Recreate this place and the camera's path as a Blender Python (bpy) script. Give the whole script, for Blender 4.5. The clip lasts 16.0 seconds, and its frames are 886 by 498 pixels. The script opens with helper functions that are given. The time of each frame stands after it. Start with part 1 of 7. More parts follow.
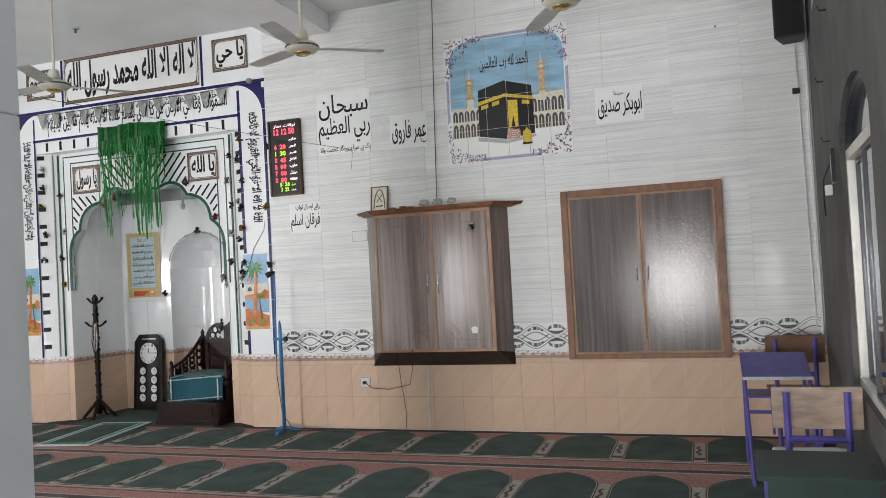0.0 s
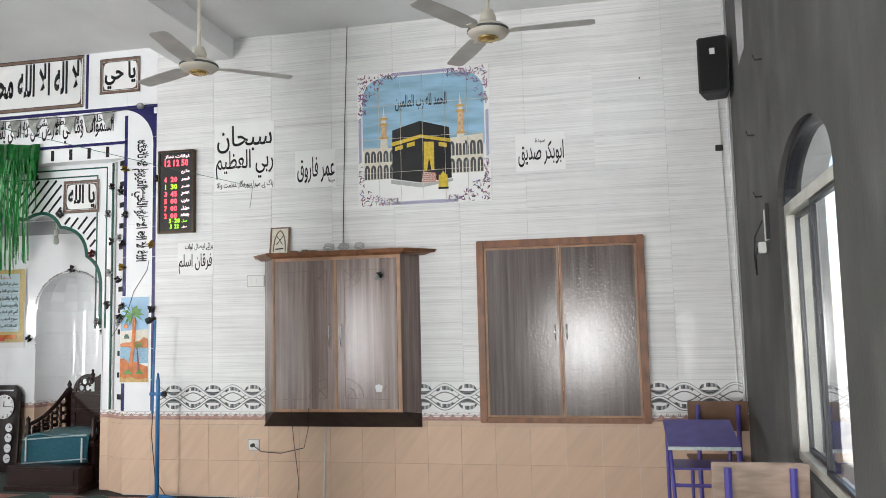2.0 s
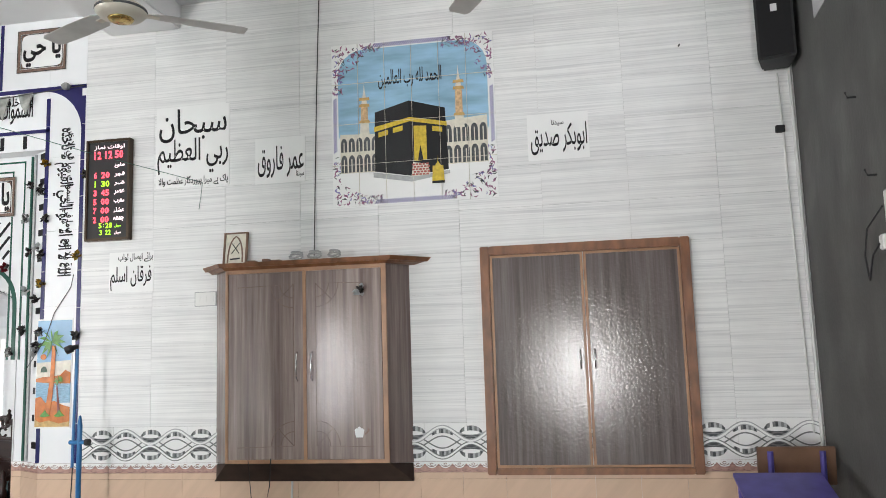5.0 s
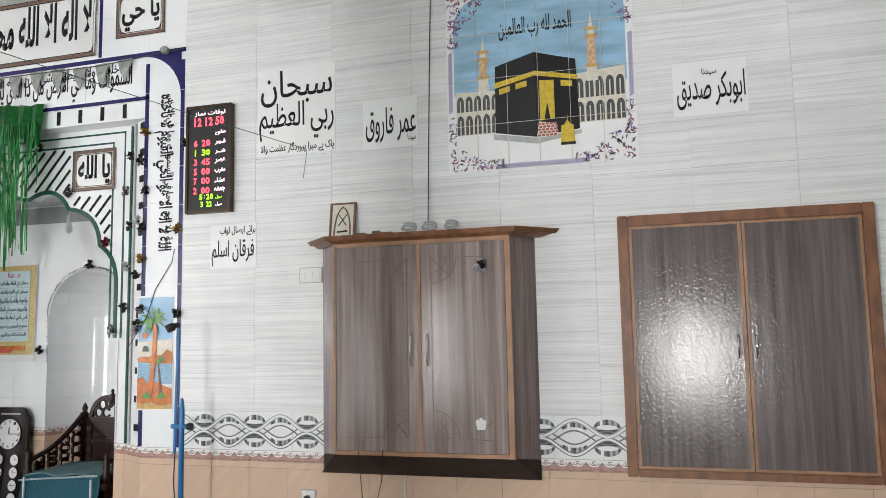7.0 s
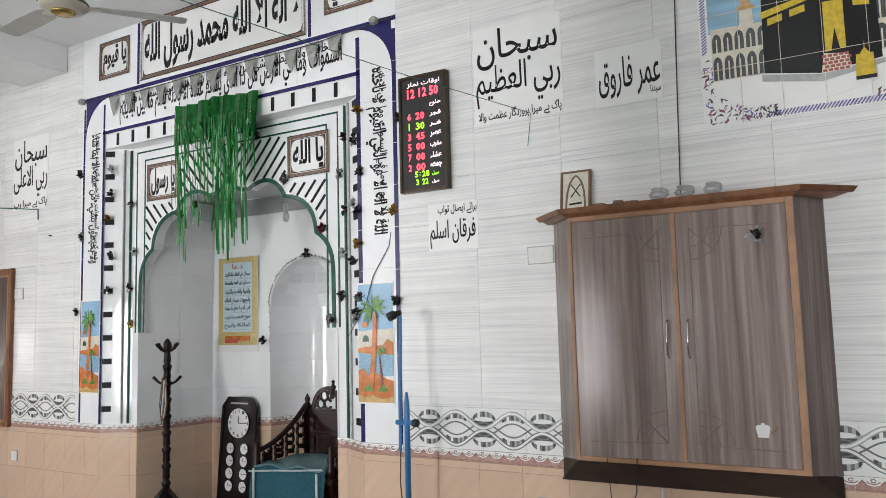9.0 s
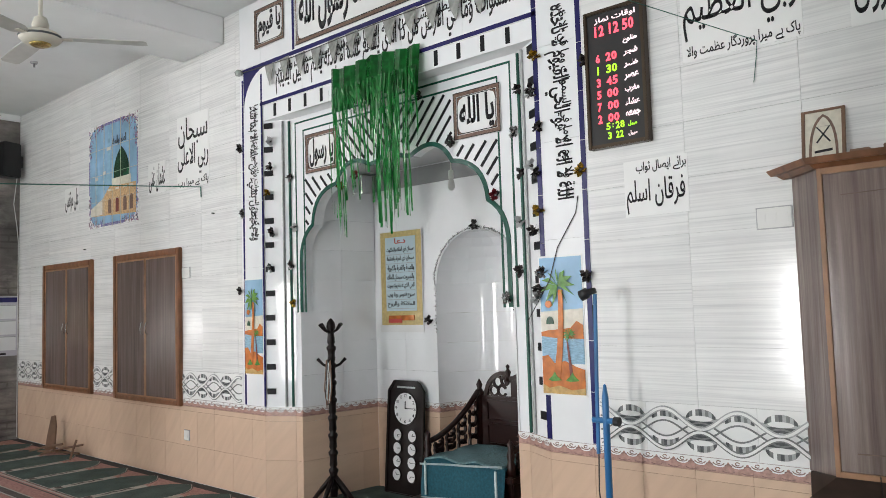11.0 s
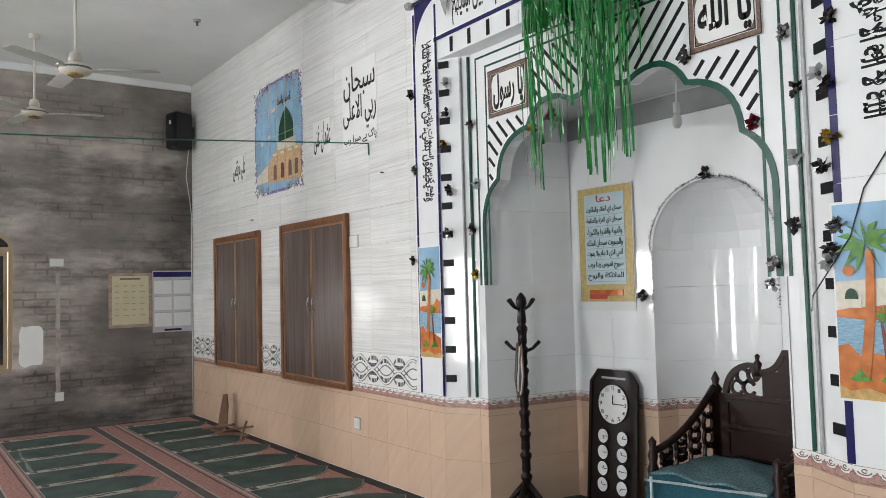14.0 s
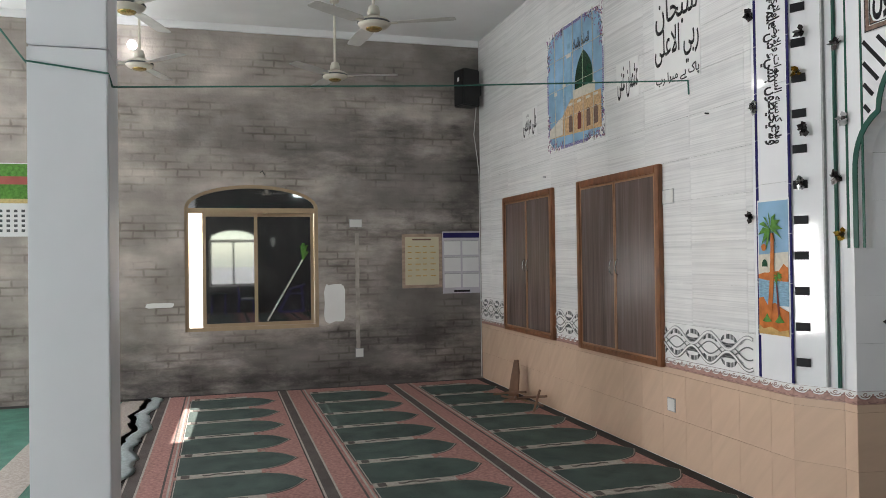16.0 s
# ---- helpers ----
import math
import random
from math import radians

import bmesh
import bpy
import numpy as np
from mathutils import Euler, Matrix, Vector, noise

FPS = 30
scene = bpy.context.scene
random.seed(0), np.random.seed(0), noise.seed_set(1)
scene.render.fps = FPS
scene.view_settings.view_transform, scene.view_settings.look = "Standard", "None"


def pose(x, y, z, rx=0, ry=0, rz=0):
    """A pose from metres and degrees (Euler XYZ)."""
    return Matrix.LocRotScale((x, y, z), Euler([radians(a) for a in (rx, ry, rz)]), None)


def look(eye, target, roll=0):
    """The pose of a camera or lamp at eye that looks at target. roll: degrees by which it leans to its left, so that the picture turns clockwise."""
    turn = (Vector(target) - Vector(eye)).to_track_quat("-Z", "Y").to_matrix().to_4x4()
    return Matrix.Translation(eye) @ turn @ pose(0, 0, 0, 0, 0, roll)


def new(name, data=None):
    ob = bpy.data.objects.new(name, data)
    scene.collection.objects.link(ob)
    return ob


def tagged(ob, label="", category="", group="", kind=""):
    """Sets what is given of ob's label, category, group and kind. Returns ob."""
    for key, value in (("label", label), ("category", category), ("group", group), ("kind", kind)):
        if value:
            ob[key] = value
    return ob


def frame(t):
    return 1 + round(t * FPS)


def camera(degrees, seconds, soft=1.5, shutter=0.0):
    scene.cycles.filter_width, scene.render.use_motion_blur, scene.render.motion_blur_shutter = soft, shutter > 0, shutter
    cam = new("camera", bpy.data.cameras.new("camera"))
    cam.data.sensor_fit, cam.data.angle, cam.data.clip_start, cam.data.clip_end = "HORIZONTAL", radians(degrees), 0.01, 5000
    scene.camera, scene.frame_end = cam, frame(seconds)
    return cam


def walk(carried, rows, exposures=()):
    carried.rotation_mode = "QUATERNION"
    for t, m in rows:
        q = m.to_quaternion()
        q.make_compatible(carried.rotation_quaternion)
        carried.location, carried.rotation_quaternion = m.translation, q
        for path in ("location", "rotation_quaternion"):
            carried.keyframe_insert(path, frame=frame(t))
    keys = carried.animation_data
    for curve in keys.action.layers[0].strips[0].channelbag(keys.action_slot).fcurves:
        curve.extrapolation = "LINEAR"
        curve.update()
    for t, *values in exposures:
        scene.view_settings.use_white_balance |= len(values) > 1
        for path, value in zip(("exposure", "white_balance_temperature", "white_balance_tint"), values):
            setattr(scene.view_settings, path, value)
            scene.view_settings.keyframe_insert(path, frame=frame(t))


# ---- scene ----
cam = camera(60.0, 16.0, 0.9)
PATH = [
    (0, (-0.65, 0.764, 1.589), (-1.296, 2.657, 1.635), -3.1),
    (0.5, (-0.676, 0.803, 1.566), (-1.294, 2.703, 1.639), -3.1),
    (1, (-0.755, 0.857, 1.568), (-1.295, 2.78, 1.675), -2.6),
    (1.5, (-0.779, 1.106, 1.55), (-1.246, 3.044, 1.708), -1.9),
    (2, (-0.843, 1.314, 1.559), (-1.245, 3.265, 1.74), -1.3),
    (2.5, (-0.985, 1.507, 1.56), (-1.33, 3.465, 1.769), -1.1),
    (3, (-1.031, 1.716, 1.536), (-1.363, 3.677, 1.75), -1.4),
    (3.2, (-1.043, 1.826, 1.521), (-1.364, 3.788, 1.739), -1.5),
    (5.3, (-1.287, 2.702, 1.555), (-1.626, 4.657, 1.809), -1.8),
    (5.5, (-1.301, 2.756, 1.552), (-1.648, 4.709, 1.809), -1.5),
    (6, (-1.377, 2.889, 1.54), (-1.763, 4.837, 1.778), -1.1),
    (6.5, (-1.524, 3.062, 1.539), (-1.988, 4.992, 1.784), -1.2),
    (7, (-1.639, 3.16, 1.544), (-2.199, 5.068, 1.757), -1.1),
    (7.5, (-1.724, 3.365, 1.528), (-2.444, 5.219, 1.734), -1.3),
    (8, (-1.815, 3.526, 1.542), (-2.669, 5.323, 1.75), -1.3),
    (8.5, (-1.993, 3.627, 1.546), (-2.927, 5.385, 1.743), -1.5),
    (9, (-2.156, 3.68, 1.535), (-3.171, 5.392, 1.733), -1.5),
    (9.5, (-2.3, 3.776, 1.533), (-3.411, 5.427, 1.733), -1.5),
    (10, (-2.421, 3.956, 1.545), (-3.623, 5.543, 1.742), -1.4),
    (10.2, (-2.495, 3.974, 1.593), (-3.718, 5.547, 1.765), -1.5),
    (12.3, (-3.219, 4.515, 1.528), (-4.672, 5.878, 1.691), -2.1),
    (12.5, (-3.309, 4.539, 1.525), (-4.768, 5.898, 1.689), -2.1),
    (13, (-3.506, 4.577, 1.541), (-4.983, 5.916, 1.699), -1.9),
    (13.5, (-3.647, 4.63, 1.523), (-5.173, 5.917, 1.654), -1.7),
    (14, (-3.805, 4.777, 1.522), (-5.42, 5.951, 1.626), -1.5),
    (14.5, (-3.946, 4.845, 1.517), (-5.625, 5.93, 1.597), -1.1),
    (15, (-4.17, 4.848, 1.531), (-5.915, 5.824, 1.604), -1.1),
    (15.5, (-4.363, 4.805, 1.507), (-6.209, 5.573, 1.55), -0.8),
    (16, (-4.581, 4.817, 1.517), (-6.501, 5.376, 1.54), -0.8),
]
EXPOSURES = [(0, 1.72), (1.0, 1.85), (2.0, 2.03), (3.0, 2.05), (7.0, 1.97), (9.5, 1.84), (12.5, 1.84), (14.0, 1.81), (15.4, 1.85), (16, 1.5)]
walk(cam, [(t, look(eye, target, roll)) for t, eye, target, roll in PATH], EXPOSURES)

# ---- light ----
W = 8.11            # front wall face
XL, XR = -14.11, 0.297
YB = -2.0           # back wall
ZC = 4.36           # ceiling
FZ = -0.055         # floor
CX = -6.95          # middle of the prayer niche

world = bpy.data.worlds.new("sky")
scene.world = world
world.use_nodes = True
wn = world.node_tree.nodes
sky = wn.new("ShaderNodeTexSky")
sky.sky_type, sky.sun_disc = "NISHITA", False
sky.sun_elevation, sky.sun_rotation = radians(39.5), radians(-90)
world.node_tree.links.new(sky.outputs[0], wn["Background"].inputs[0])
wn["Background"].inputs[1].default_value = 0.15
sun = new("sun", bpy.data.lights.new("sun", "SUN"))
sun.data.energy, sun.data.angle, sun.data.color = 5.0, radians(0.6), (1, 0.95, 0.87)
sun.matrix_world = look((0, 0, 0), (1.0, -0.03, -0.83))


def window_light(name, m, w, h, power, color=(1.0, 0.968, 0.985)):
    lamp = new(name, bpy.data.lights.new(name, "AREA"))
    lamp.data.shape, lamp.data.size, lamp.data.size_y = "RECTANGLE", w, h
    lamp.data.energy, lamp.data.color = power, color
    lamp.matrix_world = m
    return lamp


window_light("daylight_right", look((XR + 0.1, 5.2, 1.55), (XR - 5, 5.4, 1.3)), 1.35, 1.5, 0.6)
window_light("daylight_left", look((XL - 0.2, 4.68, 1.5), (XL + 5, 4.68, 1.2)), 0.16, 1.35, 7.5)
window_light("daylight_left_back", look((XL - 0.05, 0.3, 1.5), (XL + 5, -1.2, 4.6)), 1.5, 1.5, 138)
window_light("daylight_door", look((-1.25, YB - 0.05, 1.0), (-1.25, YB + 5, 1.6)), 0.66, 1.2, 38, (0.99, 0.98, 0.97))
window_light("daylight_door", look((-6.7, YB - 0.05, 1.1), (-6.5, YB + 5, 2.6)), 1.15, 2.1, 82, (0.985, 0.975, 0.985))
window_light("daylight_vent", look((XR + 0.2, 7.2, 3.75), (XR - 3, 6.5, 2.0)), 0.3, 0.5, 2)


# ---- materials ----
def mat(name, color, rough=0.5, metal=0.0, vary=0.12, scale=6.0, bump=0.0, bump_scale=60.0, stretch=(1, 1, 1), spec=0.5, piece=0.0, emit=0.0, stain=0.0, coat=0.0):
    m = bpy.data.materials.new(name)
    m.use_nodes = True
    n, l = m.node_tree.nodes, m.node_tree.links
    b = n["Principled BSDF"]
    b.inputs["Roughness"].default_value, b.inputs["Metallic"].default_value = rough, metal
    b.inputs["Specular IOR Level"].default_value = spec
    b.inputs["Coat Weight"].default_value = coat
    b.inputs["Coat Roughness"].default_value = 0.12
    tc = n.new("ShaderNodeTexCoord")
    geo = n.new("ShaderNodeNewGeometry")
    mp = n.new("ShaderNodeMapping")
    mp.inputs["Scale"].default_value = stretch
    l.new(geo.outputs["Position"], mp.inputs[0])
    noi = n.new("ShaderNodeTexNoise")
    noi.inputs["Scale"].default_value, noi.inputs["Detail"].default_value = scale, 5
    l.new(mp.outputs[0], noi.inputs["Vector"])
    r = n.new("ShaderNodeValToRGB")
    c = Vector(color)
    r.color_ramp.elements[0].position, r.color_ramp.elements[1].position = 0.3, 0.7
    r.color_ramp.elements[0].color = (*(c * (1 - vary)), 1)
    r.color_ramp.elements[1].color = (*[min(1, q) for q in c * (1 + vary)], 1)
    l.new(noi.outputs["Fac"], r.inputs[0])
    out = r.outputs[0]
    if stain:
        big = n.new("ShaderNodeTexNoise")
        big.inputs["Scale"].default_value, big.inputs["Detail"].default_value = 1.1, 6
        l.new(geo.outputs["Position"], big.inputs["Vector"])
        rr = n.new("ShaderNodeMapRange")
        rr.inputs[1].default_value, rr.inputs[2].default_value, rr.inputs[3].default_value, rr.inputs[4].default_value = 0.35, 0.7, 1 - stain, 1.0
        l.new(big.outputs["Fac"], rr.inputs[0])
        mx = n.new("ShaderNodeMix")
        mx.data_type, mx.blend_type = "RGBA", "MULTIPLY"
        mx.inputs[0].default_value = 1
        l.new(out, mx.inputs[6])
        l.new(rr.outputs[0], mx.inputs[7])
        out = mx.outputs[2]
    if piece:
        oi = n.new("ShaderNodeObjectInfo")
        pr = n.new("ShaderNodeMapRange")
        pr.inputs[3].default_value, pr.inputs[4].default_value = 1 - piece, 1 + piece
        l.new(oi.outputs["Random"], pr.inputs[0])
        mx = n.new("ShaderNodeMix")
        mx.data_type, mx.blend_type = "RGBA", "MULTIPLY"
        mx.inputs[0].default_value = 1
        l.new(out, mx.inputs[6])
        l.new(pr.outputs[0], mx.inputs[7])
        out = mx.outputs[2]
    l.new(out, b.inputs["Base Color"])
    if bump:
        bn = n.new("ShaderNodeTexNoise")
        bn.inputs["Scale"].default_value, bn.inputs["Detail"].default_value = bump_scale, 4
        l.new(mp.outputs[0], bn.inputs["Vector"])
        bp = n.new("ShaderNodeBump")
        bp.inputs["Strength"].default_value, bp.inputs["Distance"].default_value = bump, 0.01
        l.new(bn.outputs["Fac"], bp.inputs["Height"])
        l.new(bp.outputs[0], b.inputs["Normal"])
    if emit:
        b.inputs["Emission Color"].default_value, b.inputs["Emission Strength"].default_value = (*color, 1), emit
    return m


def cement(name, dark, light, courses=0.0):
    """Bare cement plaster: blotches at two scales, vertical washes, faint brick courses showing through."""
    m = mat(name, light, 0.9, vary=0.16, scale=2.2, bump=0.35, bump_scale=35, stain=0.4)
    n, l = m.node_tree.nodes, m.node_tree.links
    b = n["Principled BSDF"]
    geo = n.new("ShaderNodeNewGeometry")
    src = b.inputs["Base Color"].links[0].from_socket
    wash = n.new("ShaderNodeTexNoise")
    wash.inputs["Scale"].default_value, wash.inputs["Detail"].default_value = 3.0, 6
    wm = n.new("ShaderNodeMapping")
    wm.inputs["Scale"].default_value = (1, 0.45, 1.6) if courses else (1, 1, 0.35)
    l.new(geo.outputs["Position"], wm.inputs[0])
    l.new(wm.outputs[0], wash.inputs["Vector"])
    wr = n.new("ShaderNodeMapRange")
    wr.inputs[1].default_value, wr.inputs[2].default_value, wr.inputs[4].default_value = 0.38, 0.66, 0.6 if courses else 1.0
    l.new(wash.outputs["Fac"], wr.inputs[0])
    mx = n.new("ShaderNodeMix")
    mx.data_type = "RGBA"
    mx.inputs[7].default_value = (*dark, 1)
    l.new(wr.outputs[0], mx.inputs[0])
    l.new(src, mx.inputs[6])
    out = mx.outputs[2]
    if courses:
        sep = n.new("ShaderNodeSeparateXYZ")
        com = n.new("ShaderNodeCombineXYZ")
        l.new(geo.outputs["Position"], sep.inputs[0])
        l.new(sep.outputs[1], com.inputs[0])
        l.new(sep.outputs[2], com.inputs[1])
        warp = n.new("ShaderNodeTexNoise")
        warp.inputs["Scale"].default_value = 9
        l.new(geo.outputs["Position"], warp.inputs["Vector"])
        add = n.new("ShaderNodeVectorMath")
        add.operation = "MULTIPLY_ADD"
        add.inputs[1].default_value = (0.05, 0.018, 0)
        l.new(warp.outputs["Color"], add.inputs[0])
        l.new(com.outputs[0], add.inputs[2])
        br = n.new("ShaderNodeTexBrick")
        br.inputs["Scale"].default_value = 1.0
        br.inputs["Brick Width"].default_value, br.inputs["Row Height"].default_value = 0.25, 0.09
        br.inputs["Mortar Size"].default_value, br.inputs["Mortar Smooth"].default_value = 0.02, 0.9
        br.inputs["Color1"].default_value, br.inputs["Color2"].default_value, br.inputs["Mortar"].default_value = (1, 1, 1, 1), (0.84, 0.83, 0.82, 1), (0.55, 0.53, 0.51, 1)
        l.new(add.outputs[0], br.inputs["Vector"])
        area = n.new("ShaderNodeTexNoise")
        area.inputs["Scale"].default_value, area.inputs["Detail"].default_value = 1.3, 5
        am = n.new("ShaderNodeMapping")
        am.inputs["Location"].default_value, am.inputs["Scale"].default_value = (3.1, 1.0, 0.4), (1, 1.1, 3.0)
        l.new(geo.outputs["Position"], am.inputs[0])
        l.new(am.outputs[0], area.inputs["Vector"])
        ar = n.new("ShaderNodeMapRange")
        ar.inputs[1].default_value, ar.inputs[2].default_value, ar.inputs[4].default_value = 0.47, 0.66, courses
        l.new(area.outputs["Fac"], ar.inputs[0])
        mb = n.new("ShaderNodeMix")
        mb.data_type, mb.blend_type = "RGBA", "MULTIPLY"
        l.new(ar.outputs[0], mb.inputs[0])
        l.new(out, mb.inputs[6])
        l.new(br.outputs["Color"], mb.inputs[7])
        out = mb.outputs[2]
        bp = n.new("ShaderNodeBump")
        bp.inputs["Strength"].default_value, bp.inputs["Distance"].default_value = 0.25, 0.012
        l.new(br.outputs["Color"], bp.inputs["Height"])
        l.new(b.inputs["Normal"].links[0].from_socket, bp.inputs["Normal"])
        l.new(bp.outputs[0], b.inputs["Normal"])
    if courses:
        # ragged damp stains, plus shade painted into the wall's right end and corner
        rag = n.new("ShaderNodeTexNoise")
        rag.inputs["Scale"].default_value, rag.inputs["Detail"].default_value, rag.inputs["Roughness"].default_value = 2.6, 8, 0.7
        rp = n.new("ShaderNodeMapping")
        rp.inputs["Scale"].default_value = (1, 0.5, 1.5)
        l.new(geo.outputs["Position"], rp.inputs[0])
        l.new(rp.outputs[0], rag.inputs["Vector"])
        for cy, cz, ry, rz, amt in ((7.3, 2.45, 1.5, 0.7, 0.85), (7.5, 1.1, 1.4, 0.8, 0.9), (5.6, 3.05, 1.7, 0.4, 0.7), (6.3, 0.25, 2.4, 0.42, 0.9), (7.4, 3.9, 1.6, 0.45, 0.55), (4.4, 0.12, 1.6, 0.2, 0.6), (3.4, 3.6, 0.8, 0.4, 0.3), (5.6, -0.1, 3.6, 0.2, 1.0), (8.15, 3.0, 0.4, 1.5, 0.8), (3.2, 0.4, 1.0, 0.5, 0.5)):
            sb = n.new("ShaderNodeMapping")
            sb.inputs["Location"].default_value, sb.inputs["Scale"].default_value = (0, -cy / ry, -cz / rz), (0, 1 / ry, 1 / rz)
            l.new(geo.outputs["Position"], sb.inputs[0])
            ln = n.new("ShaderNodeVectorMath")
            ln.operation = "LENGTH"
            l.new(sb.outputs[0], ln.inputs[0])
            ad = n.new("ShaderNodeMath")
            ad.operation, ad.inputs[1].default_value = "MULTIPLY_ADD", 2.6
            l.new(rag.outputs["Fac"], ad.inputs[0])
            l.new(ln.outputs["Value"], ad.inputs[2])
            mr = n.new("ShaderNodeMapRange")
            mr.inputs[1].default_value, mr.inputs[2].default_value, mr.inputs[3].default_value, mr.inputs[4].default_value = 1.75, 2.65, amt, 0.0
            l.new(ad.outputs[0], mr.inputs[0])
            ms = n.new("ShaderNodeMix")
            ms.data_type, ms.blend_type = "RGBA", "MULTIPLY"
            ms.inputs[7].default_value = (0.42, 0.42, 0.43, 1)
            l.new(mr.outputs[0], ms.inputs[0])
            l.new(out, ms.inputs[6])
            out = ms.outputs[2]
    l.new(out, b.inputs["Base Color"])
    return m


def laminate(name, a, b_, c, rough=0.23, dents=0.16):
    """Wood-print laminate: upright grain bands in three tones under a thin gloss, slightly dented."""
    m = mat(name, a, rough, vary=0.1, scale=4)
    n, l = m.node_tree.nodes, m.node_tree.links
    b = n["Principled BSDF"]
    geo = n.new("ShaderNodeNewGeometry")
    mp = n.new("ShaderNodeMapping")
    mp.inputs["Scale"].default_value = (14, 14, 0.45)
    l.new(geo.outputs["Position"], mp.inputs[0])
    no = n.new("ShaderNodeTexNoise")
    no.inputs["Scale"].default_value, no.inputs["Detail"].default_value, no.inputs["Roughness"].default_value = 1.6, 8, 0.65
    l.new(mp.outputs[0], no.inputs["Vector"])
    r = n.new("ShaderNodeValToRGB")
    e = r.color_ramp.elements
    e[0].position, e[0].color = 0.32, (*a, 1)
    e[1].position, e[1].color = 0.68, (*c, 1)
    mid = e.new(0.5)
    mid.color = (*b_, 1)
    l.new(no.outputs["Fac"], r.inputs[0])
    l.new(r.outputs[0], b.inputs["Base Color"])
    w = n.new("ShaderNodeTexNoise")
    w.inputs["Scale"].default_value, w.inputs["Detail"].default_value = 55, 3
    l.new(geo.outputs["Position"], w.inputs["Vector"])
    bp = n.new("ShaderNodeBump")
    bp.inputs["Strength"].default_value, bp.inputs["Distance"].default_value = dents, 0.004
    l.new(w.outputs["Fac"], bp.inputs["Height"])
    l.new(bp.outputs[0], b.inputs["Normal"])
    return m


def glass(name, tint, rough=0.02):
    m = bpy.data.materials.new(name)
    m.use_nodes = True
    b = m.node_tree.nodes["Principled BSDF"]
    b.inputs["Base Color"].default_value = (*tint, 1)
    b.inputs["Roughness"].default_value, b.inputs["Transmission Weight"].default_value, b.inputs["IOR"].default_value = rough, 1, 1.45
    return m


def streaky(name):
    """White glazed wall tile with fine grey lines along it."""
    m = mat(name, (0.82, 0.82, 0.81), 0.14, vary=0.03, piece=0.03)
    n, l = m.node_tree.nodes, m.node_tree.links
    b = n["Principled BSDF"]
    src = b.inputs["Base Color"].links[0].from_socket
    geo = n.new("ShaderNodeNewGeometry")
    oi = n.new("ShaderNodeObjectInfo")
    off = n.new("ShaderNodeVectorMath")
    off.operation = "MULTIPLY_ADD"
    off.inputs[1].default_value = (0.0, 0.0, 0.03)
    l.new(oi.outputs["Random"], off.inputs[0])
    l.new(geo.outputs["Position"], off.inputs[2])
    last = src
    for sc, lo, hi, amt in (((1.1, 1, 95), 0.45, 0.72, 0.34), ((0.5, 1, 26), 0.42, 0.75, 0.22)):
        mp = n.new("ShaderNodeMapping")
        mp.inputs["Scale"].default_value = sc
        l.new(off.outputs[0], mp.inputs[0])
        no = n.new("ShaderNodeTexNoise")
        no.inputs["Scale"].default_value, no.inputs["Detail"].default_value = 1.0, 3
        l.new(mp.outputs[0], no.inputs["Vector"])
        rr = n.new("ShaderNodeMapRange")
        rr.inputs[1].default_value, rr.inputs[2].default_value, rr.inputs[4].default_value = lo, hi, amt
        l.new(no.outputs["Fac"], rr.inputs[0])
        mx = n.new("ShaderNodeMix")
        mx.data_type = "RGBA"
        mx.inputs[7].default_value = (0.33, 0.33, 0.35, 1)
        l.new(rr.outputs[0], mx.inputs[0])
        l.new(last, mx.inputs[6])
        last = mx.outputs[2]
    l.new(last, b.inputs["Base Color"])
    return m


TILE = streaky("streaked_white_tile")
PLAIN = mat("plain_white_tile", (0.83, 0.84, 0.855), 0.06, vary=0.02, piece=0.02)
PEACH = mat("peach_tile", (0.63, 0.455, 0.335), 0.14, vary=0.055, scale=1, piece=0.035, stretch=(1, 1, 1))
pn, pl = PEACH.node_tree.nodes, PEACH.node_tree.links
pm = next(q for q in pn if q.type == "MAPPING")
pm.vector_type = "TEXTURE"
pm.inputs["Rotation"].default_value, pm.inputs["Scale"].default_value = (0, radians(-50), 0), (0.5, 0.5, 0.06)
PEACH_VEIN = mat("peach_vein", (0.52, 0.35, 0.23), 0.2)
GROUT = mat("grout", (0.7, 0.69, 0.67), 0.9)
CEIL = mat("ceiling_paint", (0.88, 0.885, 0.89), 0.7, vary=0.04, scale=1.5, bump=0.08, bump_scale=20, stain=0.08)
# left wall's light and right wall's shade are put into these two cement tones
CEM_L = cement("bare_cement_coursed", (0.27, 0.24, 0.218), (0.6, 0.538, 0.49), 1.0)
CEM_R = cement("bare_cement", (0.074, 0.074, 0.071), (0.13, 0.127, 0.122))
DAMP = cement("damp_cement", (0.11, 0.1, 0.092), (0.22, 0.2, 0.18))
for dm in (DAMP,):
    dn, dl = dm.node_tree.nodes, dm.node_tree.links
    ag, an, ar = dn.new("ShaderNodeNewGeometry"), dn.new("ShaderNodeTexNoise"), dn.new("ShaderNodeMapRange")
    an.inputs["Scale"].default_value, an.inputs["Detail"].default_value = 6, 6
    ar.inputs[1].default_value, ar.inputs[2].default_value, ar.inputs[4].default_value = 0.4, 0.65, 0.9
    dl.new(ag.outputs["Position"], an.inputs["Vector"])
    dl.new(an.outputs["Fac"], ar.inputs[0])
    dl.new(ar.outputs[0], dn["Principled BSDF"].inputs["Alpha"])
DAMPD = cement("wet_cement", (0.06, 0.055, 0.052), (0.12, 0.11, 0.1))
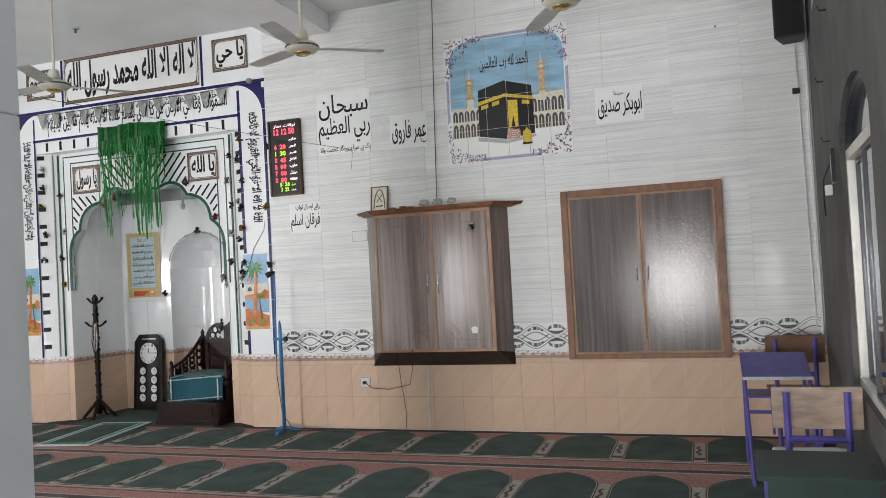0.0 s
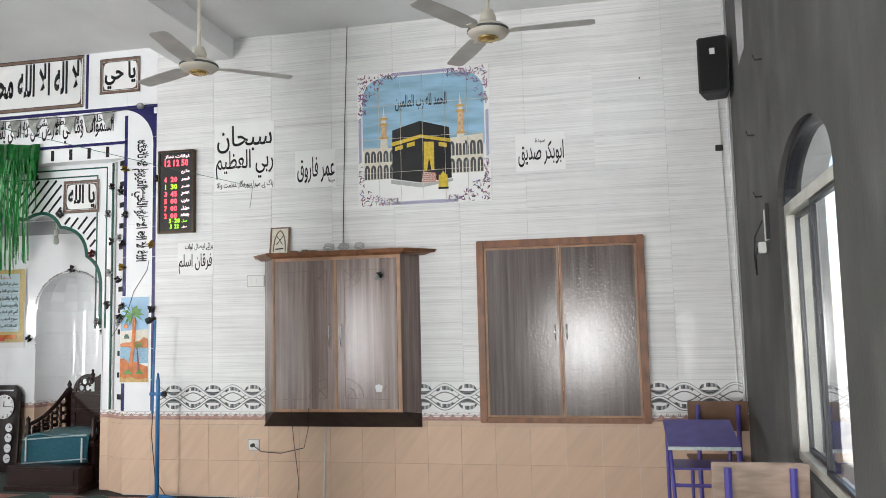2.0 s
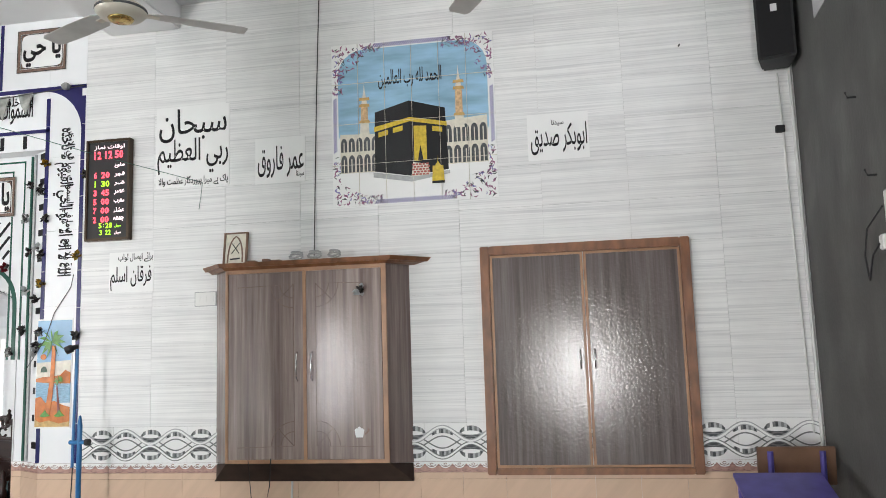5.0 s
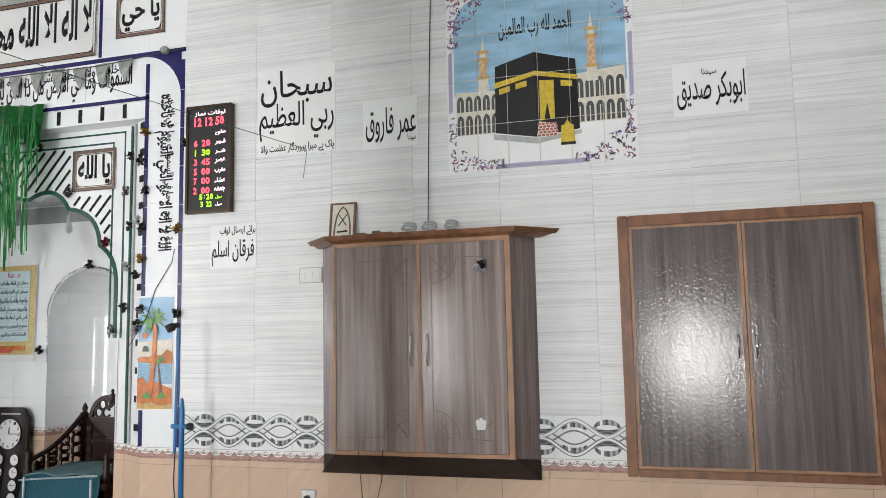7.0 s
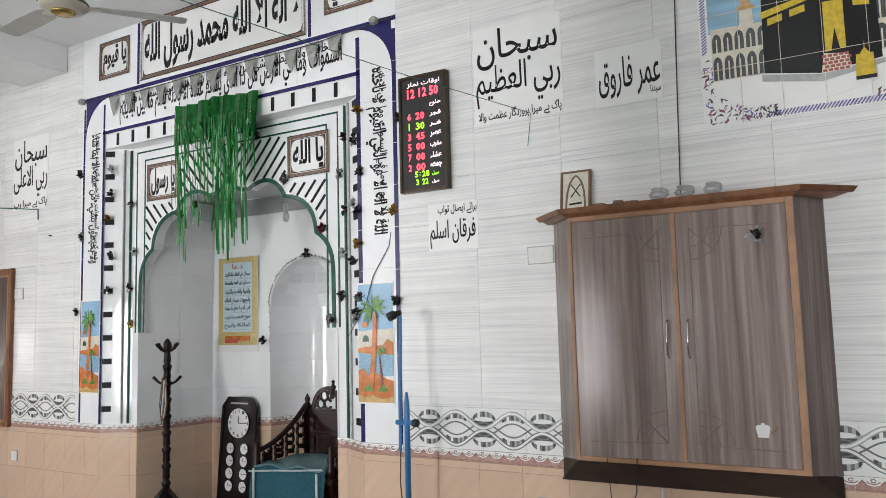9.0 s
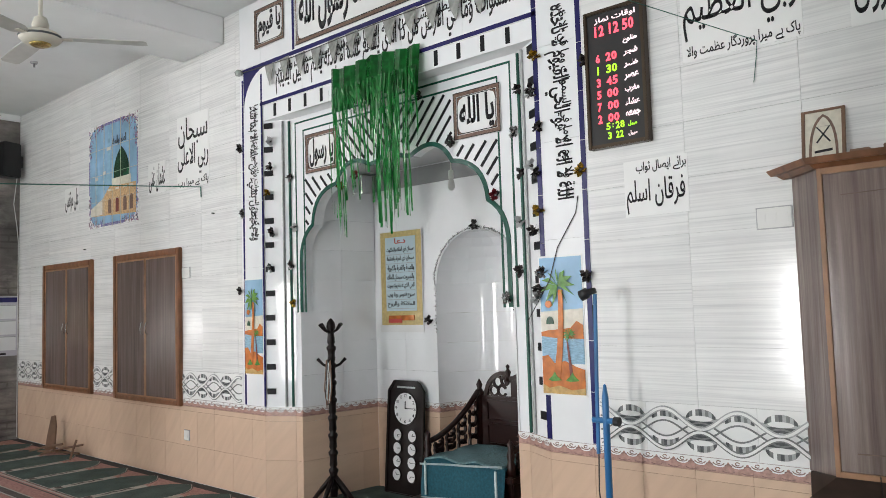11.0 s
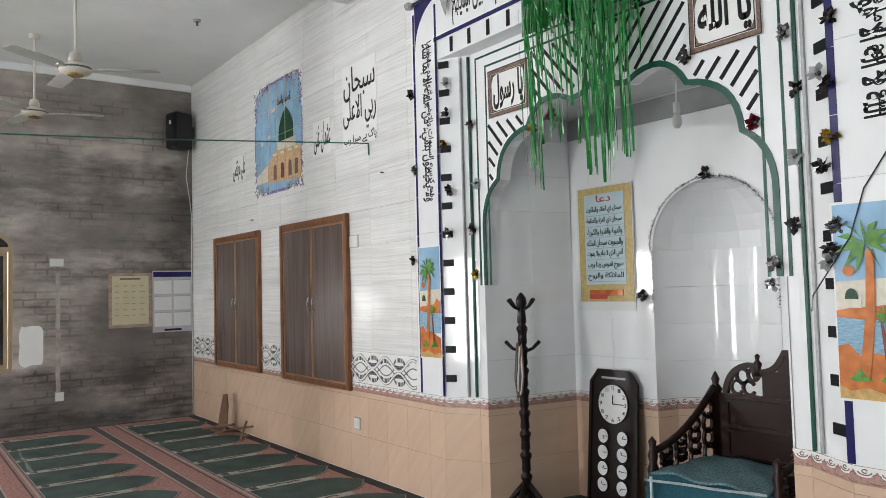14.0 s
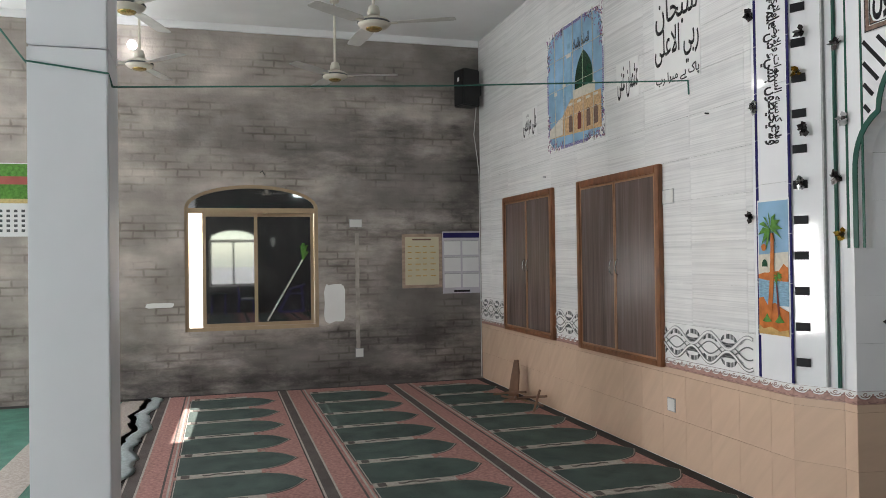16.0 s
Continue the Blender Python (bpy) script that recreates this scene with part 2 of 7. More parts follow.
DAMPP = mat("chase_plaster", (0.38, 0.34, 0.305), 0.9, vary=0.3, scale=9, bump=0.3)
DARKSTRIP = mat("soiled_floor", (0.035, 0.03, 0.028), 0.9, bump=0.4)
PILLAR = mat("pillar_paint", (0.72, 0.74, 0.77), 0.35, vary=0.03, scale=2)
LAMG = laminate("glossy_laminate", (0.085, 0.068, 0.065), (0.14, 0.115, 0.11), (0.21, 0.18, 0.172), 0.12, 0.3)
# same laminate as LAM below, with shade put into its colour for far-left cupboards
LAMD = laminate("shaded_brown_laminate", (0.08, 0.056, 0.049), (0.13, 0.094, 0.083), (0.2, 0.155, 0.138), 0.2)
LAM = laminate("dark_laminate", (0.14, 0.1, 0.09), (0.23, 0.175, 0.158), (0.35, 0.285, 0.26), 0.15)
LAM.node_tree.nodes["Principled BSDF"].inputs["Specular IOR Level"].default_value = 0.34
# skirt is the cabinet's laminate; its downward-facing shade is put into this colour
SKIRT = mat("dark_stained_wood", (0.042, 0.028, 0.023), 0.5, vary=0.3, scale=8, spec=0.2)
ROUTED = mat("routed_groove", (0.15, 0.095, 0.072), 0.5, vary=0.3, scale=30)
DASHM = mat("matt_black_tile", (0.012, 0.012, 0.014), 0.5, vary=0.1, spec=0.15)
FRAMEWOOD = mat("varnished_wood", (0.2, 0.082, 0.036), 0.36, vary=0.35, scale=5, stretch=(3, 3, 1.2), bump=0.1)
LIP = mat("lipping_wood", (0.32, 0.165, 0.085), 0.4, vary=0.25, scale=6, bump=0.05)
CHROME = mat("chrome", (0.75, 0.75, 0.75), 0.15, metal=1.0, vary=0.02)
BLACK = mat("black_glaze", (0.012, 0.012, 0.014), 0.15, vary=0.1)
INK = mat("lettering_black", (0.014, 0.014, 0.016), 0.35, vary=0.1, spec=0.25)
NAVY = mat("navy_glaze", (0.02, 0.018, 0.11), 0.12, vary=0.15)
GREEN = mat("dark_green_glaze", (0.02, 0.09, 0.065), 0.15, vary=0.15)
WHITEP = mat("white_panel", (0.84, 0.84, 0.83), 0.12, vary=0.02)
MAROON = mat("maroon_print", (0.2, 0.06, 0.05), 0.2, vary=0.2)
BROWNP = mat("brown_print", (0.2, 0.13, 0.1), 0.2, vary=0.3, scale=70)
ROSE = mat("rose_print", (0.44, 0.27, 0.23), 0.2, vary=0.25, scale=45)
LACE = mat("lace_print", (0.27, 0.17, 0.15), 0.2, vary=0.2, scale=40)
SILVER = mat("grey_print", (0.42, 0.43, 0.43), 0.15, vary=0.15, scale=30)
DARKGREY = mat("charcoal_print", (0.09, 0.095, 0.1), 0.15, vary=0.25, scale=50)
BLACKPLASTIC = mat("black_plastic", (0.012, 0.012, 0.013), 0.55, bump=0.1, bump_scale=300)
WHITEPLASTIC = mat("white_plastic", (0.7, 0.7, 0.68), 0.3, vary=0.02)
CREAMENAMEL = mat("cream_enamel", (0.62, 0.58, 0.5), 0.35, vary=0.06)
BLADE = mat("grey_blade", (0.5, 0.49, 0.47), 0.4, vary=0.12, scale=8)
GOLD = mat("gold_trim", (0.6, 0.42, 0.15), 0.25, metal=0.8, vary=0.1)
MAHOGANY = mat("mahogany", (0.016, 0.0045, 0.0035), 0.34, vary=0.35, scale=8, stretch=(1, 1, 4), bump=0.08, spec=0.3)
DARKWOOD = mat("dark_turned_wood", (0.009, 0.005, 0.0045), 0.36, vary=0.3, spec=0.25)
CLOTHTOP = mat("pale_teal_cloth", (0.11, 0.2, 0.22), 0.85, vary=0.6, scale=90, bump=0.3, bump_scale=250)
TEAL = mat("teal_cloth", (0.008, 0.075, 0.105), 0.85, vary=0.25, scale=60, bump=0.3, bump_scale=250)
PALECLOTH = mat("pale_cloth", (0.55, 0.62, 0.62), 0.85, vary=0.15, scale=40, bump=0.2, bump_scale=250)
BLUEPAINT = mat("blue_paint", (0.03, 0.16, 0.38), 0.35, vary=0.15)
PURPLE = mat("purple_paint", (0.075, 0.06, 0.28), 0.4, vary=0.2, scale=12)
RAWPLY = mat("scuffed_plywood", (0.36, 0.26, 0.2), 0.6, vary=0.3, scale=7, stretch=(1, 1, 4), bump=0.1)
BROWNPLY = mat("brown_plywood", (0.16, 0.085, 0.05), 0.5, vary=0.25)
GREENTOP = mat("dark_green_top", (0.012, 0.035, 0.028), 0.5, vary=0.2)
CARPETG = mat("carpet_green", (0.056, 0.088, 0.078), 0.95, vary=0.3, scale=5, bump=0.5, bump_scale=220, stain=0.15)
CARPETP = mat("carpet_rose", (0.38, 0.195, 0.172), 0.95, vary=0.3, scale=40, bump=0.5, bump_scale=220)
CARPETD = mat("carpet_dark", (0.085, 0.07, 0.064), 0.95, vary=0.2, bump=0.5, bump_scale=220)
CARPETW = mat("carpet_beige", (0.4, 0.36, 0.32), 0.95, vary=0.2, scale=50, bump=0.5, bump_scale=220)
SAGE = mat("carpet_sage", (0.07, 0.2, 0.15), 0.95, vary=0.2, bump=0.5, bump_scale=220)
ALU = mat("bronze_aluminium", (0.42, 0.31, 0.2), 0.4, metal=0.3, vary=0.08)
DARKALU = mat("dark_aluminium", (0.035, 0.035, 0.04), 0.4, metal=0.4, vary=0.1)
PALEALU = mat("pale_aluminium", (0.6, 0.58, 0.52), 0.4, metal=0.3)
DARKGLASS = mat("dark_film_glass", (0.012, 0.013, 0.016), 0.03, vary=0.3, scale=3, spec=1.0)
DARKGLASS.node_tree.nodes["Principled BSDF"].inputs["IOR"].default_value = 2.5
CLEAR = glass("clear_glass", (0.95, 0.98, 0.98))
FOIL = mat("silver_foil", (0.5, 0.5, 0.5), 0.2, metal=1, vary=0.3, scale=60)
FOILDARK = mat("dark_foil", (0.1, 0.09, 0.09), 0.25, metal=0.7, vary=0.6, scale=90)
FOILRED = mat("red_foil", (0.2, 0.02, 0.03), 0.25, metal=0.5, vary=0.5, scale=90)
FOILGOLD = mat("gold_foil", (0.5, 0.33, 0.05), 0.25, metal=0.8, vary=0.4, scale=90)
GREENFOIL = mat("green_foil", (0.01, 0.22, 0.035), 0.1, metal=0.2, vary=0.4, scale=25)
GREENFOIL.node_tree.nodes["Principled BSDF"].inputs["Transmission Weight"].default_value = 0.25
PENNANT = mat("clear_grey_pennant", (0.42, 0.43, 0.4), 0.25, vary=0.25, scale=20)
PENNANT.node_tree.nodes["Principled BSDF"].inputs["Alpha"].default_value = 0.65
CORD = mat("green_cord", (0.03, 0.13, 0.1), 0.7)
WIRE = mat("dark_wire", (0.02, 0.02, 0.022), 0.5)
WHITEWIRE = mat("white_cable", (0.6, 0.6, 0.58), 0.5)
PAPER = mat("white_paper", (0.72, 0.72, 0.72), 0.6, vary=0.03)
PAPERL = mat("lilac_paper", (0.5, 0.48, 0.53), 0.6, vary=0.05)
PAPERY = mat("cream_paper", (0.58, 0.53, 0.37), 0.6, vary=0.05)
PAPERB = mat("pale_blue_print", (0.5, 0.63, 0.68), 0.4, vary=0.05)
YELLOW = mat("yellow_print", (0.52, 0.4, 0.16), 0.4, vary=0.15, scale=40)
ORANGE = mat("orange_print", (0.55, 0.17, 0.04), 0.2, vary=0.25, scale=18)
REDP = mat("red_print", (0.5, 0.06, 0.04), 0.3, vary=0.1)
MAUVE = mat("mauve_print", (0.3, 0.13, 0.22), 0.2, vary=0.3, scale=60)
LILAC = mat("violet_print", (0.22, 0.2, 0.42), 0.2, vary=0.3, scale=60)
SKYB = mat("sky_print", (0.28, 0.47, 0.62), 0.13, vary=0.22, scale=3, stretch=(1, 1, 5))
# sky blue toned down in the colour for reflection haze on the mosque mural
SKYB2 = mat("deep_sky_print", (0.27, 0.45, 0.63), 0.13, vary=0.2, scale=4)
SEA = mat("sea_print", (0.25, 0.42, 0.55), 0.13, vary=0.3, scale=30, stretch=(1, 1, 4))
CREAMP = mat("cream_print", (0.68, 0.64, 0.54), 0.15, vary=0.1, scale=30)
OCHRE = mat("ochre_print", (0.55, 0.36, 0.14), 0.15, vary=0.25, scale=30)
YGOLD = mat("gold_print", (0.62, 0.45, 0.05), 0.15, vary=0.2, scale=40)
LEAF = mat("leaf_print", (0.1, 0.25, 0.05), 0.15, vary=0.35, scale=30)
DOMEG = mat("dome_green_print", (0.015, 0.07, 0.035), 0.15, vary=0.2)
PEACHP = mat("peach_print", (0.6, 0.4, 0.22), 0.15, vary=0.3, scale=40)
BRICKP = mat("brick_print", (0.4, 0.12, 0.1), 0.2)
LEDRED = mat("red_led", (1.0, 0.06, 0.09), 0.4, emit=0.8)
LEDPINK = mat("pale_led", (1.0, 0.75, 0.8), 0.4, emit=0.3)
LEDGREEN = mat("green_led", (0.4, 1.0, 0.03), 0.4, emit=0.3)
TUBE = mat("lit_lamp", (1.0, 1.0, 1.0), 0.4, emit=8.0)
OUTG = mat("outside_ground", (0.3, 0.28, 0.25), 0.9, vary=0.2)


# ---- building helpers ----
def link_mesh(name, bm, material, parent=None, label="", smooth=False):
    me = bpy.data.meshes.new(name)
    bm.normal_update()
    bm.to_mesh(me)
    bm.free()
    if smooth:
        for p in me.polygons:
            p.use_smooth = True
    for mm in material if isinstance(material, (list, tuple)) else [material]:
        me.materials.append(mm)
    ob = new(name, me)
    if parent:
        ob.parent = parent
    if label:
        ob["label"] = label
    return ob


def part(name, bm, material, parent, label="", smooth=False):
    return link_mesh(name, bm, material, parent, label, smooth)


def thing(name, x, y, z, label, category, group="", kind=""):
    ob = new(name)
    ob.location = (x, y, z)
    ob.empty_display_size = 0.1
    return tagged(ob, label, category, group, kind)


def setting(name, bm, material, label, category):
    return tagged(link_mesh(name, bm, material), label, category, kind="structure")


def box(x0, x1, y0, y1, z0, z1, bevel=0.0, bm=None):
    own = bmesh.new()
    bmesh.ops.create_cube(own, size=1, matrix=Matrix.Translation(((x0 + x1) / 2, (y0 + y1) / 2, (z0 + z1) / 2)) @ Matrix.Diagonal((x1 - x0, y1 - y0, z1 - z0, 1)))
    if bevel:
        bmesh.ops.bevel(own, geom=own.edges[:], offset=bevel, segments=2, affect="EDGES")
    return join(bm, own)


def join(bm, own):
    if bm is None:
        return own
    me = bpy.data.meshes.new("tmp")
    own.to_mesh(me)
    own.free()
    bm.from_mesh(me)
    bpy.data.meshes.remove(me)
    return bm


def turned(bm, m):
    bmesh.ops.transform(bm, matrix=m, verts=bm.verts[:])
    return bm


def prism(pts, y0, y1, bm=None):
    """An upright plate: outline of (x, z), front face at y0, back at y1."""
    bm = bm or bmesh.new()
    a = [bm.verts.new((x, y0, z)) for x, z in pts]
    b = [bm.verts.new((x, y1, z)) for x, z in pts]
    bm.faces.new(a)
    bm.faces.new(b[::-1])
    for i in range(len(pts)):
        j = (i + 1) % len(pts)
        bm.faces.new((a[j], a[i], b[i], b[j]))
    bmesh.ops.recalc_face_normals(bm, faces=bm.faces[:])
    return bm


def lathe(profile, n=16, bm=None, m=None):
    own = bmesh.new()
    rings = []
    for r, z in profile:
        rings.append([own.verts.new((max(r, 1e-4) * math.cos(2 * math.pi * i / n), max(r, 1e-4) * math.sin(2 * math.pi * i / n), z)) for i in range(n)])
    for a, b in zip(rings, rings[1:]):
        for i in range(n):
            own.faces.new((a[i], a[(i + 1) % n], b[(i + 1) % n], b[i]))
    own.faces.new(rings[0][::-1])
    own.faces.new(rings[-1])
    if m is not None:
        turned(own, m)
    return join(bm, own)


def tube(path, r, n=6, bm=None):
    """A round bar along a path of points."""
    own = bmesh.new()
    rings = []
    path = [Vector(p) for p in path]
    for i, p in enumerate(path):
        d = (path[min(i + 1, len(path) - 1)] - path[max(i - 1, 0)]).normalized()
        u = d.orthogonal().normalized() if abs(d.z) > 0.9 else d.cross(Vector((0, 0, 1))).normalized()
        v = d.cross(u)
        rr = r[i] if isinstance(r, (list, tuple)) else r
        rings.append([own.verts.new(p + rr * (math.cos(2 * math.pi * k / n) * u + math.sin(2 * math.pi * k / n) * v)) for k in range(n)])
    for a, b in zip(rings, rings[1:]):
        for k in range(n):
            own.faces.new((a[k], a[(k + 1) % n], b[(k + 1) % n], b[k]))
    own.faces.new(rings[0][::-1])
    own.faces.new(rings[-1])
    bmesh.ops.recalc_face_normals(own, faces=own.faces[:])
    return join(bm, own)


def ribbon(pts, w, y, bm=None, thick=0.002, closed=False):
    """A flat band of width w along (x, z) points on a plate at depth y, as one solid strip."""
    bm = bm or bmesh.new()
    n = len(pts)
    sides = []
    for i, p in enumerate(pts):
        a = Vector(pts[i - 1] if (i or closed) else p)
        b = Vector(pts[(i + 1) % n] if (i < n - 1 or closed) else p)
        d = (b - a).normalized()
        nn = Vector((-d.y, d.x)) * w / 2
        sides.append([bm.verts.new((p[0] + nn.x * s, yy, p[1] + nn.y * s)) for s, yy in ((1, y), (-1, y), (1, y + thick), (-1, y + thick))])
    for i in range(n if closed else n - 1):
        p, q = sides[i], sides[(i + 1) % n]
        bm.faces.new((p[0], p[1], q[1], q[0]))
        bm.faces.new((p[2], q[2], q[3], p[3]))
        bm.faces.new((p[0], q[0], q[2], p[2]))
        bm.faces.new((p[1], p[3], q[3], q[1]))
    if not closed:
        for e in (sides[0], sides[-1]):
            bm.faces.new((e[0], e[2], e[3], e[1]))
    bmesh.ops.recalc_face_normals(bm, faces=bm.faces[:])
    return bm


def bez(a, c, b, n=8):
    a, b, c = Vector(a), Vector(b), Vector(c)
    return [tuple((1 - t) ** 2 * a + 2 * t * (1 - t) * c + t * t * b) for t in (i / n for i in range(n + 1))]


def arc(cx, cz, rx, rz, a0, a1, n=16):
    return [(cx + rx * math.cos(radians(a0 + (a1 - a0) * i / n)), cz + rz * math.sin(radians(a0 + (a1 - a0) * i / n))) for i in range(n + 1)]


# joined letter forms: isolated form and how many forms the letter has (2 or 4)
FORMS = {"ا": (0xFE8D, 2), "أ": (0xFE83, 2), "ب": (0xFE8F, 4), "ت": (0xFE95, 4), "ث": (0xFE99, 4), "ج": (0xFE9D, 4), "ح": (0xFEA1, 4), "خ": (0xFEA5, 4), "د": (0xFEA9, 2), "ذ": (0xFEAB, 2),
         "ر": (0xFEAD, 2), "ز": (0xFEAF, 2), "س": (0xFEB1, 4), "ش": (0xFEB5, 4), "ص": (0xFEB9, 4), "ض": (0xFEBD, 4), "ط": (0xFEC1, 4), "ظ": (0xFEC5, 4), "ع": (0xFEC9, 4), "غ": (0xFECD, 4), "ف": (0xFED1, 4),
         "ق": (0xFED5, 4), "ك": (0xFED9, 4), "ل": (0xFEDD, 4), "م": (0xFEE1, 4), "ن": (0xFEE5, 4), "ه": (0xFEE9, 4), "و": (0xFEED, 2), "ى": (0xFEEF, 2), "ي": (0xFEF1, 4), "ة": (0xFE93, 2), "ء": (0xFE80, 1),
         "ئ": (0xFE89, 4), "پ": (0xFB56, 4), "ک": (0xFB8E, 4), "گ": (0xFB92, 4), "ے": (0xFBAE, 2), "ہ": (0xFBA6, 4), "ی": (0xFBFC, 4), "ں": (0xFB9E, 2)}


def joined(text):
    """Right-to-left writing as the row of letter shapes that is drawn from left to right."""
    words = []
    for word in text.split():
        word = word.replace("لا", "\u0001").replace("الله", "ا\u0002")
        out = []
        for i, ch in enumerate(word):
            def links_on(c):
                return c in FORMS and FORMS[c][1] == 4
            before = i > 0 and links_on(word[i - 1])
            if ch == "\u0001":
                out.append(chr(0xFEFC if before else 0xFEFB))
            elif ch == "\u0002":
                out.append(chr(0xFEDF) + chr(0xFEE0) + chr(0xFEEA))
            elif ch in FORMS:
                code, count = FORMS[ch]
                after = i + 1 < len(word) and (word[i + 1] in FORMS and word[i + 1] != "ء" or word[i + 1] in "\u0001") and count == 4
                form = (3 if before and after else 2 if after else 1 if before else 0) if count == 4 else (1 if before and count > 1 else 0)
                out.append(chr(code + form))
            else:
                out.append(ch)
        shaped = []
        for o in out:
            shaped.append(o[::-1] if len(o) > 1 else o)
        words.append("".join(reversed(shaped)))
    return " ".join(reversed(words))


def letters(text, x0, x1, z0, z1, y, bold=0.012, rtl=True, depth=0.002):
    """Lettering as a mesh that fills a box on an upright face that looks along -y."""
    cu = bpy.data.curves.new("tmp", "FONT")
    cu.body = joined(text) if rtl else text
    cu.offset, cu.resolution_u = bold, 2
    ob = new("tmp", cu)
    me = bpy.data.meshes.new_from_object(ob.evaluated_get(bpy.context.evaluated_depsgraph_get()))
    bpy.data.objects.remove(ob)
    bpy.data.curves.remove(cu)
    bm = bmesh.new()
    bm.from_mesh(me)
    bpy.data.meshes.remove(me)
    xs, ys = [v.co.x for v in bm.verts], [v.co.y for v in bm.verts]
    ax, bx, ay, by = min(xs), max(xs), min(ys), max(ys)
    for v in bm.verts:
        v.co = Vector((x0 + (v.co.x - ax) / (bx - ax) * (x1 - x0), y, z0 + (v.co.y - ay) / (by - ay) * (z1 - z0)))
    ext = bmesh.ops.extrude_face_region(bm, geom=bm.faces[:])
    for v in ext["geom"]:
        if isinstance(v, bmesh.types.BMVert):
            v.co.y += depth
    bmesh.ops.recalc_face_normals(bm, faces=bm.faces[:])
    return bm


# ---- room ----
ML = Matrix(((0, -1, 0, XL), (1, 0, 0, 0), (0, 0, 1, 0), (0, 0, 0, 1)))   # (along, outward, up) of the left wall
SKEW = radians(3.82)       # the right wall runs a little inwards towards the back
SN, CS = math.sin(SKEW), math.cos(SKEW)
MR = Matrix(((SN, CS, 0, XR - W * SN), (CS, -SN, 0, W - W * CS), (0, 0, 1, 0), (0, 0, 0, 1)))


def on_wall(bm, m):
    turned(bm, m)
    if m.determinant() < 0:
        bmesh.ops.reverse_faces(bm, faces=bm.faces[:])
    return bm


def arched_wall(name, m, a, b, u0, u1, z0, zs, zt, material, label):
    bm = box(a, u0, 0, 0.25, FZ - 0.1, ZC)
    box(u1, b, 0, 0.25, FZ - 0.1, ZC, bm=bm)
    box(u0, u1, 0, 0.25, FZ - 0.1, z0, bm=bm)
    box(u0, u1, 0, 0.25, zt, ZC, bm=bm)
    half = arc((u0 + u1) / 2, zs, (u1 - u0) / 2, zt - zs, 180, 0, 20)
    prism(half[:11] + [(u0, zt)], 0, 0.25, bm)
    prism(half[10:] + [(u1, zt)], 0, 0.25, bm)
    return setting(name, on_wall(bm, m), material, label, "wall")


ARCHW_L = (4.42, 5.99, 0.68, 2.15, 2.43)
ARCHW_R = (4.51, 5.92, 0.75, 2.15, 2.46)
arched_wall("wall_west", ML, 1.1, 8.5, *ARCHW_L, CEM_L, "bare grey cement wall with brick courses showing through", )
bm = box(YB, -0.5, 0, 0.25, FZ - 0.1, ZC)
box(-0.5, 1.1, 0, 0.25, FZ - 0.1, 0.75, bm=bm)
box(-0.5, 1.1, 0, 0.25, 2.25, ZC, bm=bm)
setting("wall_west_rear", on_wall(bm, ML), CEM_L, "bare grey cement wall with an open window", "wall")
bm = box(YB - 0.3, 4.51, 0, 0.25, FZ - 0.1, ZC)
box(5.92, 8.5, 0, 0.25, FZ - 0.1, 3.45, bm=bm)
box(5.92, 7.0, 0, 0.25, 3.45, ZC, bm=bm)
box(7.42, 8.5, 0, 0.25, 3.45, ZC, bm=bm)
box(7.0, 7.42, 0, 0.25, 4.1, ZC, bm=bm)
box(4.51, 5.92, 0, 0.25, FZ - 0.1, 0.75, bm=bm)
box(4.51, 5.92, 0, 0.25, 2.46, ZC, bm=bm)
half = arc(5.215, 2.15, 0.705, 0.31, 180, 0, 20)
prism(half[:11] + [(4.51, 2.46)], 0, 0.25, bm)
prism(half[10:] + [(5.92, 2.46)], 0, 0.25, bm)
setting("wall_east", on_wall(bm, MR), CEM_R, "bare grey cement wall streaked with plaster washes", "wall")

bm = box(XL - 0.3, -8.42, W + 0.009, W + 0.3, FZ - 0.1, ZC)
box(-5.47, XR + 0.3, W + 0.009, W + 0.3, FZ - 0.1, ZC, bm=bm)
box(-8.42, -5.47, W + 0.009, W + 0.3, 3.38, ZC, bm=bm)
box(-8.6, -5.3, 9.6, 9.75, FZ - 0.1, ZC, bm=bm)
wall_n = setting("wall_north", bm, GROUT, "masonry front wall faced with glazed tiles", "wall")

bm = bmesh.new()
edges = [XL - 0.25]
for dx in (-6.7, -1.25):
    box(edges[-1], dx - 0.6, YB - 0.2, YB, FZ - 0.1, ZC, bm=bm)
    box(dx - 0.6, dx + 0.6, YB - 0.2, YB, 2.2, ZC, bm=bm)
    edges.append(dx + 0.6)
box(edges[-1], XR + 0.25, YB - 0.2, YB, FZ - 0.1, ZC, bm=bm)
setting("wall_south", bm, CEIL, "plain painted back wall with two doorways", "wall")

setting("ceiling", box(XL - 0.25, XR + 0.25, YB - 0.2, 9.75, ZC, ZC + 0.2), CEIL, "white painted concrete ceiling", "ceiling")
for x0, x1, z in ((-4.92, -4.3, 4.15), (-9.75, -9.0, 4.09)):
    setting("beam", box(x0, x1, YB, W - 0.002, z, ZC - 0.002, 0.01), CEIL, "white painted concrete ceiling beam", "beam")
setting("beam", box(XL + 0.002, XL + 0.03, YB, W - 0.01, 4.27, ZC - 0.003), CEIL, "pale plaster band along the top of the cement wall", "beam")
setting("floor", box(XL - 0.25, XR + 0.25, YB - 0.3, 9.75, FZ - 0.11, FZ - 0.008), DARKSTRIP, "dark soiled floor under the carpets", "floor")
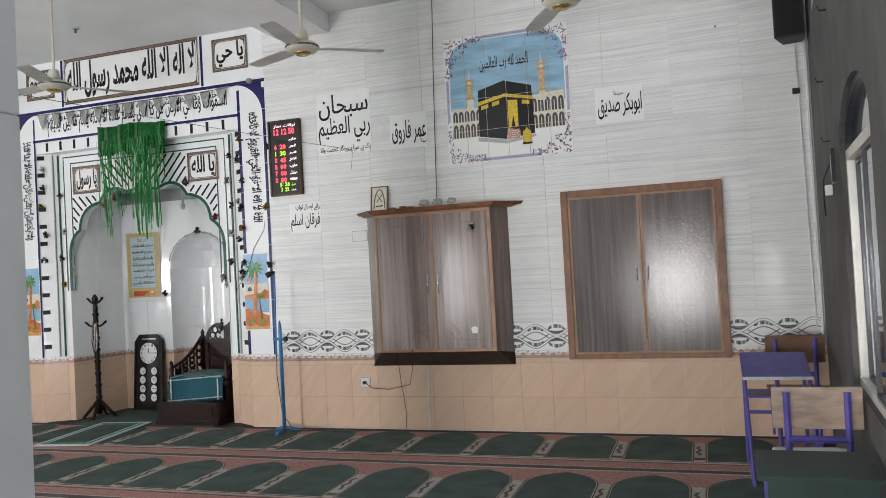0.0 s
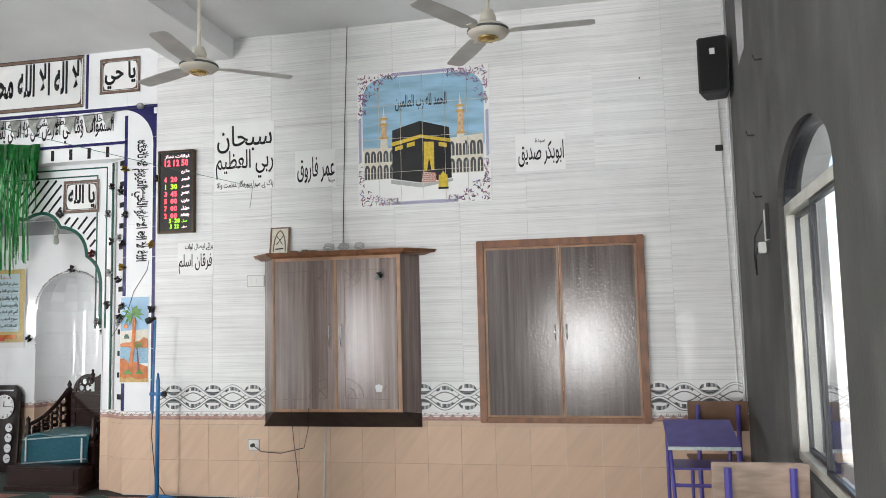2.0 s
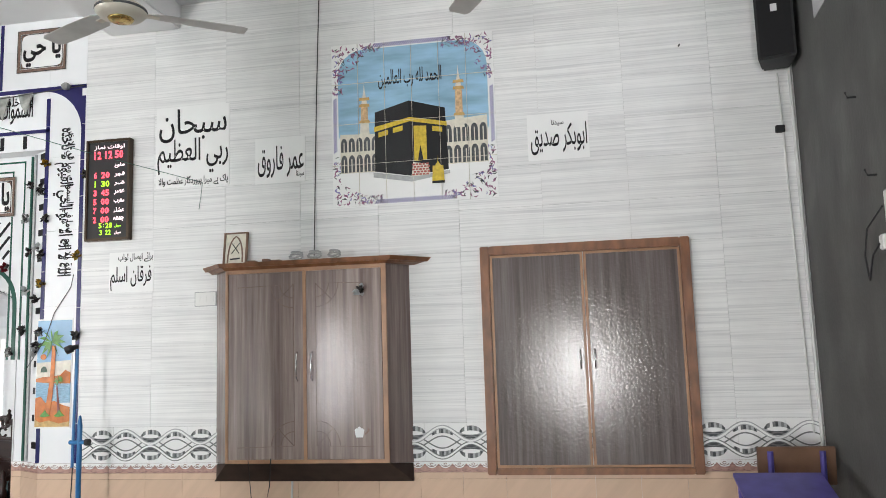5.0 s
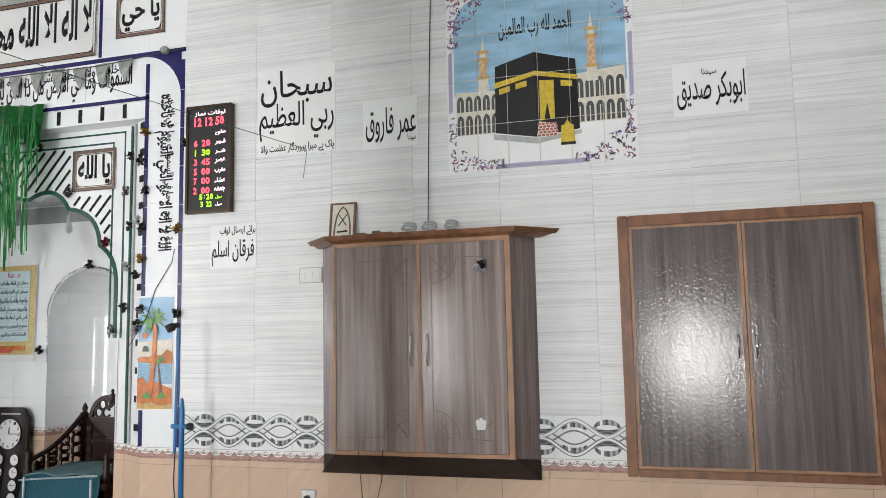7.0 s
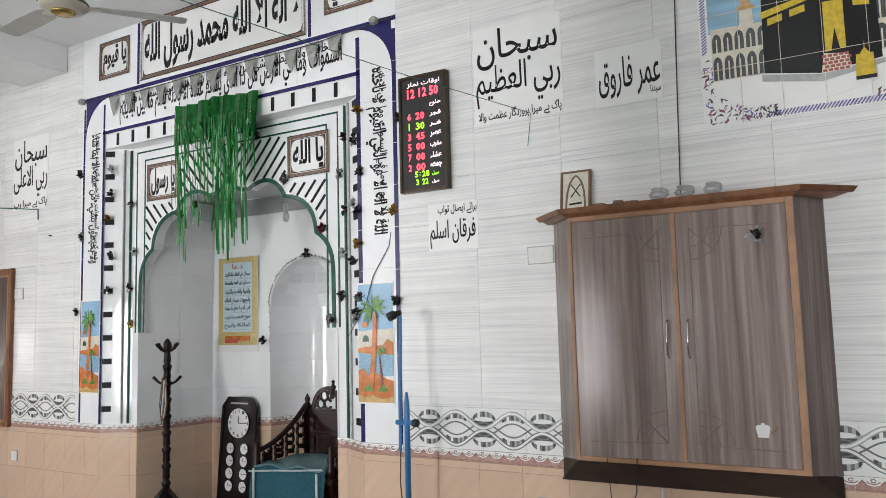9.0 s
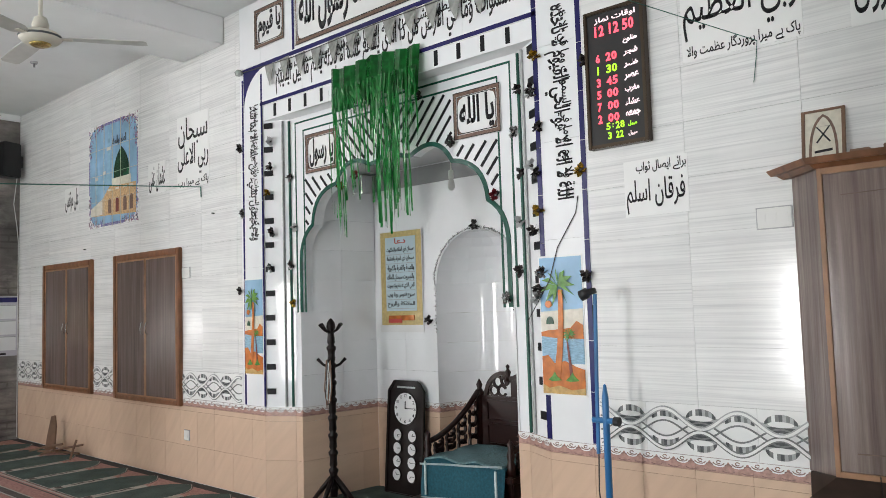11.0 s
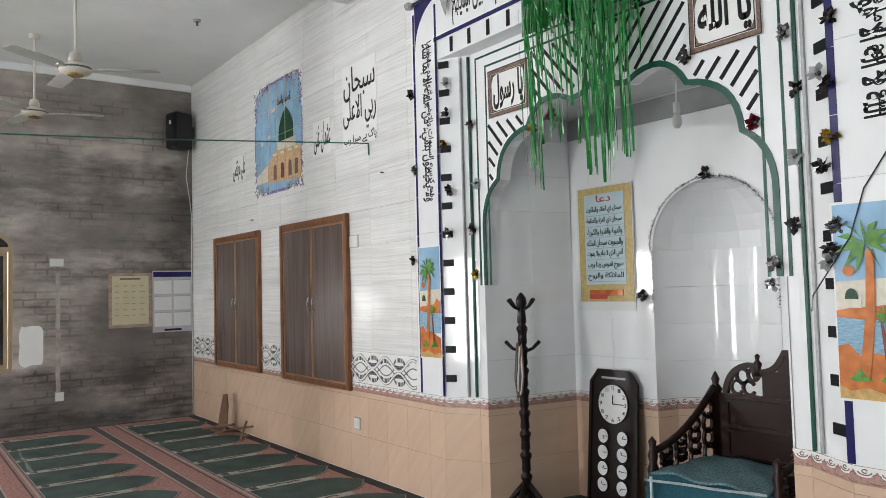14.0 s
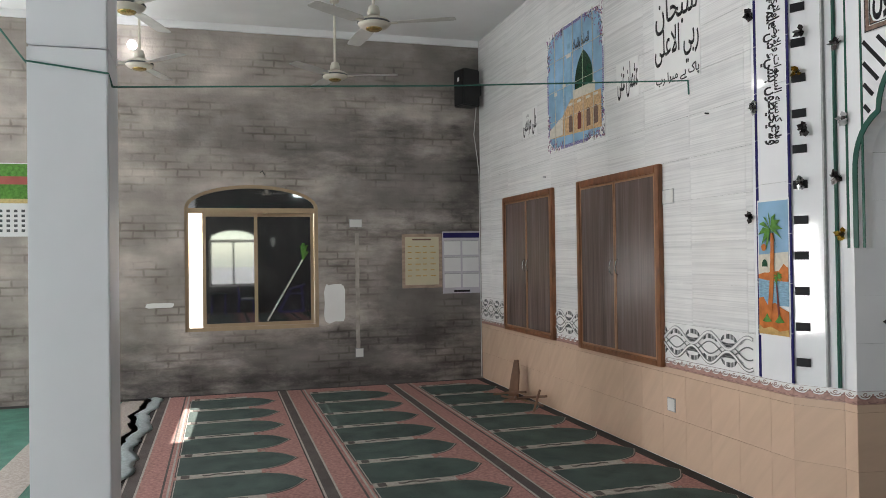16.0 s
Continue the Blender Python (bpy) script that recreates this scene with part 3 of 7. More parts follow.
g = setting("ground", box(-200, 200, -200, 200, -0.45, -0.35), OUTG, "sunlit bare ground outside", "ground")

for i, x in enumerate((-4.86, -9.27)):
    bm = box(x, x + 0.40, 3.89, 4.27, FZ - 0.008, 2.62, 0.006)
    box(x, x + 0.40, 3.89, 4.27, 2.626, ZC - 0.001 - (0.2 if i == 0 else 0.26), 0.006, bm=bm)
    setting("pillar", bm, PILLAR, "square white painted pillar", "pillar")


# ---- tiling along walls ----
tile_cache = {}


def tile_piece(w, h, material):
    key = (round(w, 3), round(h, 3), material.name)
    if key not in tile_cache:
        bm = box(0.0008, w - 0.0008, 0, 0.009, 0.0008, h - 0.0008)
        me = bpy.data.meshes.new("tile")
        bm.to_mesh(me)
        bm.free()
        me.materials.append(material)
        tile_cache[key] = me
    return tile_cache[key]


def minus(rects, hole):
    out = []
    a0, a1, c0, c1 = hole
    for u0, u1, z0, z1 in rects:
        if a0 >= u1 or a1 <= u0 or c0 >= z1 or c1 <= z0:
            out.append((u0, u1, z0, z1))
            continue
        if z0 < c0:
            out.append((u0, u1, z0, c0))
        if z1 > c1:
            out.append((u0, u1, c1, z1))
        m0, m1 = max(z0, c0), min(z1, c1)
        if u0 < a0:
            out.append((u0, a0, m0, m1))
        if u1 > a1:
            out.append((a1, u1, m0, m1))
    return [r for r in out if r[1] - r[0] > 0.01 and r[3] - r[2] > 0.01]


def tiled(p0, p1, z0, z1, tw, th, material, parent, holes=(), shift=0.0):
    """Tiles as pieces along the wall foot from p0 to p1, on the side that faces the room."""
    d = Vector(p1) - Vector(p0)
    length = d.length
    turn = math.atan2(d.y, d.x)
    z = z0
    while z < z1 - 0.01:
        zt = min(z + th, z1)
        u = -shift
        while u < length - 0.005:
            cells = [(max(u, 0), min(u + tw, length), z, zt)]
            for hole in holes:
                cells = minus(cells, hole)
            for a, b, c, e in cells:
                if b - a < 0.01:
                    continue
                ob = new("tile", tile_piece(b - a, e - c, material))
                ob.matrix_world = Matrix.Translation((p0[0] + math.cos(turn) * a, p0[1] + math.sin(turn) * a, c)) @ Matrix.Rotation(turn, 4, "Z")
                ob.parent = parent
            u += tw
        z = zt


IN_L, IN_R = (-8.085, 8.25), (-5.815, 8.25)
niche = arc(-6.76, 9.03, 0.46, 0.45, 180, 0, 8)
PATHL = [(XL, W), (-8.42, W), (-8.175, 8.25), IN_L, (-7.98, 9.03), *niche, (-5.92, 9.03), IN_R, (-5.725, 8.25), (-5.47, W), (XR, W)]

# the prayer niche's masonry: splayed frame, scalloped arch, reveals, back
mih = bmesh.new()


def face(bm, *pts):
    bm.faces.new([bm.verts.new(p) for p in pts])


for s, o, i in ((-1, -8.42, -8.175), (1, -5.47, -5.725)):
    face(mih, (o, W + 0.0092, FZ), (i, 8.2592, FZ), (i, 8.2592, 3.24), (o, W + 0.0092, 3.38))
face(mih, (-8.42, W + 0.0092, 3.38), (-8.42, W + 0.0092, 3.245), (-5.47, W + 0.0092, 3.245), (-5.47, W + 0.0092, 3.38))
face(mih, (-8.42, W + 0.0092, 3.245), (-8.175, 8.2592, 3.241), (-5.725, 8.2592, 3.241), (-5.47, W + 0.0092, 3.245))
bmesh.ops.recalc_face_normals(mih, faces=mih.faces[:])
FOOT = 1.54
RIGHT = [(1.115, FOOT)] + bez((1.115, 1.95), (1.12, 2.19), (0.95, 2.28), 7) + bez((0.95, 2.28), (0.93, 2.56), (0.635, 2.595), 8)[1:] + bez((0.635, 2.595), (0.5, 2.84), (0.225, 2.695), 8)[1:] + bez((0.225, 2.695), (0.06, 2.70), (0.0, 2.83), 5)[1:]
ARCH = [(CX - x, z) for x, z in RIGHT] + [(CX + x, z) for x, z in RIGHT[::-1][1:]]
outer = [(-8.175, FOOT), (-8.175, 3.24), (-5.725, 3.24), (-5.725, FOOT)]
mid = len(ARCH) // 2
apex = ARCH[mid]
prism([(-8.175, FOOT), (-8.175, 3.24), (apex[0], 3.24)] + ARCH[:mid + 1][::-1], 8.25, 8.36, mih)
prism([(apex[0], 3.24), (-5.725, 3.24), (-5.725, FOOT)] + ARCH[mid:][::-1], 8.25, 8.36, mih)
box(-8.3, -8.094, 8.2605, 9.3, FZ, 3.3, bm=mih)
box(-5.806, -5.6, 8.2605, 9.3, FZ, 3.3, bm=mih)
box(-8.094, -5.806, 8.36, 9.6, 2.80, 3.3, bm=mih)
innerarch = arc(-6.76, 1.75, 0.46, 0.44, 180, 0, 20)
prism([(-8.09, FZ), (-8.09, 2.80), (-6.76, 2.80)] + innerarch[:11][::-1] + [(-7.22, FZ)], 9.04, 9.16, mih)
prism([(-6.76, 2.80), (-5.81, 2.80), (-5.81, FZ), (-6.30, FZ)] + innerarch[10:][::-1], 9.04, 9.16, mih)
dome = [(0.46 * math.cos(radians(a)), 1.75 + 0.44 * math.sin(radians(a))) for a in range(0, 91, 15)]
rings = [[mih.verts.new((-6.76 + r * math.cos(radians(b)), 9.05 + r * 0.97 * math.sin(radians(b)), z)) for b in range(0, 181, 20)] for r, z in dome]
for p, q in zip(rings, rings[1:]):
    for i in range(len(p) - 1):
        mih.faces.new((p[i + 1], p[i], q[i], q[i + 1]))
mihrab = setting("prayer_niche", mih, PLAIN, "white tiled prayer niche with a scalloped arch", "niche")

# white wall tiles
HOLES_R = [(0, 0, 0, 0)]
tiled((XL, W), (-8.75, W), 1.0, ZC - 0.002, 0.61, 0.305, TILE, wall_n, shift=0.2)
tiled((-5.13, W), (XR, W), 1.0, ZC - 0.002, 0.61, 0.305, TILE, wall_n)
tiled((XL, W), (-8.75, W), 0.73, 1.0, 0.305, 0.27, WHITEP, wall_n)
tiled((-5.13, W), (XR, W), 0.73, 1.0, 0.305, 0.27, WHITEP, wall_n)
# frame of the prayer niche: plain white tiles
tiled((-8.75, W), (-8.42, W), 0.73, ZC - 0.002, 0.33, 0.61, PLAIN, wall_n)
tiled((-5.47, W), (-5.13, W), 0.73, ZC - 0.002, 0.34, 0.61, PLAIN, wall_n)
tiled((-8.42, W), (-5.47, W), 3.38, ZC - 0.002, 0.59, 0.36, PLAIN, wall_n)
tiled(IN_L, (-7.98, 9.03), 0.73, 2.79, 0.42, 0.27, PLAIN, mihrab)
tiled((-5.92, 9.03), IN_R, 0.73, 2.79, 0.42, 0.27, PLAIN, mihrab)
tiled((-7.98, 9.03), (-7.222, 9.03), 0.73, 1.75, 0.38, 0.27, PLAIN, mihrab)
tiled((-6.298, 9.03), (-5.92, 9.03), 0.73, 1.75, 0.38, 0.27, PLAIN, mihrab)
fine = arc(-6.76, 9.03, 0.46, 0.45, 180, 0, 24)
for k in range(4):
    za, zb = 0.7312 + k * 0.255, 0.7288 + (k + 1) * 0.255
    bm = bmesh.new()
    lo, hi = [[bm.verts.new((x, y, z)) for x, y in fine] for z in (za, zb)]
    for i in range(24):
        bm.faces.new((lo[i], lo[i + 1], hi[i + 1], hi[i]))
    link_mesh("tile", bm, PLAIN, mihrab, smooth=True)
# peach dado and its border strip run round everything
for p, q in zip(PATHL, PATHL[1:]):
    owner = wall_n if p[1] == W and q[1] == W else mihrab
    tiled(p, q, FZ, 0.61, 0.305, 0.3325, PEACH, owner)
    tiled(p, q, 0.61, 0.655, 0.305, 0.045, PEACH, owner)
    tiled(p, q, 0.655, 0.73, 0.305, 0.075, ROSE, owner)

# ---- windows ----


def leaf(u0, u1, z0, z1, d, w, material, pane, parent, name="sash"):
    bm = box(u0, u0 + w, d, d + 0.03, z0, z1)
    box(u1 - w, u1, d, d + 0.03, z0, z1, bm=bm)
    box(u0 + w, u1 - w, d, d + 0.03, z0, z0 + w, bm=bm)
    box(u0 + w, u1 - w, d, d + 0.03, z1 - w, z1, bm=bm)
    return bm, box(u0 + w, u1 - w, d + 0.012, d + 0.018, z0 + w, z1 - w)


def arched_window(name, m, u0, u1, z0, zs, zt, frame_mat, pane_mat, leaves, label, dark_top):
    top = thing(name, 0, 0, 0, label, "window", kind="structure")
    c, hw = (u0 + u1) / 2, (u1 - u0) / 2
    bm = box(u0, u0 + 0.045, 0.03, 0.11, z0, zs)
    box(u1 - 0.045, u1, 0.03, 0.11, z0, zs, bm=bm)
    box(u0 + 0.045, u1 - 0.045, 0.03, 0.11, z0, z0 + 0.045, bm=bm)
    box(u0 + 0.045, u1 - 0.045, 0.03, 0.11, zs - 0.06, zs, bm=bm)
    part("window_frame", on_wall(bm, m), frame_mat, top)
    o = arc(c, zs, hw, zt - zs, 180, 0, 20)
    i = arc(c, zs, hw - 0.04, zt - zs - 0.04, 0, 180, 20)
    bm = bmesh.new()
    for k in range(20):
        prism([o[k], o[k + 1], i[19 - k], i[20 - k]], 0.03, 0.1, bm)
    part("arch_frame", on_wall(bm, m), dark_top, top)
    pane = part("pane", on_wall(prism(i, 0.06, 0.066), m), pane_mat, top)
    pane.visible_shadow = pane_mat is DARKGLASS
    for a, b, d in leaves:
        bm, gl = leaf(a, b, z0 + 0.046, zs - 0.061, d, 0.04 if dark_top is ALU else 0.022, frame_mat, pane_mat, top)
        sash = part("sash", on_wall(bm, m), dark_top, top)
        pane = part("pane", on_wall(gl, m), pane_mat, sash)
        pane.visible_shadow = pane_mat is DARKGLASS
    return top


w1 = arched_window("window_1", ML, *ARCHW_L, ALU, DARKGLASS, [(4.62, 5.26, 0.04), (5.215, 5.94, 0.075)], "arched sliding window with dark film glass, slightly open", ALU)
w2 = arched_window("window_2", MR, *ARCHW_R, PALEALU, CLEAR, [(4.555, 5.24, 0.04), (5.19, 5.875, 0.075)], "arched sliding window with clear bright glass", DARKALU)

# ---- carpets ----
PITCH, X0 = 0.645, -4.66
ROW = 1.32


def niche_outline(grow):
    w = 0.262 + grow
    right = [(w, -grow), (w, 0.55)] + bez((w, 0.55), (w - 0.01, 0.74 + grow), (0.09, 0.83 + grow), 6)[1:] + [(0.0, 0.88 + grow * 1.4)]
    pts = right + [(-x, y) for x, y in right[::-1][1:]]
    return pts


def flat(pts, z0, z1, material, name):
    bm = bmesh.new()
    a = [bm.verts.new((x, y, z1)) for x, y in pts]
    b = [bm.verts.new((x, y, z0)) for x, y in pts]
    bm.faces.new(a)
    for i in range(len(pts)):
        j = (i + 1) % len(pts)
        bm.faces.new((a[i], b[i], b[j], a[j]))
    bmesh.ops.recalc_face_normals(bm, faces=bm.faces[:])
    me = bpy.data.meshes.new(name)
    bm.to_mesh(me)
    bm.free()
    me.materials.append(material)
    return me


M_NICHE = flat(niche_outline(0), 0, 0.006, CARPETG, "niche_field")
M_LINE = flat(niche_outline(0.007), 0, 0.0045, CARPETW, "niche_line")
M_EDGE = flat(niche_outline(0.016), 0, 0.003, CARPETD, "niche_edge")
M_BAR = flat([(-0.042, 0.0), (0.042, 0.0), (0.042, 0.66), (-0.042, 0.66)], 0, 0.0065, CARPETW, "divider_bar")
M_MARK = flat([(-0.02 + 0.012 * math.sin(k * 0.9), 0.18 + k * 0.02) for k in range(16)] + [(0.006 + 0.012 * math.sin(k * 0.9), 0.18 + k * 0.02) for k in range(15, -1, -1)], 0, 0.008, CARPETD, "divider_mark")
M_END = flat([(-0.04, 0.03), (0.04, 0.03), (0.04, 0.09), (-0.04, 0.09)], 0, 0.008, CARPETD, "divider_mark")
M_END2 = flat([(-0.05, 0.60), (0.05, 0.60), (0.03, 0.67), (-0.03, 0.67)], 0, 0.008, CARPETP, "divider_mark")


def carpet_row(s, x0, x1):
    far = min(s + ROW - 0.36, 7.99)
    t = thing("prayer_carpet", (x0 + x1) / 2, s, FZ, "rose and green prayer carpet strip with a row of arched niches", "carpet", "prayer carpet strips")
    inv = Matrix.Translation((-(x0 + x1) / 2, -s, 0))

    def add(me_or_bm, material=None, name="", m=None):
        ob = part(name, me_or_bm, material, t) if material else new(me_or_bm.name, me_or_bm)
        ob.parent = t
        ob.matrix_parent_inverse = inv
        if m is not None:
            ob.matrix_basis = m
        return ob
    add(box(x0, x1, s - 0.345, far, -0.008, 0.001), CARPETP, "pile_base")
    for a, b, mm, z in ((-0.35, -0.335, CARPETW, 0.003), (-0.335, -0.255, CARPETD, 0.0025), (-0.255, -0.24, CARPETW, 0.003), (-0.085, -0.07, CARPETD, 0.003), (-0.045, -0.03, CARPETW, 0.003)):
        add(box(x0, x1, s + a, s + b, 0, z), mm, "border_stripe")
    k = math.ceil((x0 - X0) / PITCH)
    while X0 + k * PITCH < x1 - 0.05:
        x = X0 + k * PITCH
        for me in (M_BAR, M_MARK, M_END, M_END2):
            add(me, m=Matrix.Translation((x, s, 0)))
        if x + PITCH / 2 + 0.3 < x1:
            for me in (M_NICHE, M_LINE, M_EDGE):
                add(me, m=Matrix.Translation((x + PITCH / 2, s, 0)))
        k += 1


for s in (7.14, 5.82, 4.50):
    carpet_row(s, XL + 0.12, XR - 0.13)
t = thing("green_carpet", -7, 1, FZ, "plain sage green carpet with paler bands", "carpet")
part("pile_base", box(-13.9 + 7, 0.1 + 7, -2.9, 3.1, -0.008, 0.0), SAGE, t)
for y in (-2.2, -1.1, 0.0, 1.1, 2.2, 2.75):
    part("band", box(-13.9 + 7, 0.1 + 7, y, y + 0.3, 0, 0.003), CARPETW, t)

t = thing("rumpled_mat", 0, 0, FZ, "rumpled pale underlay mat with a dark ragged edge", "mat")
rnd = random.Random(21)
for name, y0, y1, z, mm, ph in (("underlay", 4.02, 4.15, 0.012, PALECLOTH, 0.0), ("ragged_edge", 3.95, 4.06, 0.004, CARPETD, 0.0)):
    bm = bmesh.new()
    rows_ = []
    for k in range(70):
        x = XL + 0.15 + k * 0.075
        w = 0.035 * math.sin(k * 0.35) + 0.02 * math.sin(k * 0.9) + rnd.uniform(-0.01, 0.01)
        rows_.append([bm.verts.new((x, y0 + w + (y1 - y0) * f, z + (0.012 * abs(math.sin(k * 0.4 + ph + f * 2)) if 0 < f < 1 and z > 0.01 else 0.0))) for f in (0, 0.33, 0.66, 1.0)])
    for a, b in zip(rows_, rows_[1:]):
        for c in range(3):
            bm.faces.new((a[c], b[c], b[c + 1], a[c + 1]))
    bmesh.ops.solidify(bm, geom=bm.faces[:], thickness=0.004)
    part(name, bm, mm, t, "", True)

# ---- cupboards ----


def handle(x, z, y, parent, h=0.13):
    bm = tube([(x, y, z + h / 2), (x, y - 0.022, z + h / 2 - 0.015), (x, y - 0.03, z), (x, y - 0.022, z - h / 2 + 0.015), (x, y, z - h / 2)], 0.006, 8)
    part("handle", bm, CHROME, parent, "bright chrome bow handle", True)


def cupboard(x0, x1, z0, z1, label, lam=LAM):
    t = thing("wall_cupboard", (x0 + x1) / 2, W, z0, label, "cupboard", "built-in wall cupboards")
    t.location = (0, 0, 0)
    fw, y = 0.066, W - 0.04
    part("frame_stile", box(x0, x0 + fw, y, W, z0, z1, 0.006), FRAMEWOOD, t)
    part("frame_stile", box(x1 - fw, x1, y, W, z0, z1, 0.006), FRAMEWOOD, t)
    part("frame_rail", box(x0 + fw, x1 - fw, y + 0.002, W, z1 - fw, z1, 0.006), FRAMEWOOD, t)
    part("frame_rail", box(x0 + fw, x1 - fw, y + 0.002, W, z0, z0 + fw * 0.7, 0.006), FRAMEWOOD, t)
    c = (x0 + x1) / 2
    for a, b, hx in ((x0 + fw, c, c - 0.05), (c, x1 - fw, c + 0.05)):
        a, b = a + 0.003, b - 0.003
        d = part("door", box(a + 0.018, b - 0.018, y + 0.012, W, z0 + fw * 0.7 + 0.02, z1 - fw - 0.02), lam, t)
        part("lipping", box(a, a + 0.018, y + 0.008, W, z0 + fw * 0.7 + 0.003, z1 - fw - 0.003), LIP, d)
        part("lipping", box(b - 0.018, b, y + 0.008, W, z0 + fw * 0.7 + 0.003, z1 - fw - 0.003), LIP, d)
        part("lipping", box(a + 0.018, b - 0.018, y + 0.008, W, z1 - fw - 0.02, z1 - fw - 0.003), LIP, d)
        part("lipping", box(a + 0.018, b - 0.018, y + 0.008, W, z0 + fw * 0.7 + 0.003, z0 + fw * 0.7 + 0.02), LIP, d)
        handle(hx, (z0 + z1) / 2 - 0.02, y + 0.012, d)
    return t


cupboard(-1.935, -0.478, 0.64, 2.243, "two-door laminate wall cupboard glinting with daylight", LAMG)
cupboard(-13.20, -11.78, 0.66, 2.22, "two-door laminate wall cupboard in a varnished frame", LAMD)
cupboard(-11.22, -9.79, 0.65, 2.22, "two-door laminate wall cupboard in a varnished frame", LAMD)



def splayed(lo, hi):
    """A solid between two four-sided outlines, each given as (x, y, z) corners in the same turn."""
    bm = bmesh.new()
    a, b = [bm.verts.new(p) for p in lo], [bm.verts.new(p) for p in hi]
    bm.faces.new(a[::-1])
    bm.faces.new(b)
    for i in range(4):
        bm.faces.new((a[i], a[(i + 1) % 4], b[(i + 1) % 4], b[i]))
    bmesh.ops.recalc_face_normals(bm, faces=bm.faces[:])
    return bm


t = thing("hanging_cabinet", 0, 0, 0, "projecting two-door laminate cabinet with splayed sides and wooden cornice", "cabinet")
WB = W - 0.001
fx0, fx1, fz0, fz1, by = -3.80, -2.588, 0.755, 2.14, 7.885      # front face
wx0, wx1, wz0 = -3.977, -2.467, 0.60                            # outline against the wall
part("body", splayed([(fx0, by + 0.012, fz0), (fx1, by + 0.012, fz0), (wx1, WB, fz0 - 0.03), (wx0, WB, fz0 - 0.03)], [(fx0, by + 0.012, fz1), (fx1, by + 0.012, fz1), (wx1, WB, fz1), (wx0, WB, fz1)]), LAM, t)
part("skirt", splayed([(wx0, WB - 0.03, wz0), (wx1, WB - 0.03, wz0), (wx1, WB, wz0), (wx0, WB, wz0)], [(fx0, by + 0.012, fz0 - 0.002), (fx1, by + 0.012, fz0 - 0.002), (wx1 - 0.002, WB, fz0 - 0.032), (wx0 + 0.002, WB, fz0 - 0.032)]), SKIRT, t, "sloping skirt with underside shade in its colour")
corn = part("cornice", splayed([(fx0 - 0.035, by - 0.03, fz1 + 0.022), (fx1 + 0.035, by - 0.03, fz1 + 0.022), (-2.325, WB, fz1 + 0.022), (-4.075, WB, fz1 + 0.022)], [(fx0 - 0.045, by - 0.04, fz1 + 0.052), (fx1 + 0.045, by - 0.04, fz1 + 0.052), (-2.30, WB, fz1 + 0.052), (-4.10, WB, fz1 + 0.052)]), FRAMEWOOD, t)
part("bed_moulding", splayed([(fx0 - 0.005, by - 0.006, fz1), (fx1 + 0.005, by - 0.006, fz1), (wx1 + 0.04, WB, fz1), (wx0 - 0.04, WB, fz1)], [(fx0 - 0.025, by - 0.02, fz1 + 0.022), (fx1 + 0.025, by - 0.02, fz1 + 0.022), (-2.35, WB, fz1 + 0.022), (-4.05, WB, fz1 + 0.022)]), FRAMEWOOD, corn)
for q in ((fx0, fx0 + 0.022, fz0, fz1), (fx1 - 0.036, fx1, fz0, fz1), (fx0 + 0.022, fx1 - 0.036, fz1 - 0.028, fz1), (fx0 + 0.022, fx1 - 0.036, fz0, fz0 + 0.026)):
    part("lipping", box(q[0], q[1], by - 0.004, by + 0.013, q[2], q[3], 0.002), LIP, t)
cc = -3.195
for a, b, hx, sgn in ((fx0 + 0.025, cc - 0.012, cc - 0.055, 1), (cc + 0.014, fx1 - 0.039, cc + 0.055, -1)):
    d = part("door", box(a, b, by, by + 0.0125, fz0 + 0.029, fz1 - 0.031), LAM, t)
    x_in, x_out = (b - 0.07, a + 0.07) if sgn > 0 else (a + 0.07, b - 0.07)
    gy = by - 0.0015
    bm = ribbon([(x_out, fz1 - 0.13), (x_in, fz1 - 0.12), (x_in, fz0 + 0.12), (x_out, fz0 + 0.11)], 0.006, gy)
    for zc, dz in ((fz1 - 0.12, -1), (fz0 + 0.12, 1)):
        ribbon([(x_in - sgn * 0.17 * math.cos(q), zc + dz * 0.17 * math.sin(q)) for q in (i * math.pi / 16 for i in range(9))], 0.006, gy - 0.0005, bm)
        ribbon([(x_in - sgn * 0.1 * math.cos(q), zc + dz * 0.1 * math.sin(q)) for q in (i * math.pi / 16 for i in range(9))], 0.006, gy - 0.001, bm)
        ribbon([(x_in, zc), (x_in - sgn * 0.12, zc + dz * 0.12)], 0.006, gy - 0.0015, bm)
    part("routed_line", bm, ROUTED, d)
    handle(hx, 1.43, by, d, 0.2)
part("lipping", box(cc - 0.011, cc + 0.013, by - 0.004, by + 0.0125, fz0 + 0.027, fz1 - 0.029), LIP, t)

# ---- ceiling fans ----


def blade(r0=0.13, r1=0.68):
    bm = bmesh.new()
    rows = []
    for r, w, tw in ((r0, 0.05, 9), (r0 + 0.06, 0.12, 9), (0.4, 0.135, 7), (r1 - 0.03, 0.125, 5), (r1, 0.09, 5)):
        c, s = math.cos(radians(tw)), math.sin(radians(tw))
        rows.append([bm.verts.new((r, v * w / 2 * c, v * w / 2 * s + h)) for v, h in ((-1, 0.002), (1, 0.002), (1, -0.002), (-1, -0.002))])
    for p, q in zip(rows, rows[1:]):
        for k in range(4):
            bm.faces.new((p[k], q[k], q[(k + 1) % 4], p[(k + 1) % 4]))
    bm.faces.new(rows[0])
    bm.faces.new(rows[-1][::-1])
    bmesh.ops.recalc_face_normals(bm, faces=bm.faces[:])
    return bm


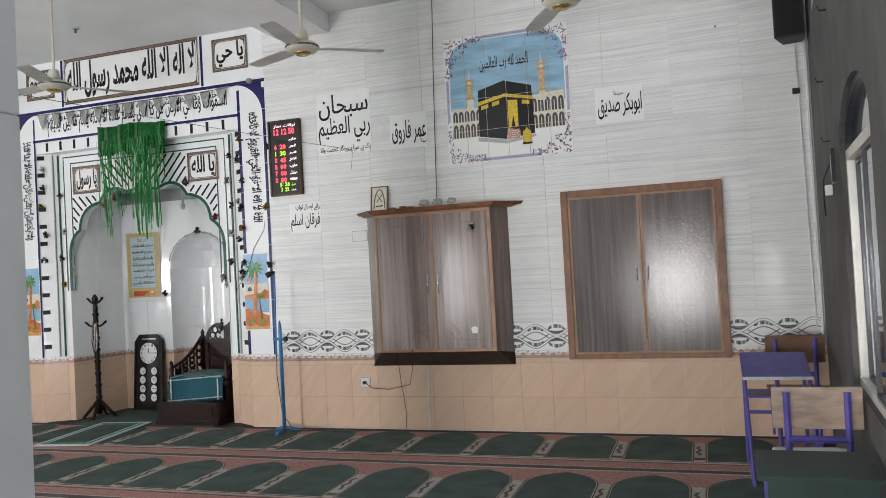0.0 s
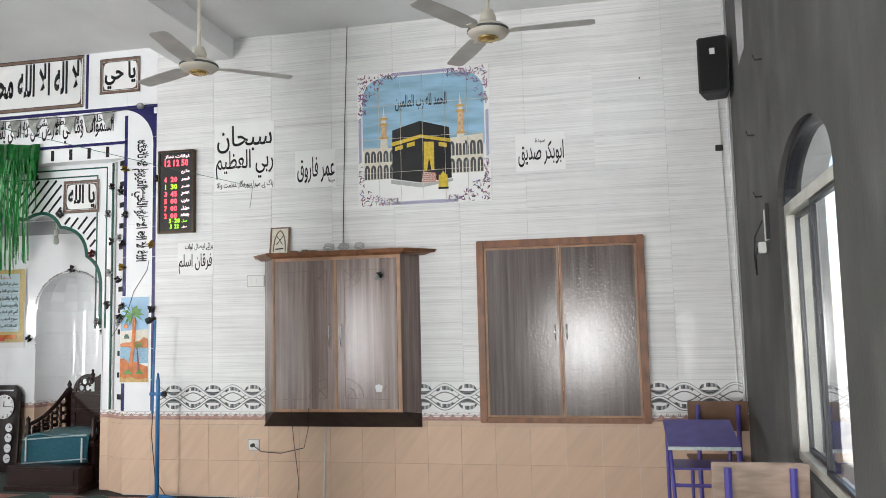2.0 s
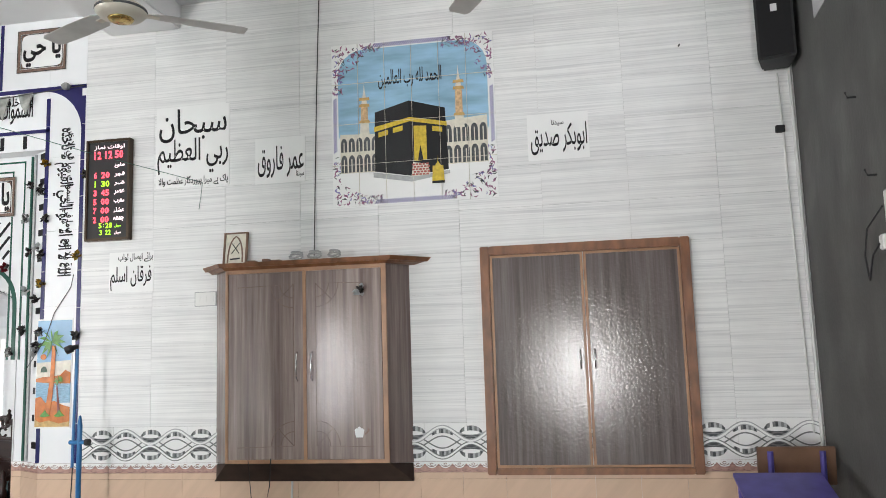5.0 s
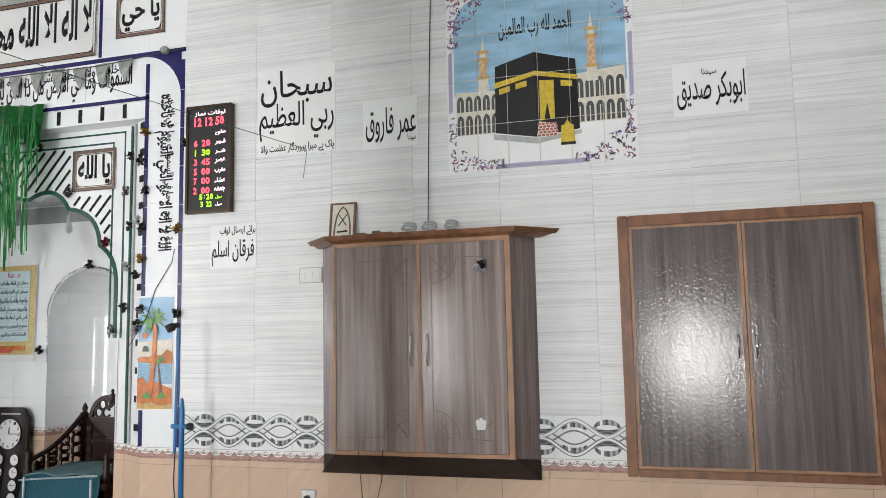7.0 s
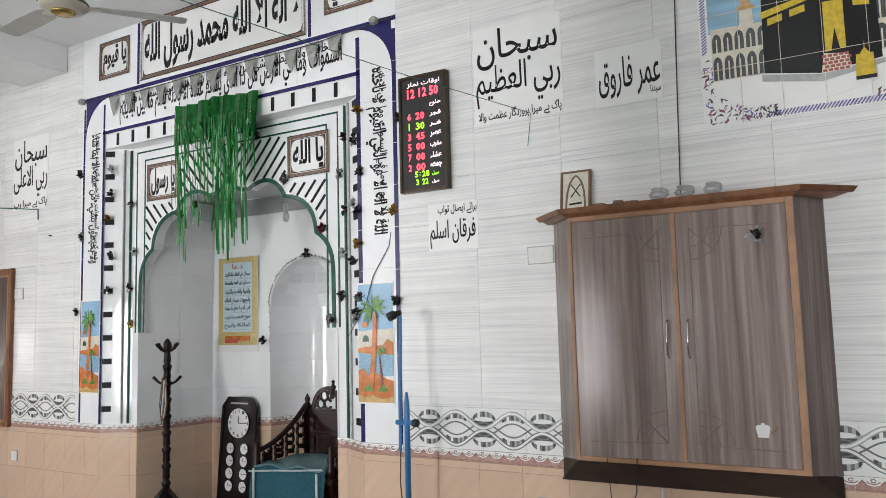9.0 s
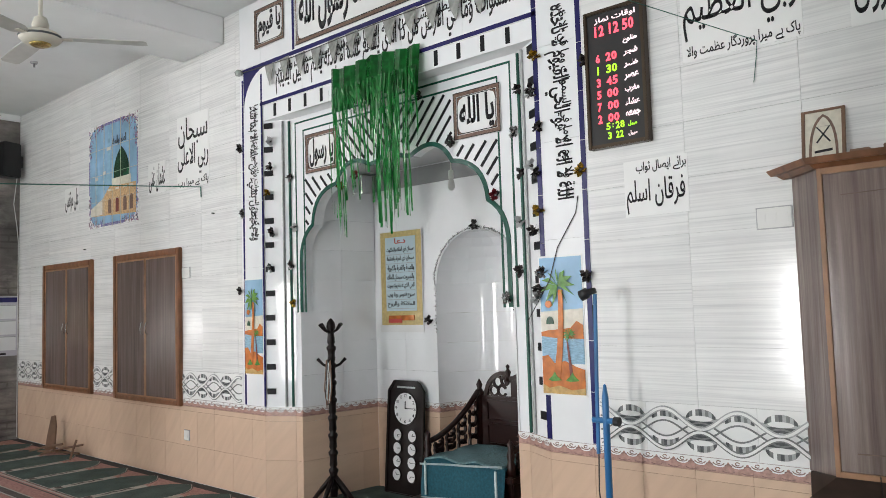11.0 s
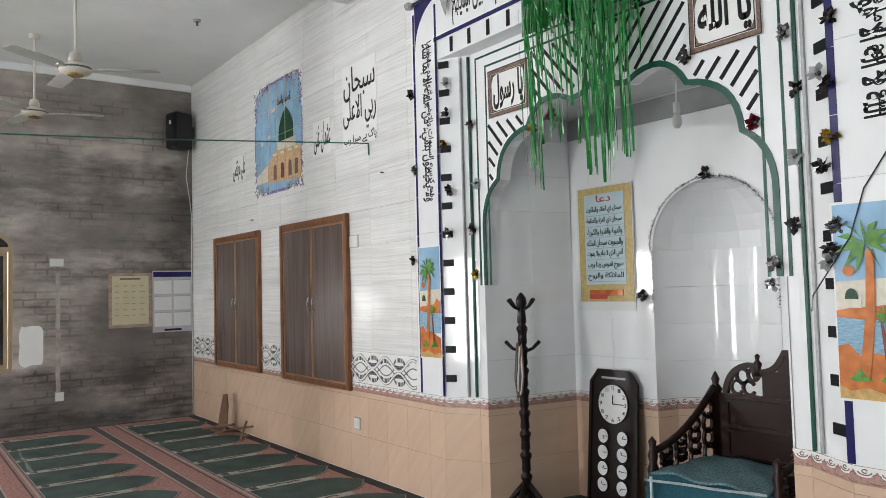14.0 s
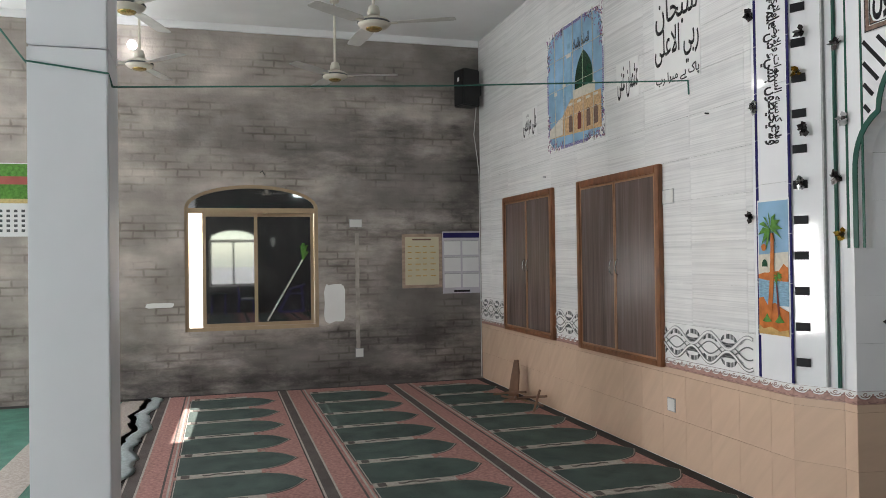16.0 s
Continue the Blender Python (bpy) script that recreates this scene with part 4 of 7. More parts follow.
def ceiling_fan(x, y, z, turn):
    """z: underside of the motor."""
    t = thing("ceiling_fan", x, y, z, "cream three-blade ceiling fan at rest", "fan", "ceiling fans")
    part("motor", lathe([(0.0, 0.018), (0.07, 0.018), (0.115, 0.03), (0.135, 0.05), (0.135, 0.075), (0.11, 0.095), (0.07, 0.11), (0.045, 0.12), (0.0, 0.12)], 24), CREAMENAMEL, t, "", True)
    part("trim_ring", lathe([(0.136, 0.055), (0.139, 0.06), (0.139, 0.066), (0.136, 0.07)], 24), DARKGREY, t)
    part("bottom_cap", lathe([(0.0, 0.0), (0.045, 0.0), (0.062, 0.008), (0.07, 0.019), (0.0, 0.019)], 20), GOLD, t, "gilt bottom cap", True)
    part("canopy", lathe([(0.0, 0.12), (0.05, 0.12), (0.055, 0.15), (0.04, 0.2), (0.02, 0.21), (0.0, 0.21)], 16), CREAMENAMEL, t, "", True)
    part("down_rod", lathe([(0.0, 0.21), (0.013, 0.21), (0.013, ZC - z - 0.06), (0.05, ZC - z - 0.05), (0.05, ZC - z), (0, ZC - z)], 12), CREAMENAMEL, t)
    for i in range(3):
        b = part("blade", turned(blade(), pose(0, 0, 0.06, 0, 0, turn + 120 * i)), BLADE, t)
        part("blade_iron", turned(box(0.1, 0.2, -0.02, 0.02, -0.006, 0.0), pose(0, 0, 0.058, 0, 0, turn + 120 * i)), CREAMENAMEL, b)
    return t


FANS = [(-3.64, 6.27, 3.36, -83), (-1.5, 6.11, 3.345, 0), (-6.2, 6.26, 3.38, 55), (-8.16, 6.15, 3.40, 57), (-10.8, 6.06, 3.40, 65), (-12.88, 6.04, 3.45, 73), (-12.84, 4.06, 3.45, 40), (-10.81, 4.16, 3.40, 40)]
for f in FANS:
    ceiling_fan(*f)

tagged(link_mesh("niche_band", box(-7.975, -5.925, 9.018, 9.0285, 2.63, 2.785), mat("grey_band", (0.28, 0.285, 0.29), 0.4)), "plain grey band at the top of the niche", "trim", kind="structure")


# ---- printed bands on the front wall ----
def on_path(bm, p, q):
    """Moves a mesh drawn on the face y = 0 from x = 0 onto the wall foot line from p to q."""
    d = Vector(q) - Vector(p)
    return turned(bm, Matrix.Translation((p[0], p[1], 0)) @ Matrix.Rotation(math.atan2(d.y, d.x), 4, "Z"))


for p, q in zip(PATHL, PATHL[1:]):
    length = (Vector(q) - Vector(p)).length
    n = max(1, round(length / 0.1))
    w = length / n
    bm, bd = bmesh.new(), bmesh.new()
    for k in range(n):
        c = (k + 0.5) * w
        prism([(c - w * 0.5, 0.729), (c - w * 0.5, 0.716)] + arc(c, 0.712, w * 0.44, 0.026, 180, 360, 8) + [(c + w * 0.5, 0.716), (c + w * 0.5, 0.729)], -0.0025, 0, bm)
        ribbon(arc(c, 0.712, w * 0.3, 0.016, 190, 350, 6), 0.005, -0.0048, bd)
        ribbon(arc(c, 0.712, w * 0.12, 0.008, 20, 320, 6), 0.005, -0.0048, bd)
        ribbon(arc(c + w * 0.5, 0.69, w * 0.2, 0.014, 20, 160, 5), 0.005, -0.0033, bd)
        ribbon(arc(c + w * 0.5, 0.672, w * 0.34, 0.01, 200, 340, 5), 0.004, -0.0033, bd)
    tagged(link_mesh("border_motif", on_path(bm, p, q), WHITEP), "white lace print hanging along the border tiles", "trim", kind="structure")
    tagged(link_mesh("border_motif", on_path(bd, p, q), LACE), "brown-grey curls on the border tiles", "trim", kind="structure")

for x0, x1 in ((XL + 0.01, -8.77), (-5.11, XR - 0.01)):
    zc, per = 0.865, 0.41
    white, dark, grey, mid = bmesh.new(), bmesh.new(), bmesh.new(), bmesh.new()
    xs = [x0 + i * (x1 - x0) / int((x1 - x0) / 0.02) for i in range(int((x1 - x0) / 0.02) + 1)]

    def hatched(c, z, hw, h, sgn):
        """A bellied shape in upright slices of changing tone over a white lens."""
        for j, tone in enumerate((dark, mid, white, mid, dark, grey, mid, grey, dark)):
            ua, ub = -1 + j * 2 / 9, -1 + (j + 1) * 2 / 9
            za, zb = (z + sgn * h * math.sqrt(max(0.03, 1 - u * u)) for u in (ua, ub))
            ya, yb = (z - sgn * 0.006 + sgn * h * 0.3 * (1 - u * u) for u in (ua, ub))
            prism([(c + ua * hw, ya), (c + ub * hw, yb), (c + ub * hw, zb), (c + ua * hw, za)], W - 0.0045, W - 0.001, tone)
        prism(arc(c, z - sgn * 0.004, hw * 0.8, 0.015, 0, 345, 14), W - 0.0065, W - 0.0048, white)

    for s in (1, -1):
        wave = [(x, zc + s * (0.057 - 0.05 * math.cos(2 * math.pi * x / per))) for x in xs]
        ribbon(wave, 0.013, W - 0.0125, white)
        ribbon(wave, 0.027, W - 0.0095, grey if s > 0 else mid)
        ribbon([(x, zc + s * 0.042 * math.sin(2 * math.pi * x / per + math.pi / 2)) for x in xs], 0.009, W - 0.0078 - 0.0006 * s, mid)
    k = math.ceil((x0 + 0.1) / per)
    while k * per < x1 - 0.09:
        c = k * per
        for sgn in (1, -1):
            hatched(c, zc + sgn * 0.068, 0.08, 0.045, sgn)
            prism([(c - 0.1, zc + sgn * 0.05), (c + 0.1, zc + sgn * 0.05), (c + 0.055, zc + sgn * 0.022), (c - 0.055, zc + sgn * 0.022)], W - 0.003, W - 0.0005, dark)
            prism([(c - 0.15, zc + sgn * 0.068), (c + 0.15, zc + sgn * 0.068), (c + 0.12, zc + sgn * 0.05), (c - 0.12, zc + sgn * 0.05)], W - 0.0028, W - 0.0005, grey)
        if c + per / 2 < x1 - 0.09:
            for sgn in (1, -1):
                hatched(c + per / 2, zc + sgn * 0.052, 0.075, 0.045, sgn)
        k += 1
    for b, mm, lab in ((white, WHITEP, "white ribbons and lenses on the decor tiles"), (dark, DARKGREY, "charcoal shapes on the decor tiles"), (grey, SILVER, "light grey ribbons on the decor tiles"), (mid, mat("mid_grey_print", (0.2, 0.205, 0.205), 0.15, vary=0.2, scale=40), "grey ribbons on the decor tiles")):
        tagged(link_mesh("decor_motif", b, mm), lab, "trim", kind="structure")

# ---- painted frame of the prayer niche ----
Y1 = W - 0.003


def strip(name, x0, x1, z0, z1, y, material, label, thick=0.003):
    return tagged(link_mesh(name, box(x0, x1, y, y + thick, z0, z1), material), label, "trim", kind="structure")


for x, sw in ((-8.72, 0.022), (-8.43, 0.022), (-5.49, 0.034), (-5.17, 0.034)):
    for k in range(10):
        strip("trim", x, x + sw, 0.735 + k * 0.3, 0.735 + k * 0.3 + 0.297 - (0.06 if k == 9 else 0), Y1, NAVY, "navy glazed border strip")
strip("trim", -8.73, -5.13, 3.735, 3.77, Y1, NAVY, "navy glazed border strip")
strip("trim", -8.44, -5.455, 3.385, 3.415, Y1, NAVY, "navy glazed border strip")
for s, cx, x in ((-1, -8.69, -8.69), (1, -5.17, -5.17)):
    corner = [(x, 3.735)] + [(x - s * (0.36 - 0.36 * math.cos(radians(a))), 3.375 + 0.36 * math.sin(radians(a))) for a in range(0, 91, 9)]
    tagged(link_mesh("trim", prism(corner, Y1 + 0.0005, W), NAVY), "navy corner piece of the border", "trim", kind="structure")
strip("trim", -7.96, -7.93, 3.78, ZC - 0.01, Y1, NAVY, "navy glazed border strip")
strip("trim", -5.945, -5.915, 3.78, ZC - 0.01, Y1, NAVY, "navy glazed border strip")

# black dashes on the splayed frame
for o, i in (((-8.42, W), (-8.175, 8.25)), ((-5.47, W), (-5.725, 8.25))):
    a, b = Vector(o), Vector(i)
    d = (b - a).normalized()
    nrm = Vector((d.y, -d.x)) if d.x > 0 else Vector((-d.y, d.x))
    z = 0.84
    while z < 3.2:
        p, q = a + d * 0.02, a + d * (0.1 if d.x > 0 else 0.12)
        bm = bmesh.new()
        lo = [(*(v + nrm * h), zz) for zz in (z, z + 0.05) for v in (p, q) for h in (0.002, -0.012)]
        vs = [bm.verts.new(v) for v in lo]
        bmesh.ops.convex_hull(bm, input=vs)
        tagged(link_mesh("dash", bm, DASHM, mihrab), "black dash tile")
        z += 0.212
    for off, mm in ((0.2, SILVER), (0.262, GREEN)):
        p = a + d * off
        tagged(link_mesh("edge_line", box(p.x - 0.007, p.x + 0.007, p.y - 0.012, p.y + 0.005, 0.735, 3.25 - off * 0.1), mm, mihrab), "thin upright border line")
x = -8.25
while x < -5.6:
    link_mesh("dash", box(x, x + 0.035, W + 0.006, W + 0.014, 3.262, 3.372), DASHM, mihrab)
    x += 0.212

# scalloped arch: green edge, border lines and slanting bars
YA = 8.25
link_mesh("arch_edge", ribbon(ARCH, 0.034, YA - 0.006, thick=0.006), GREEN, mihrab, "dark green edge of the scalloped arch")
for w, z, t, mm in ((1.17, 3.19, 0.018, GREEN), (1.06, 3.11, 0.018, GREEN)):
    link_mesh("border_line", ribbon([(CX - w, FOOT), (CX - w, z), (CX + w, z), (CX + w, FOOT)], t, YA - 0.004, thick=0.004), mm, mihrab, "dark green border line")
FRAMES_IN = [(-8.0, -7.53, 2.69, 3.08), (-6.31, -5.84, 2.69, 3.09)]


def in_field(x, z):
    u = abs(x - CX)
    if u > 1.05 or z > 3.10 or z < FOOT + 0.03:
        return False
    for a, b, c, e in FRAMES_IN:
        if a < x < b and c < z < e:
            return False
    for (x0, z0), (x1, z1) in zip(RIGHT, RIGHT[1:]):
        if min(z0, z1) <= z <= max(z0, z1) and abs(z1 - z0) > 1e-6:
            xe = x0 + (x1 - x0) * (z - z0) / (z1 - z0)
            if u < xe + 0.045:
                return False
    if z <= 2.83 and u < 0.9 and z < 2.28 + (0.97 - u) * 0.62:
        return False
    return True


for side in (-1, 1):
    c = -1.2
    while c < 3.4:
        run = []
        step = 0.012
        for k in range(180):
            u = 0.0 + k * step
            xx, zz = CX + side * u, 1.5 + c + u * 1.15
            if in_field(xx, zz):
                run.append((xx, zz))
            else:
                if len(run) > 3:
                    link_mesh("slant_bar", ribbon([run[0], run[-1]], 0.022, YA - 0.003, thick=0.003), DASHM, mihrab)
                run = []
        if len(run) > 3:
            link_mesh("slant_bar", ribbon([run[0], run[-1]], 0.022, YA - 0.003, thick=0.003), DASHM, mihrab)
        c += 0.118


def framed_text(name, x0, x1, z0, z1, y, text, label, double=True):
    t = thing(name, 0, 0, 0, label, "plaque", "lettered plaques")
    part("panel", box(x0, x1, y - 0.006, y, z0, z1), WHITEP, t)
    w = 0.035
    bm = ribbon([(x0 + w / 2, z0 + w / 2), (x1 - w / 2, z0 + w / 2), (x1 - w / 2, z1 - w / 2), (x0 + w / 2, z1 - w / 2)], w, y - 0.009, closed=True, thick=0.003)
    part("patterned_border", bm, BROWNP, t)
    for g in (0.004, w + 0.003):
        part("border_line", ribbon([(x0 + g, z0 + g), (x1 - g, z0 + g), (x1 - g, z1 - g), (x0 + g, z1 - g)], 0.007, y - 0.011, closed=True), INK, t)
    for cx, cz, sx, sz in ((x0 + w, z0 + w, 1, 1), (x1 - w, z0 + w, -1, 1), (x1 - w, z1 - w, -1, -1), (x0 + w, z1 - w, 1, -1)):
        part("corner_spandrel", prism([(cx, cz), (cx + sx * 0.07, cz), (cx + sx * 0.02, cz + sz * 0.02), (cx, cz + sz * 0.07)], y - 0.008, y - 0.0061), BROWNP, t)
    part("lettering", letters(text, x0 + 0.055, x1 - 0.055, z0 + 0.05, z1 - 0.045, y - 0.0085, 0.03), INK, t)
    return t


framed_text("lettered_plaque", -8.50, -8.06, 3.91, 4.27, W, "يا قيوم", "square white plaque with black calligraphy and brown border")
framed_text("lettered_plaque", -5.78, -5.32, 3.91, 4.28, W, "يا حي", "square white plaque with black calligraphy and brown border")
framed_text("lettered_plaque", -7.97, -7.55, 2.72, 3.06, YA - 0.004, "يا رسول", "small white plaque with black calligraphy over the arch")
framed_text("lettered_plaque", -6.28, -5.86, 2.73, 3.07, YA - 0.004, "يا الله", "small white plaque with black calligraphy over the arch")
t = framed_text("lettered_banner", -7.91, -5.96, 3.80, 4.35, W, "لا اله الا الله محمد رسول الله", "long white banner plaque with bold black calligraphy")


def lettering(name, text, x0, x1, z0, z1, y, label, bold=0.012, m=None):
    bm = letters(text, x0, x1, z0, z1, y, bold)
    if m is not None:
        turned(bm, m)
    return tagged(link_mesh(name, bm, INK), label, "lettering")


for text, z0, z1, dy, bold in (("السموات وما في الارض من ذا الذي يشفع عنده الا باذنه يعلم ما بين ايديهم", 3.435, 3.70, 0.002, 0.014), ("وما خلفهم ولا يحيطون بشيء من علمه الا بما شاء وسع كرسيه السموات والارض", 3.585, 3.715, 0.0035, 0.008)):
    lettering("wall_lettering", text, -8.2, -5.62, z0, z1, W - dy, "dense black calligraphy band across the white frame", bold)
for cx, texts in ((-8.57, ("ولا يحيطون بشيء من علمه الا بما شاء", "وسع كرسيه السموات والارض ولا يؤده حفظهما")), (-5.32, ("الله لا اله الا هو الحي القيوم لا تاخذه", "سنة ولا نوم له ما في السموات وما في الارض"))):
    for k, (text, half, off, bold) in enumerate(zip(texts, (0.09, 0.05), (0.0, 0.05), (0.02, 0.012))):
        lettering("wall_lettering", text, -0.61, 0.61, -half, half, 0, "upright black calligraphy band on the white frame", bold, Matrix.Translation((cx + off, W - 0.002 - 0.0015 * k, 2.80)) @ Matrix.Rotation(radians(90), 4, "Y"))

# painted lettering tiles on the white wall


def text_tile(x0, x1, z0, z1, lines, label):
    t = thing("lettered_tile", 0, 0, 0, label, "lettering", "lettered wall tiles")
    part("panel", box(x0, x1, W - 0.003, W, z0, z1), WHITEP, t)
    for text, a, b, c, e, bold in lines:
        w, h = x1 - x0, z1 - z0
        part("lettering", letters(text, x0 + a * w, x0 + b * w, z0 + c * h, z0 + e * h, W - 0.005, bold), INK, t)


text_tile(-4.502, -3.878, 2.845, 3.50, [("سبحان", 0.04, 0.96, 0.56, 0.97, 0.006), ("ربي العظيم", 0.02, 0.98, 0.16, 0.6, 0.006), ("پاک ہے میرا پروردگار عظمت والا", 0.04, 0.98, 0.01, 0.14, 0.008)], "white tile with large black calligraphy in three lines")
text_tile(-3.664, -3.258, 2.825, 3.185, [("عمر فاروق", 0.05, 0.97, 0.12, 0.82, 0.007), ("سیدنا", 0.82, 0.97, 0.1, 0.25, 0.01)], "white tile with black calligraphy")
text_tile(-1.555, -1.115, 2.855, 3.20, [("ابوبکر صدیق", 0.05, 0.97, 0.12, 0.78, 0.007), ("سیدنا", 0.4, 0.6, 0.72, 0.86, 0.01)], "white tile with black calligraphy")
text_tile(-4.89, -4.508, 2.035, 2.355, [("فرقان اسلم", 0.03, 0.95, 0.05, 0.65, 0.007), ("برائے ایصال ثواب", 0.2, 0.98, 0.74, 0.97, 0.01)], "white tile with black calligraphy in two lines")
text_tile(-9.875, -9.282, 2.80, 3.535, [("سبحان", 0.04, 0.96, 0.56, 0.97, 0.006), ("ربي الاعلى", 0.02, 0.98, 0.16, 0.6, 0.006), ("پاک ہے میرا رب", 0.04, 0.98, 0.01, 0.14, 0.008)], "white tile with large black calligraphy in three lines")
text_tile(-10.475, -10.11, 2.82, 3.15, [("عثمان غنی", 0.05, 0.97, 0.05, 0.95, 0.005)], "white tile with black calligraphy")
text_tile(-12.605, -12.2, 2.83, 3.14, [("علی مرتضی", 0.05, 0.97, 0.05, 0.95, 0.005)], "white tile with black calligraphy")


# ---- tile murals ----
def mural_border(t, x0, x1, z0, z1, seed):
    rnd = random.Random(seed)
    y = W - 0.006
    colors = (LILAC, MAUVE, MAUVE, DARKGREY)
    bms = {c.name: bmesh.new() for c in colors}
    w, h = x1 - x0, z1 - z0
    for sx in (0, 1):
        for sz in (0, 1):
            for k in range(125):
                a = rnd.uniform(0, 0.30)
                b = rnd.uniform(0, max(0.05, 0.30 - a * 1.25)) if rnd.random() < 0.7 else rnd.uniform(0, 0.06)
                if rnd.random() < 0.5:
                    a, b = b, a
                cx, cz = x0 + w * (a + 0.012 if sx == 0 else 1 - a - 0.012), z0 + h * (b + 0.012 if sz == 0 else 1 - b - 0.012)
                ang, r = rnd.uniform(0, 360), rnd.uniform(0.011, 0.025)
                leafp = [(cx + r * math.cos(radians(ang)), cz + r * math.sin(radians(ang))), (cx + 0.45 * r * math.cos(radians(ang + 80)), cz + 0.45 * r * math.sin(radians(ang + 80))),
                         (cx - r * math.cos(radians(ang + 25)), cz - r * math.sin(radians(ang + 25))), (cx + 0.15 * r * math.cos(radians(ang - 60)), cz + 0.15 * r * math.sin(radians(ang - 60)))]
                prism(leafp, y, y + 0.0015, bms[rnd.choice(colors).name])
    for k in range(34):
        f = 0.27 + 0.46 * k / 33
        for px, pz, rx, rz in ((x0 + w * f, z1 - 0.025, 0.011, 0.018), (x0 + w * f, z0 + 0.025, 0.011, 0.018)):
            ribbon([(px - 0.012, pz - 0.016), (px, pz), (px + 0.012, pz + 0.016)], 0.008, y, bms[LILAC.name])
    for k in range(24):
        f = 0.34 + 0.32 * k / 23
        for px in (x0 + 0.024, x1 - 0.024):
            ribbon([(px - 0.014, z0 + h * f - 0.01), (px, z0 + h * f), (px + 0.014, z0 + h * f + 0.01)], 0.008, y, bms[LILAC.name])
    for c in (LILAC, MAUVE, DARKGREY):
        tagged(part("border_ornament", bms[c.name], c, t), c.name.split("_")[0] + " scrollwork border", kind="stuff")


def clipped(x0, x1, z0, z1, cut):
    pts = []
    for cx, cz, a0 in ((x1 - cut, z1 - cut, 0), (x0 + cut, z1 - cut, 90), (x0 + cut, z0 + cut, 180), (x1 - cut, z0 + cut, 270)):
        pts += arc(cx, cz, cut, cut, a0, a0 + 90, 6)
    return pts


def joints(t, x0, x1, z0, z1, nx, nz):
    bm = bmesh.new()
    for i in range(1, nx):
        x = x0 + (x1 - x0) * i / nx
        box(x - 0.0012, x + 0.0012, W - 0.0125, W - 0.001, z0, z1, bm=bm)
    for i in range(1, nz):
        z = z0 + (z1 - z0) * i / nz
        box(x0, x1, W - 0.0125, W - 0.001, z - 0.0012, z + 0.0012, bm=bm)
    part("tile_joint", bm, CREAMP, t, "thin pale joints between the mural tiles")


KX0, KX1, KZ0, KZ1 = -3.038, -1.782, 2.605, 3.875
t = thing("shrine_mural", 0, 0, 0, "square tile mural of a black cube shrine under blue sky", "mural")


def K(pts, y, material, name, label="", thick=0.0015):
    return part(name, prism([(KX0 + u * (KX1 - KX0), KZ0 + v * (KZ1 - KZ0)) for u, v in pts], W - y - thick, W - y), material, t, label)


part("panel", box(KX0, KX1, W - 0.0035, W, KZ0, KZ1), WHITEP, t)
mural_border(t, KX0, KX1, KZ0, KZ1, 4)
sky_pts = [(u, v) for u, v in [((x - KX0) / (KX1 - KX0), (z - KZ0) / (KZ1 - KZ0)) for x, z in clipped(KX0 + 0.05, KX1 - 0.05, KZ0 + 0.05, KZ1 - 0.05, 0.2)] if v > 0.6]
sky_pts = [(0.04, 0.42), (0.96, 0.42)] + sky_pts
K(sky_pts, 0.0036, SKYB, "painted_sky")
for u0, u1, lo, hi in ((0.05, 0.29, 0.2, 0.44), (0.69, 0.95, 0.215, 0.475)):
    rise = 0.02 if u0 > 0.5 else -0.01
    K([(u0, lo), (u1, lo), (u1, hi + rise), (u0, hi)], 0.0052, CREAMP, "painted_arcade")
    n = 5
    for r, (a, b) in enumerate(((lo + 0.005, lo + 0.105), (lo + 0.13, hi - 0.03))):
        for k in range(n):
            c, hw = u0 + (u1 - u0) * (k + 0.5) / n, (u1 - u0) / n * 0.4
            K([(c - hw, a), (c + hw, a)] + arc(c, b - 0.03, hw, 0.035, 0, 180, 8), 0.0068, DARKGREY, "painted_arch")
            K([(c - hw * 0.15, a), (c + hw * 0.15, a), (c + hw * 0.15, b - 0.02), (c - hw * 0.15, b - 0.02)], 0.0084, CREAMP, "painted_column")
K([(0.05, 0.2), (0.95, 0.215), (0.95, 0.17), (0.55, 0.06), (0.2, 0.06), (0.05, 0.14)], 0.0052, WHITEP, "painted_court")
for u, top in ((0.205, 0.70), (0.785, 0.76)):
    K([(u - 0.03, 0.43), (u + 0.03, 0.43), (u + 0.026, 0.5), (u - 0.026, 0.5)], 0.007, CREAMP, "painted_minaret")
    K([(u - 0.022, 0.5), (u + 0.022, 0.5), (u + 0.02, top - 0.08), (u - 0.02, top - 0.08)], 0.007, PEACHP, "painted_minaret")
    for v in (0.5, top - 0.1, top - 0.06):
        K([(u - 0.034, v), (u + 0.034, v), (u + 0.03, v + 0.018), (u - 0.03, v + 0.018)], 0.0087, OCHRE, "painted_balcony")
    K([(u - 0.018, top - 0.08), (u + 0.018, top - 0.08), (u + 0.004, top), (u, top + 0.05), (u - 0.004, top)], 0.007, CREAMP, "painted_spire")
K([(0.27, 0.56), (0.482, 0.617), (0.487, 0.16), (0.265, 0.2)], 0.0087, BLACK, "painted_cube", "black draped cube")
K([(0.482, 0.617), (0.70, 0.555), (0.712, 0.185), (0.487, 0.16)], 0.0087, INK, "painted_cube", "black draped cube")
K([(0.265, 0.47), (0.484, 0.515), (0.484, 0.49), (0.265, 0.44)], 0.0104, YGOLD, "painted_band")
K([(0.484, 0.515), (0.708, 0.47), (0.708, 0.445), (0.484, 0.49)], 0.0104, YGOLD, "painted_band")
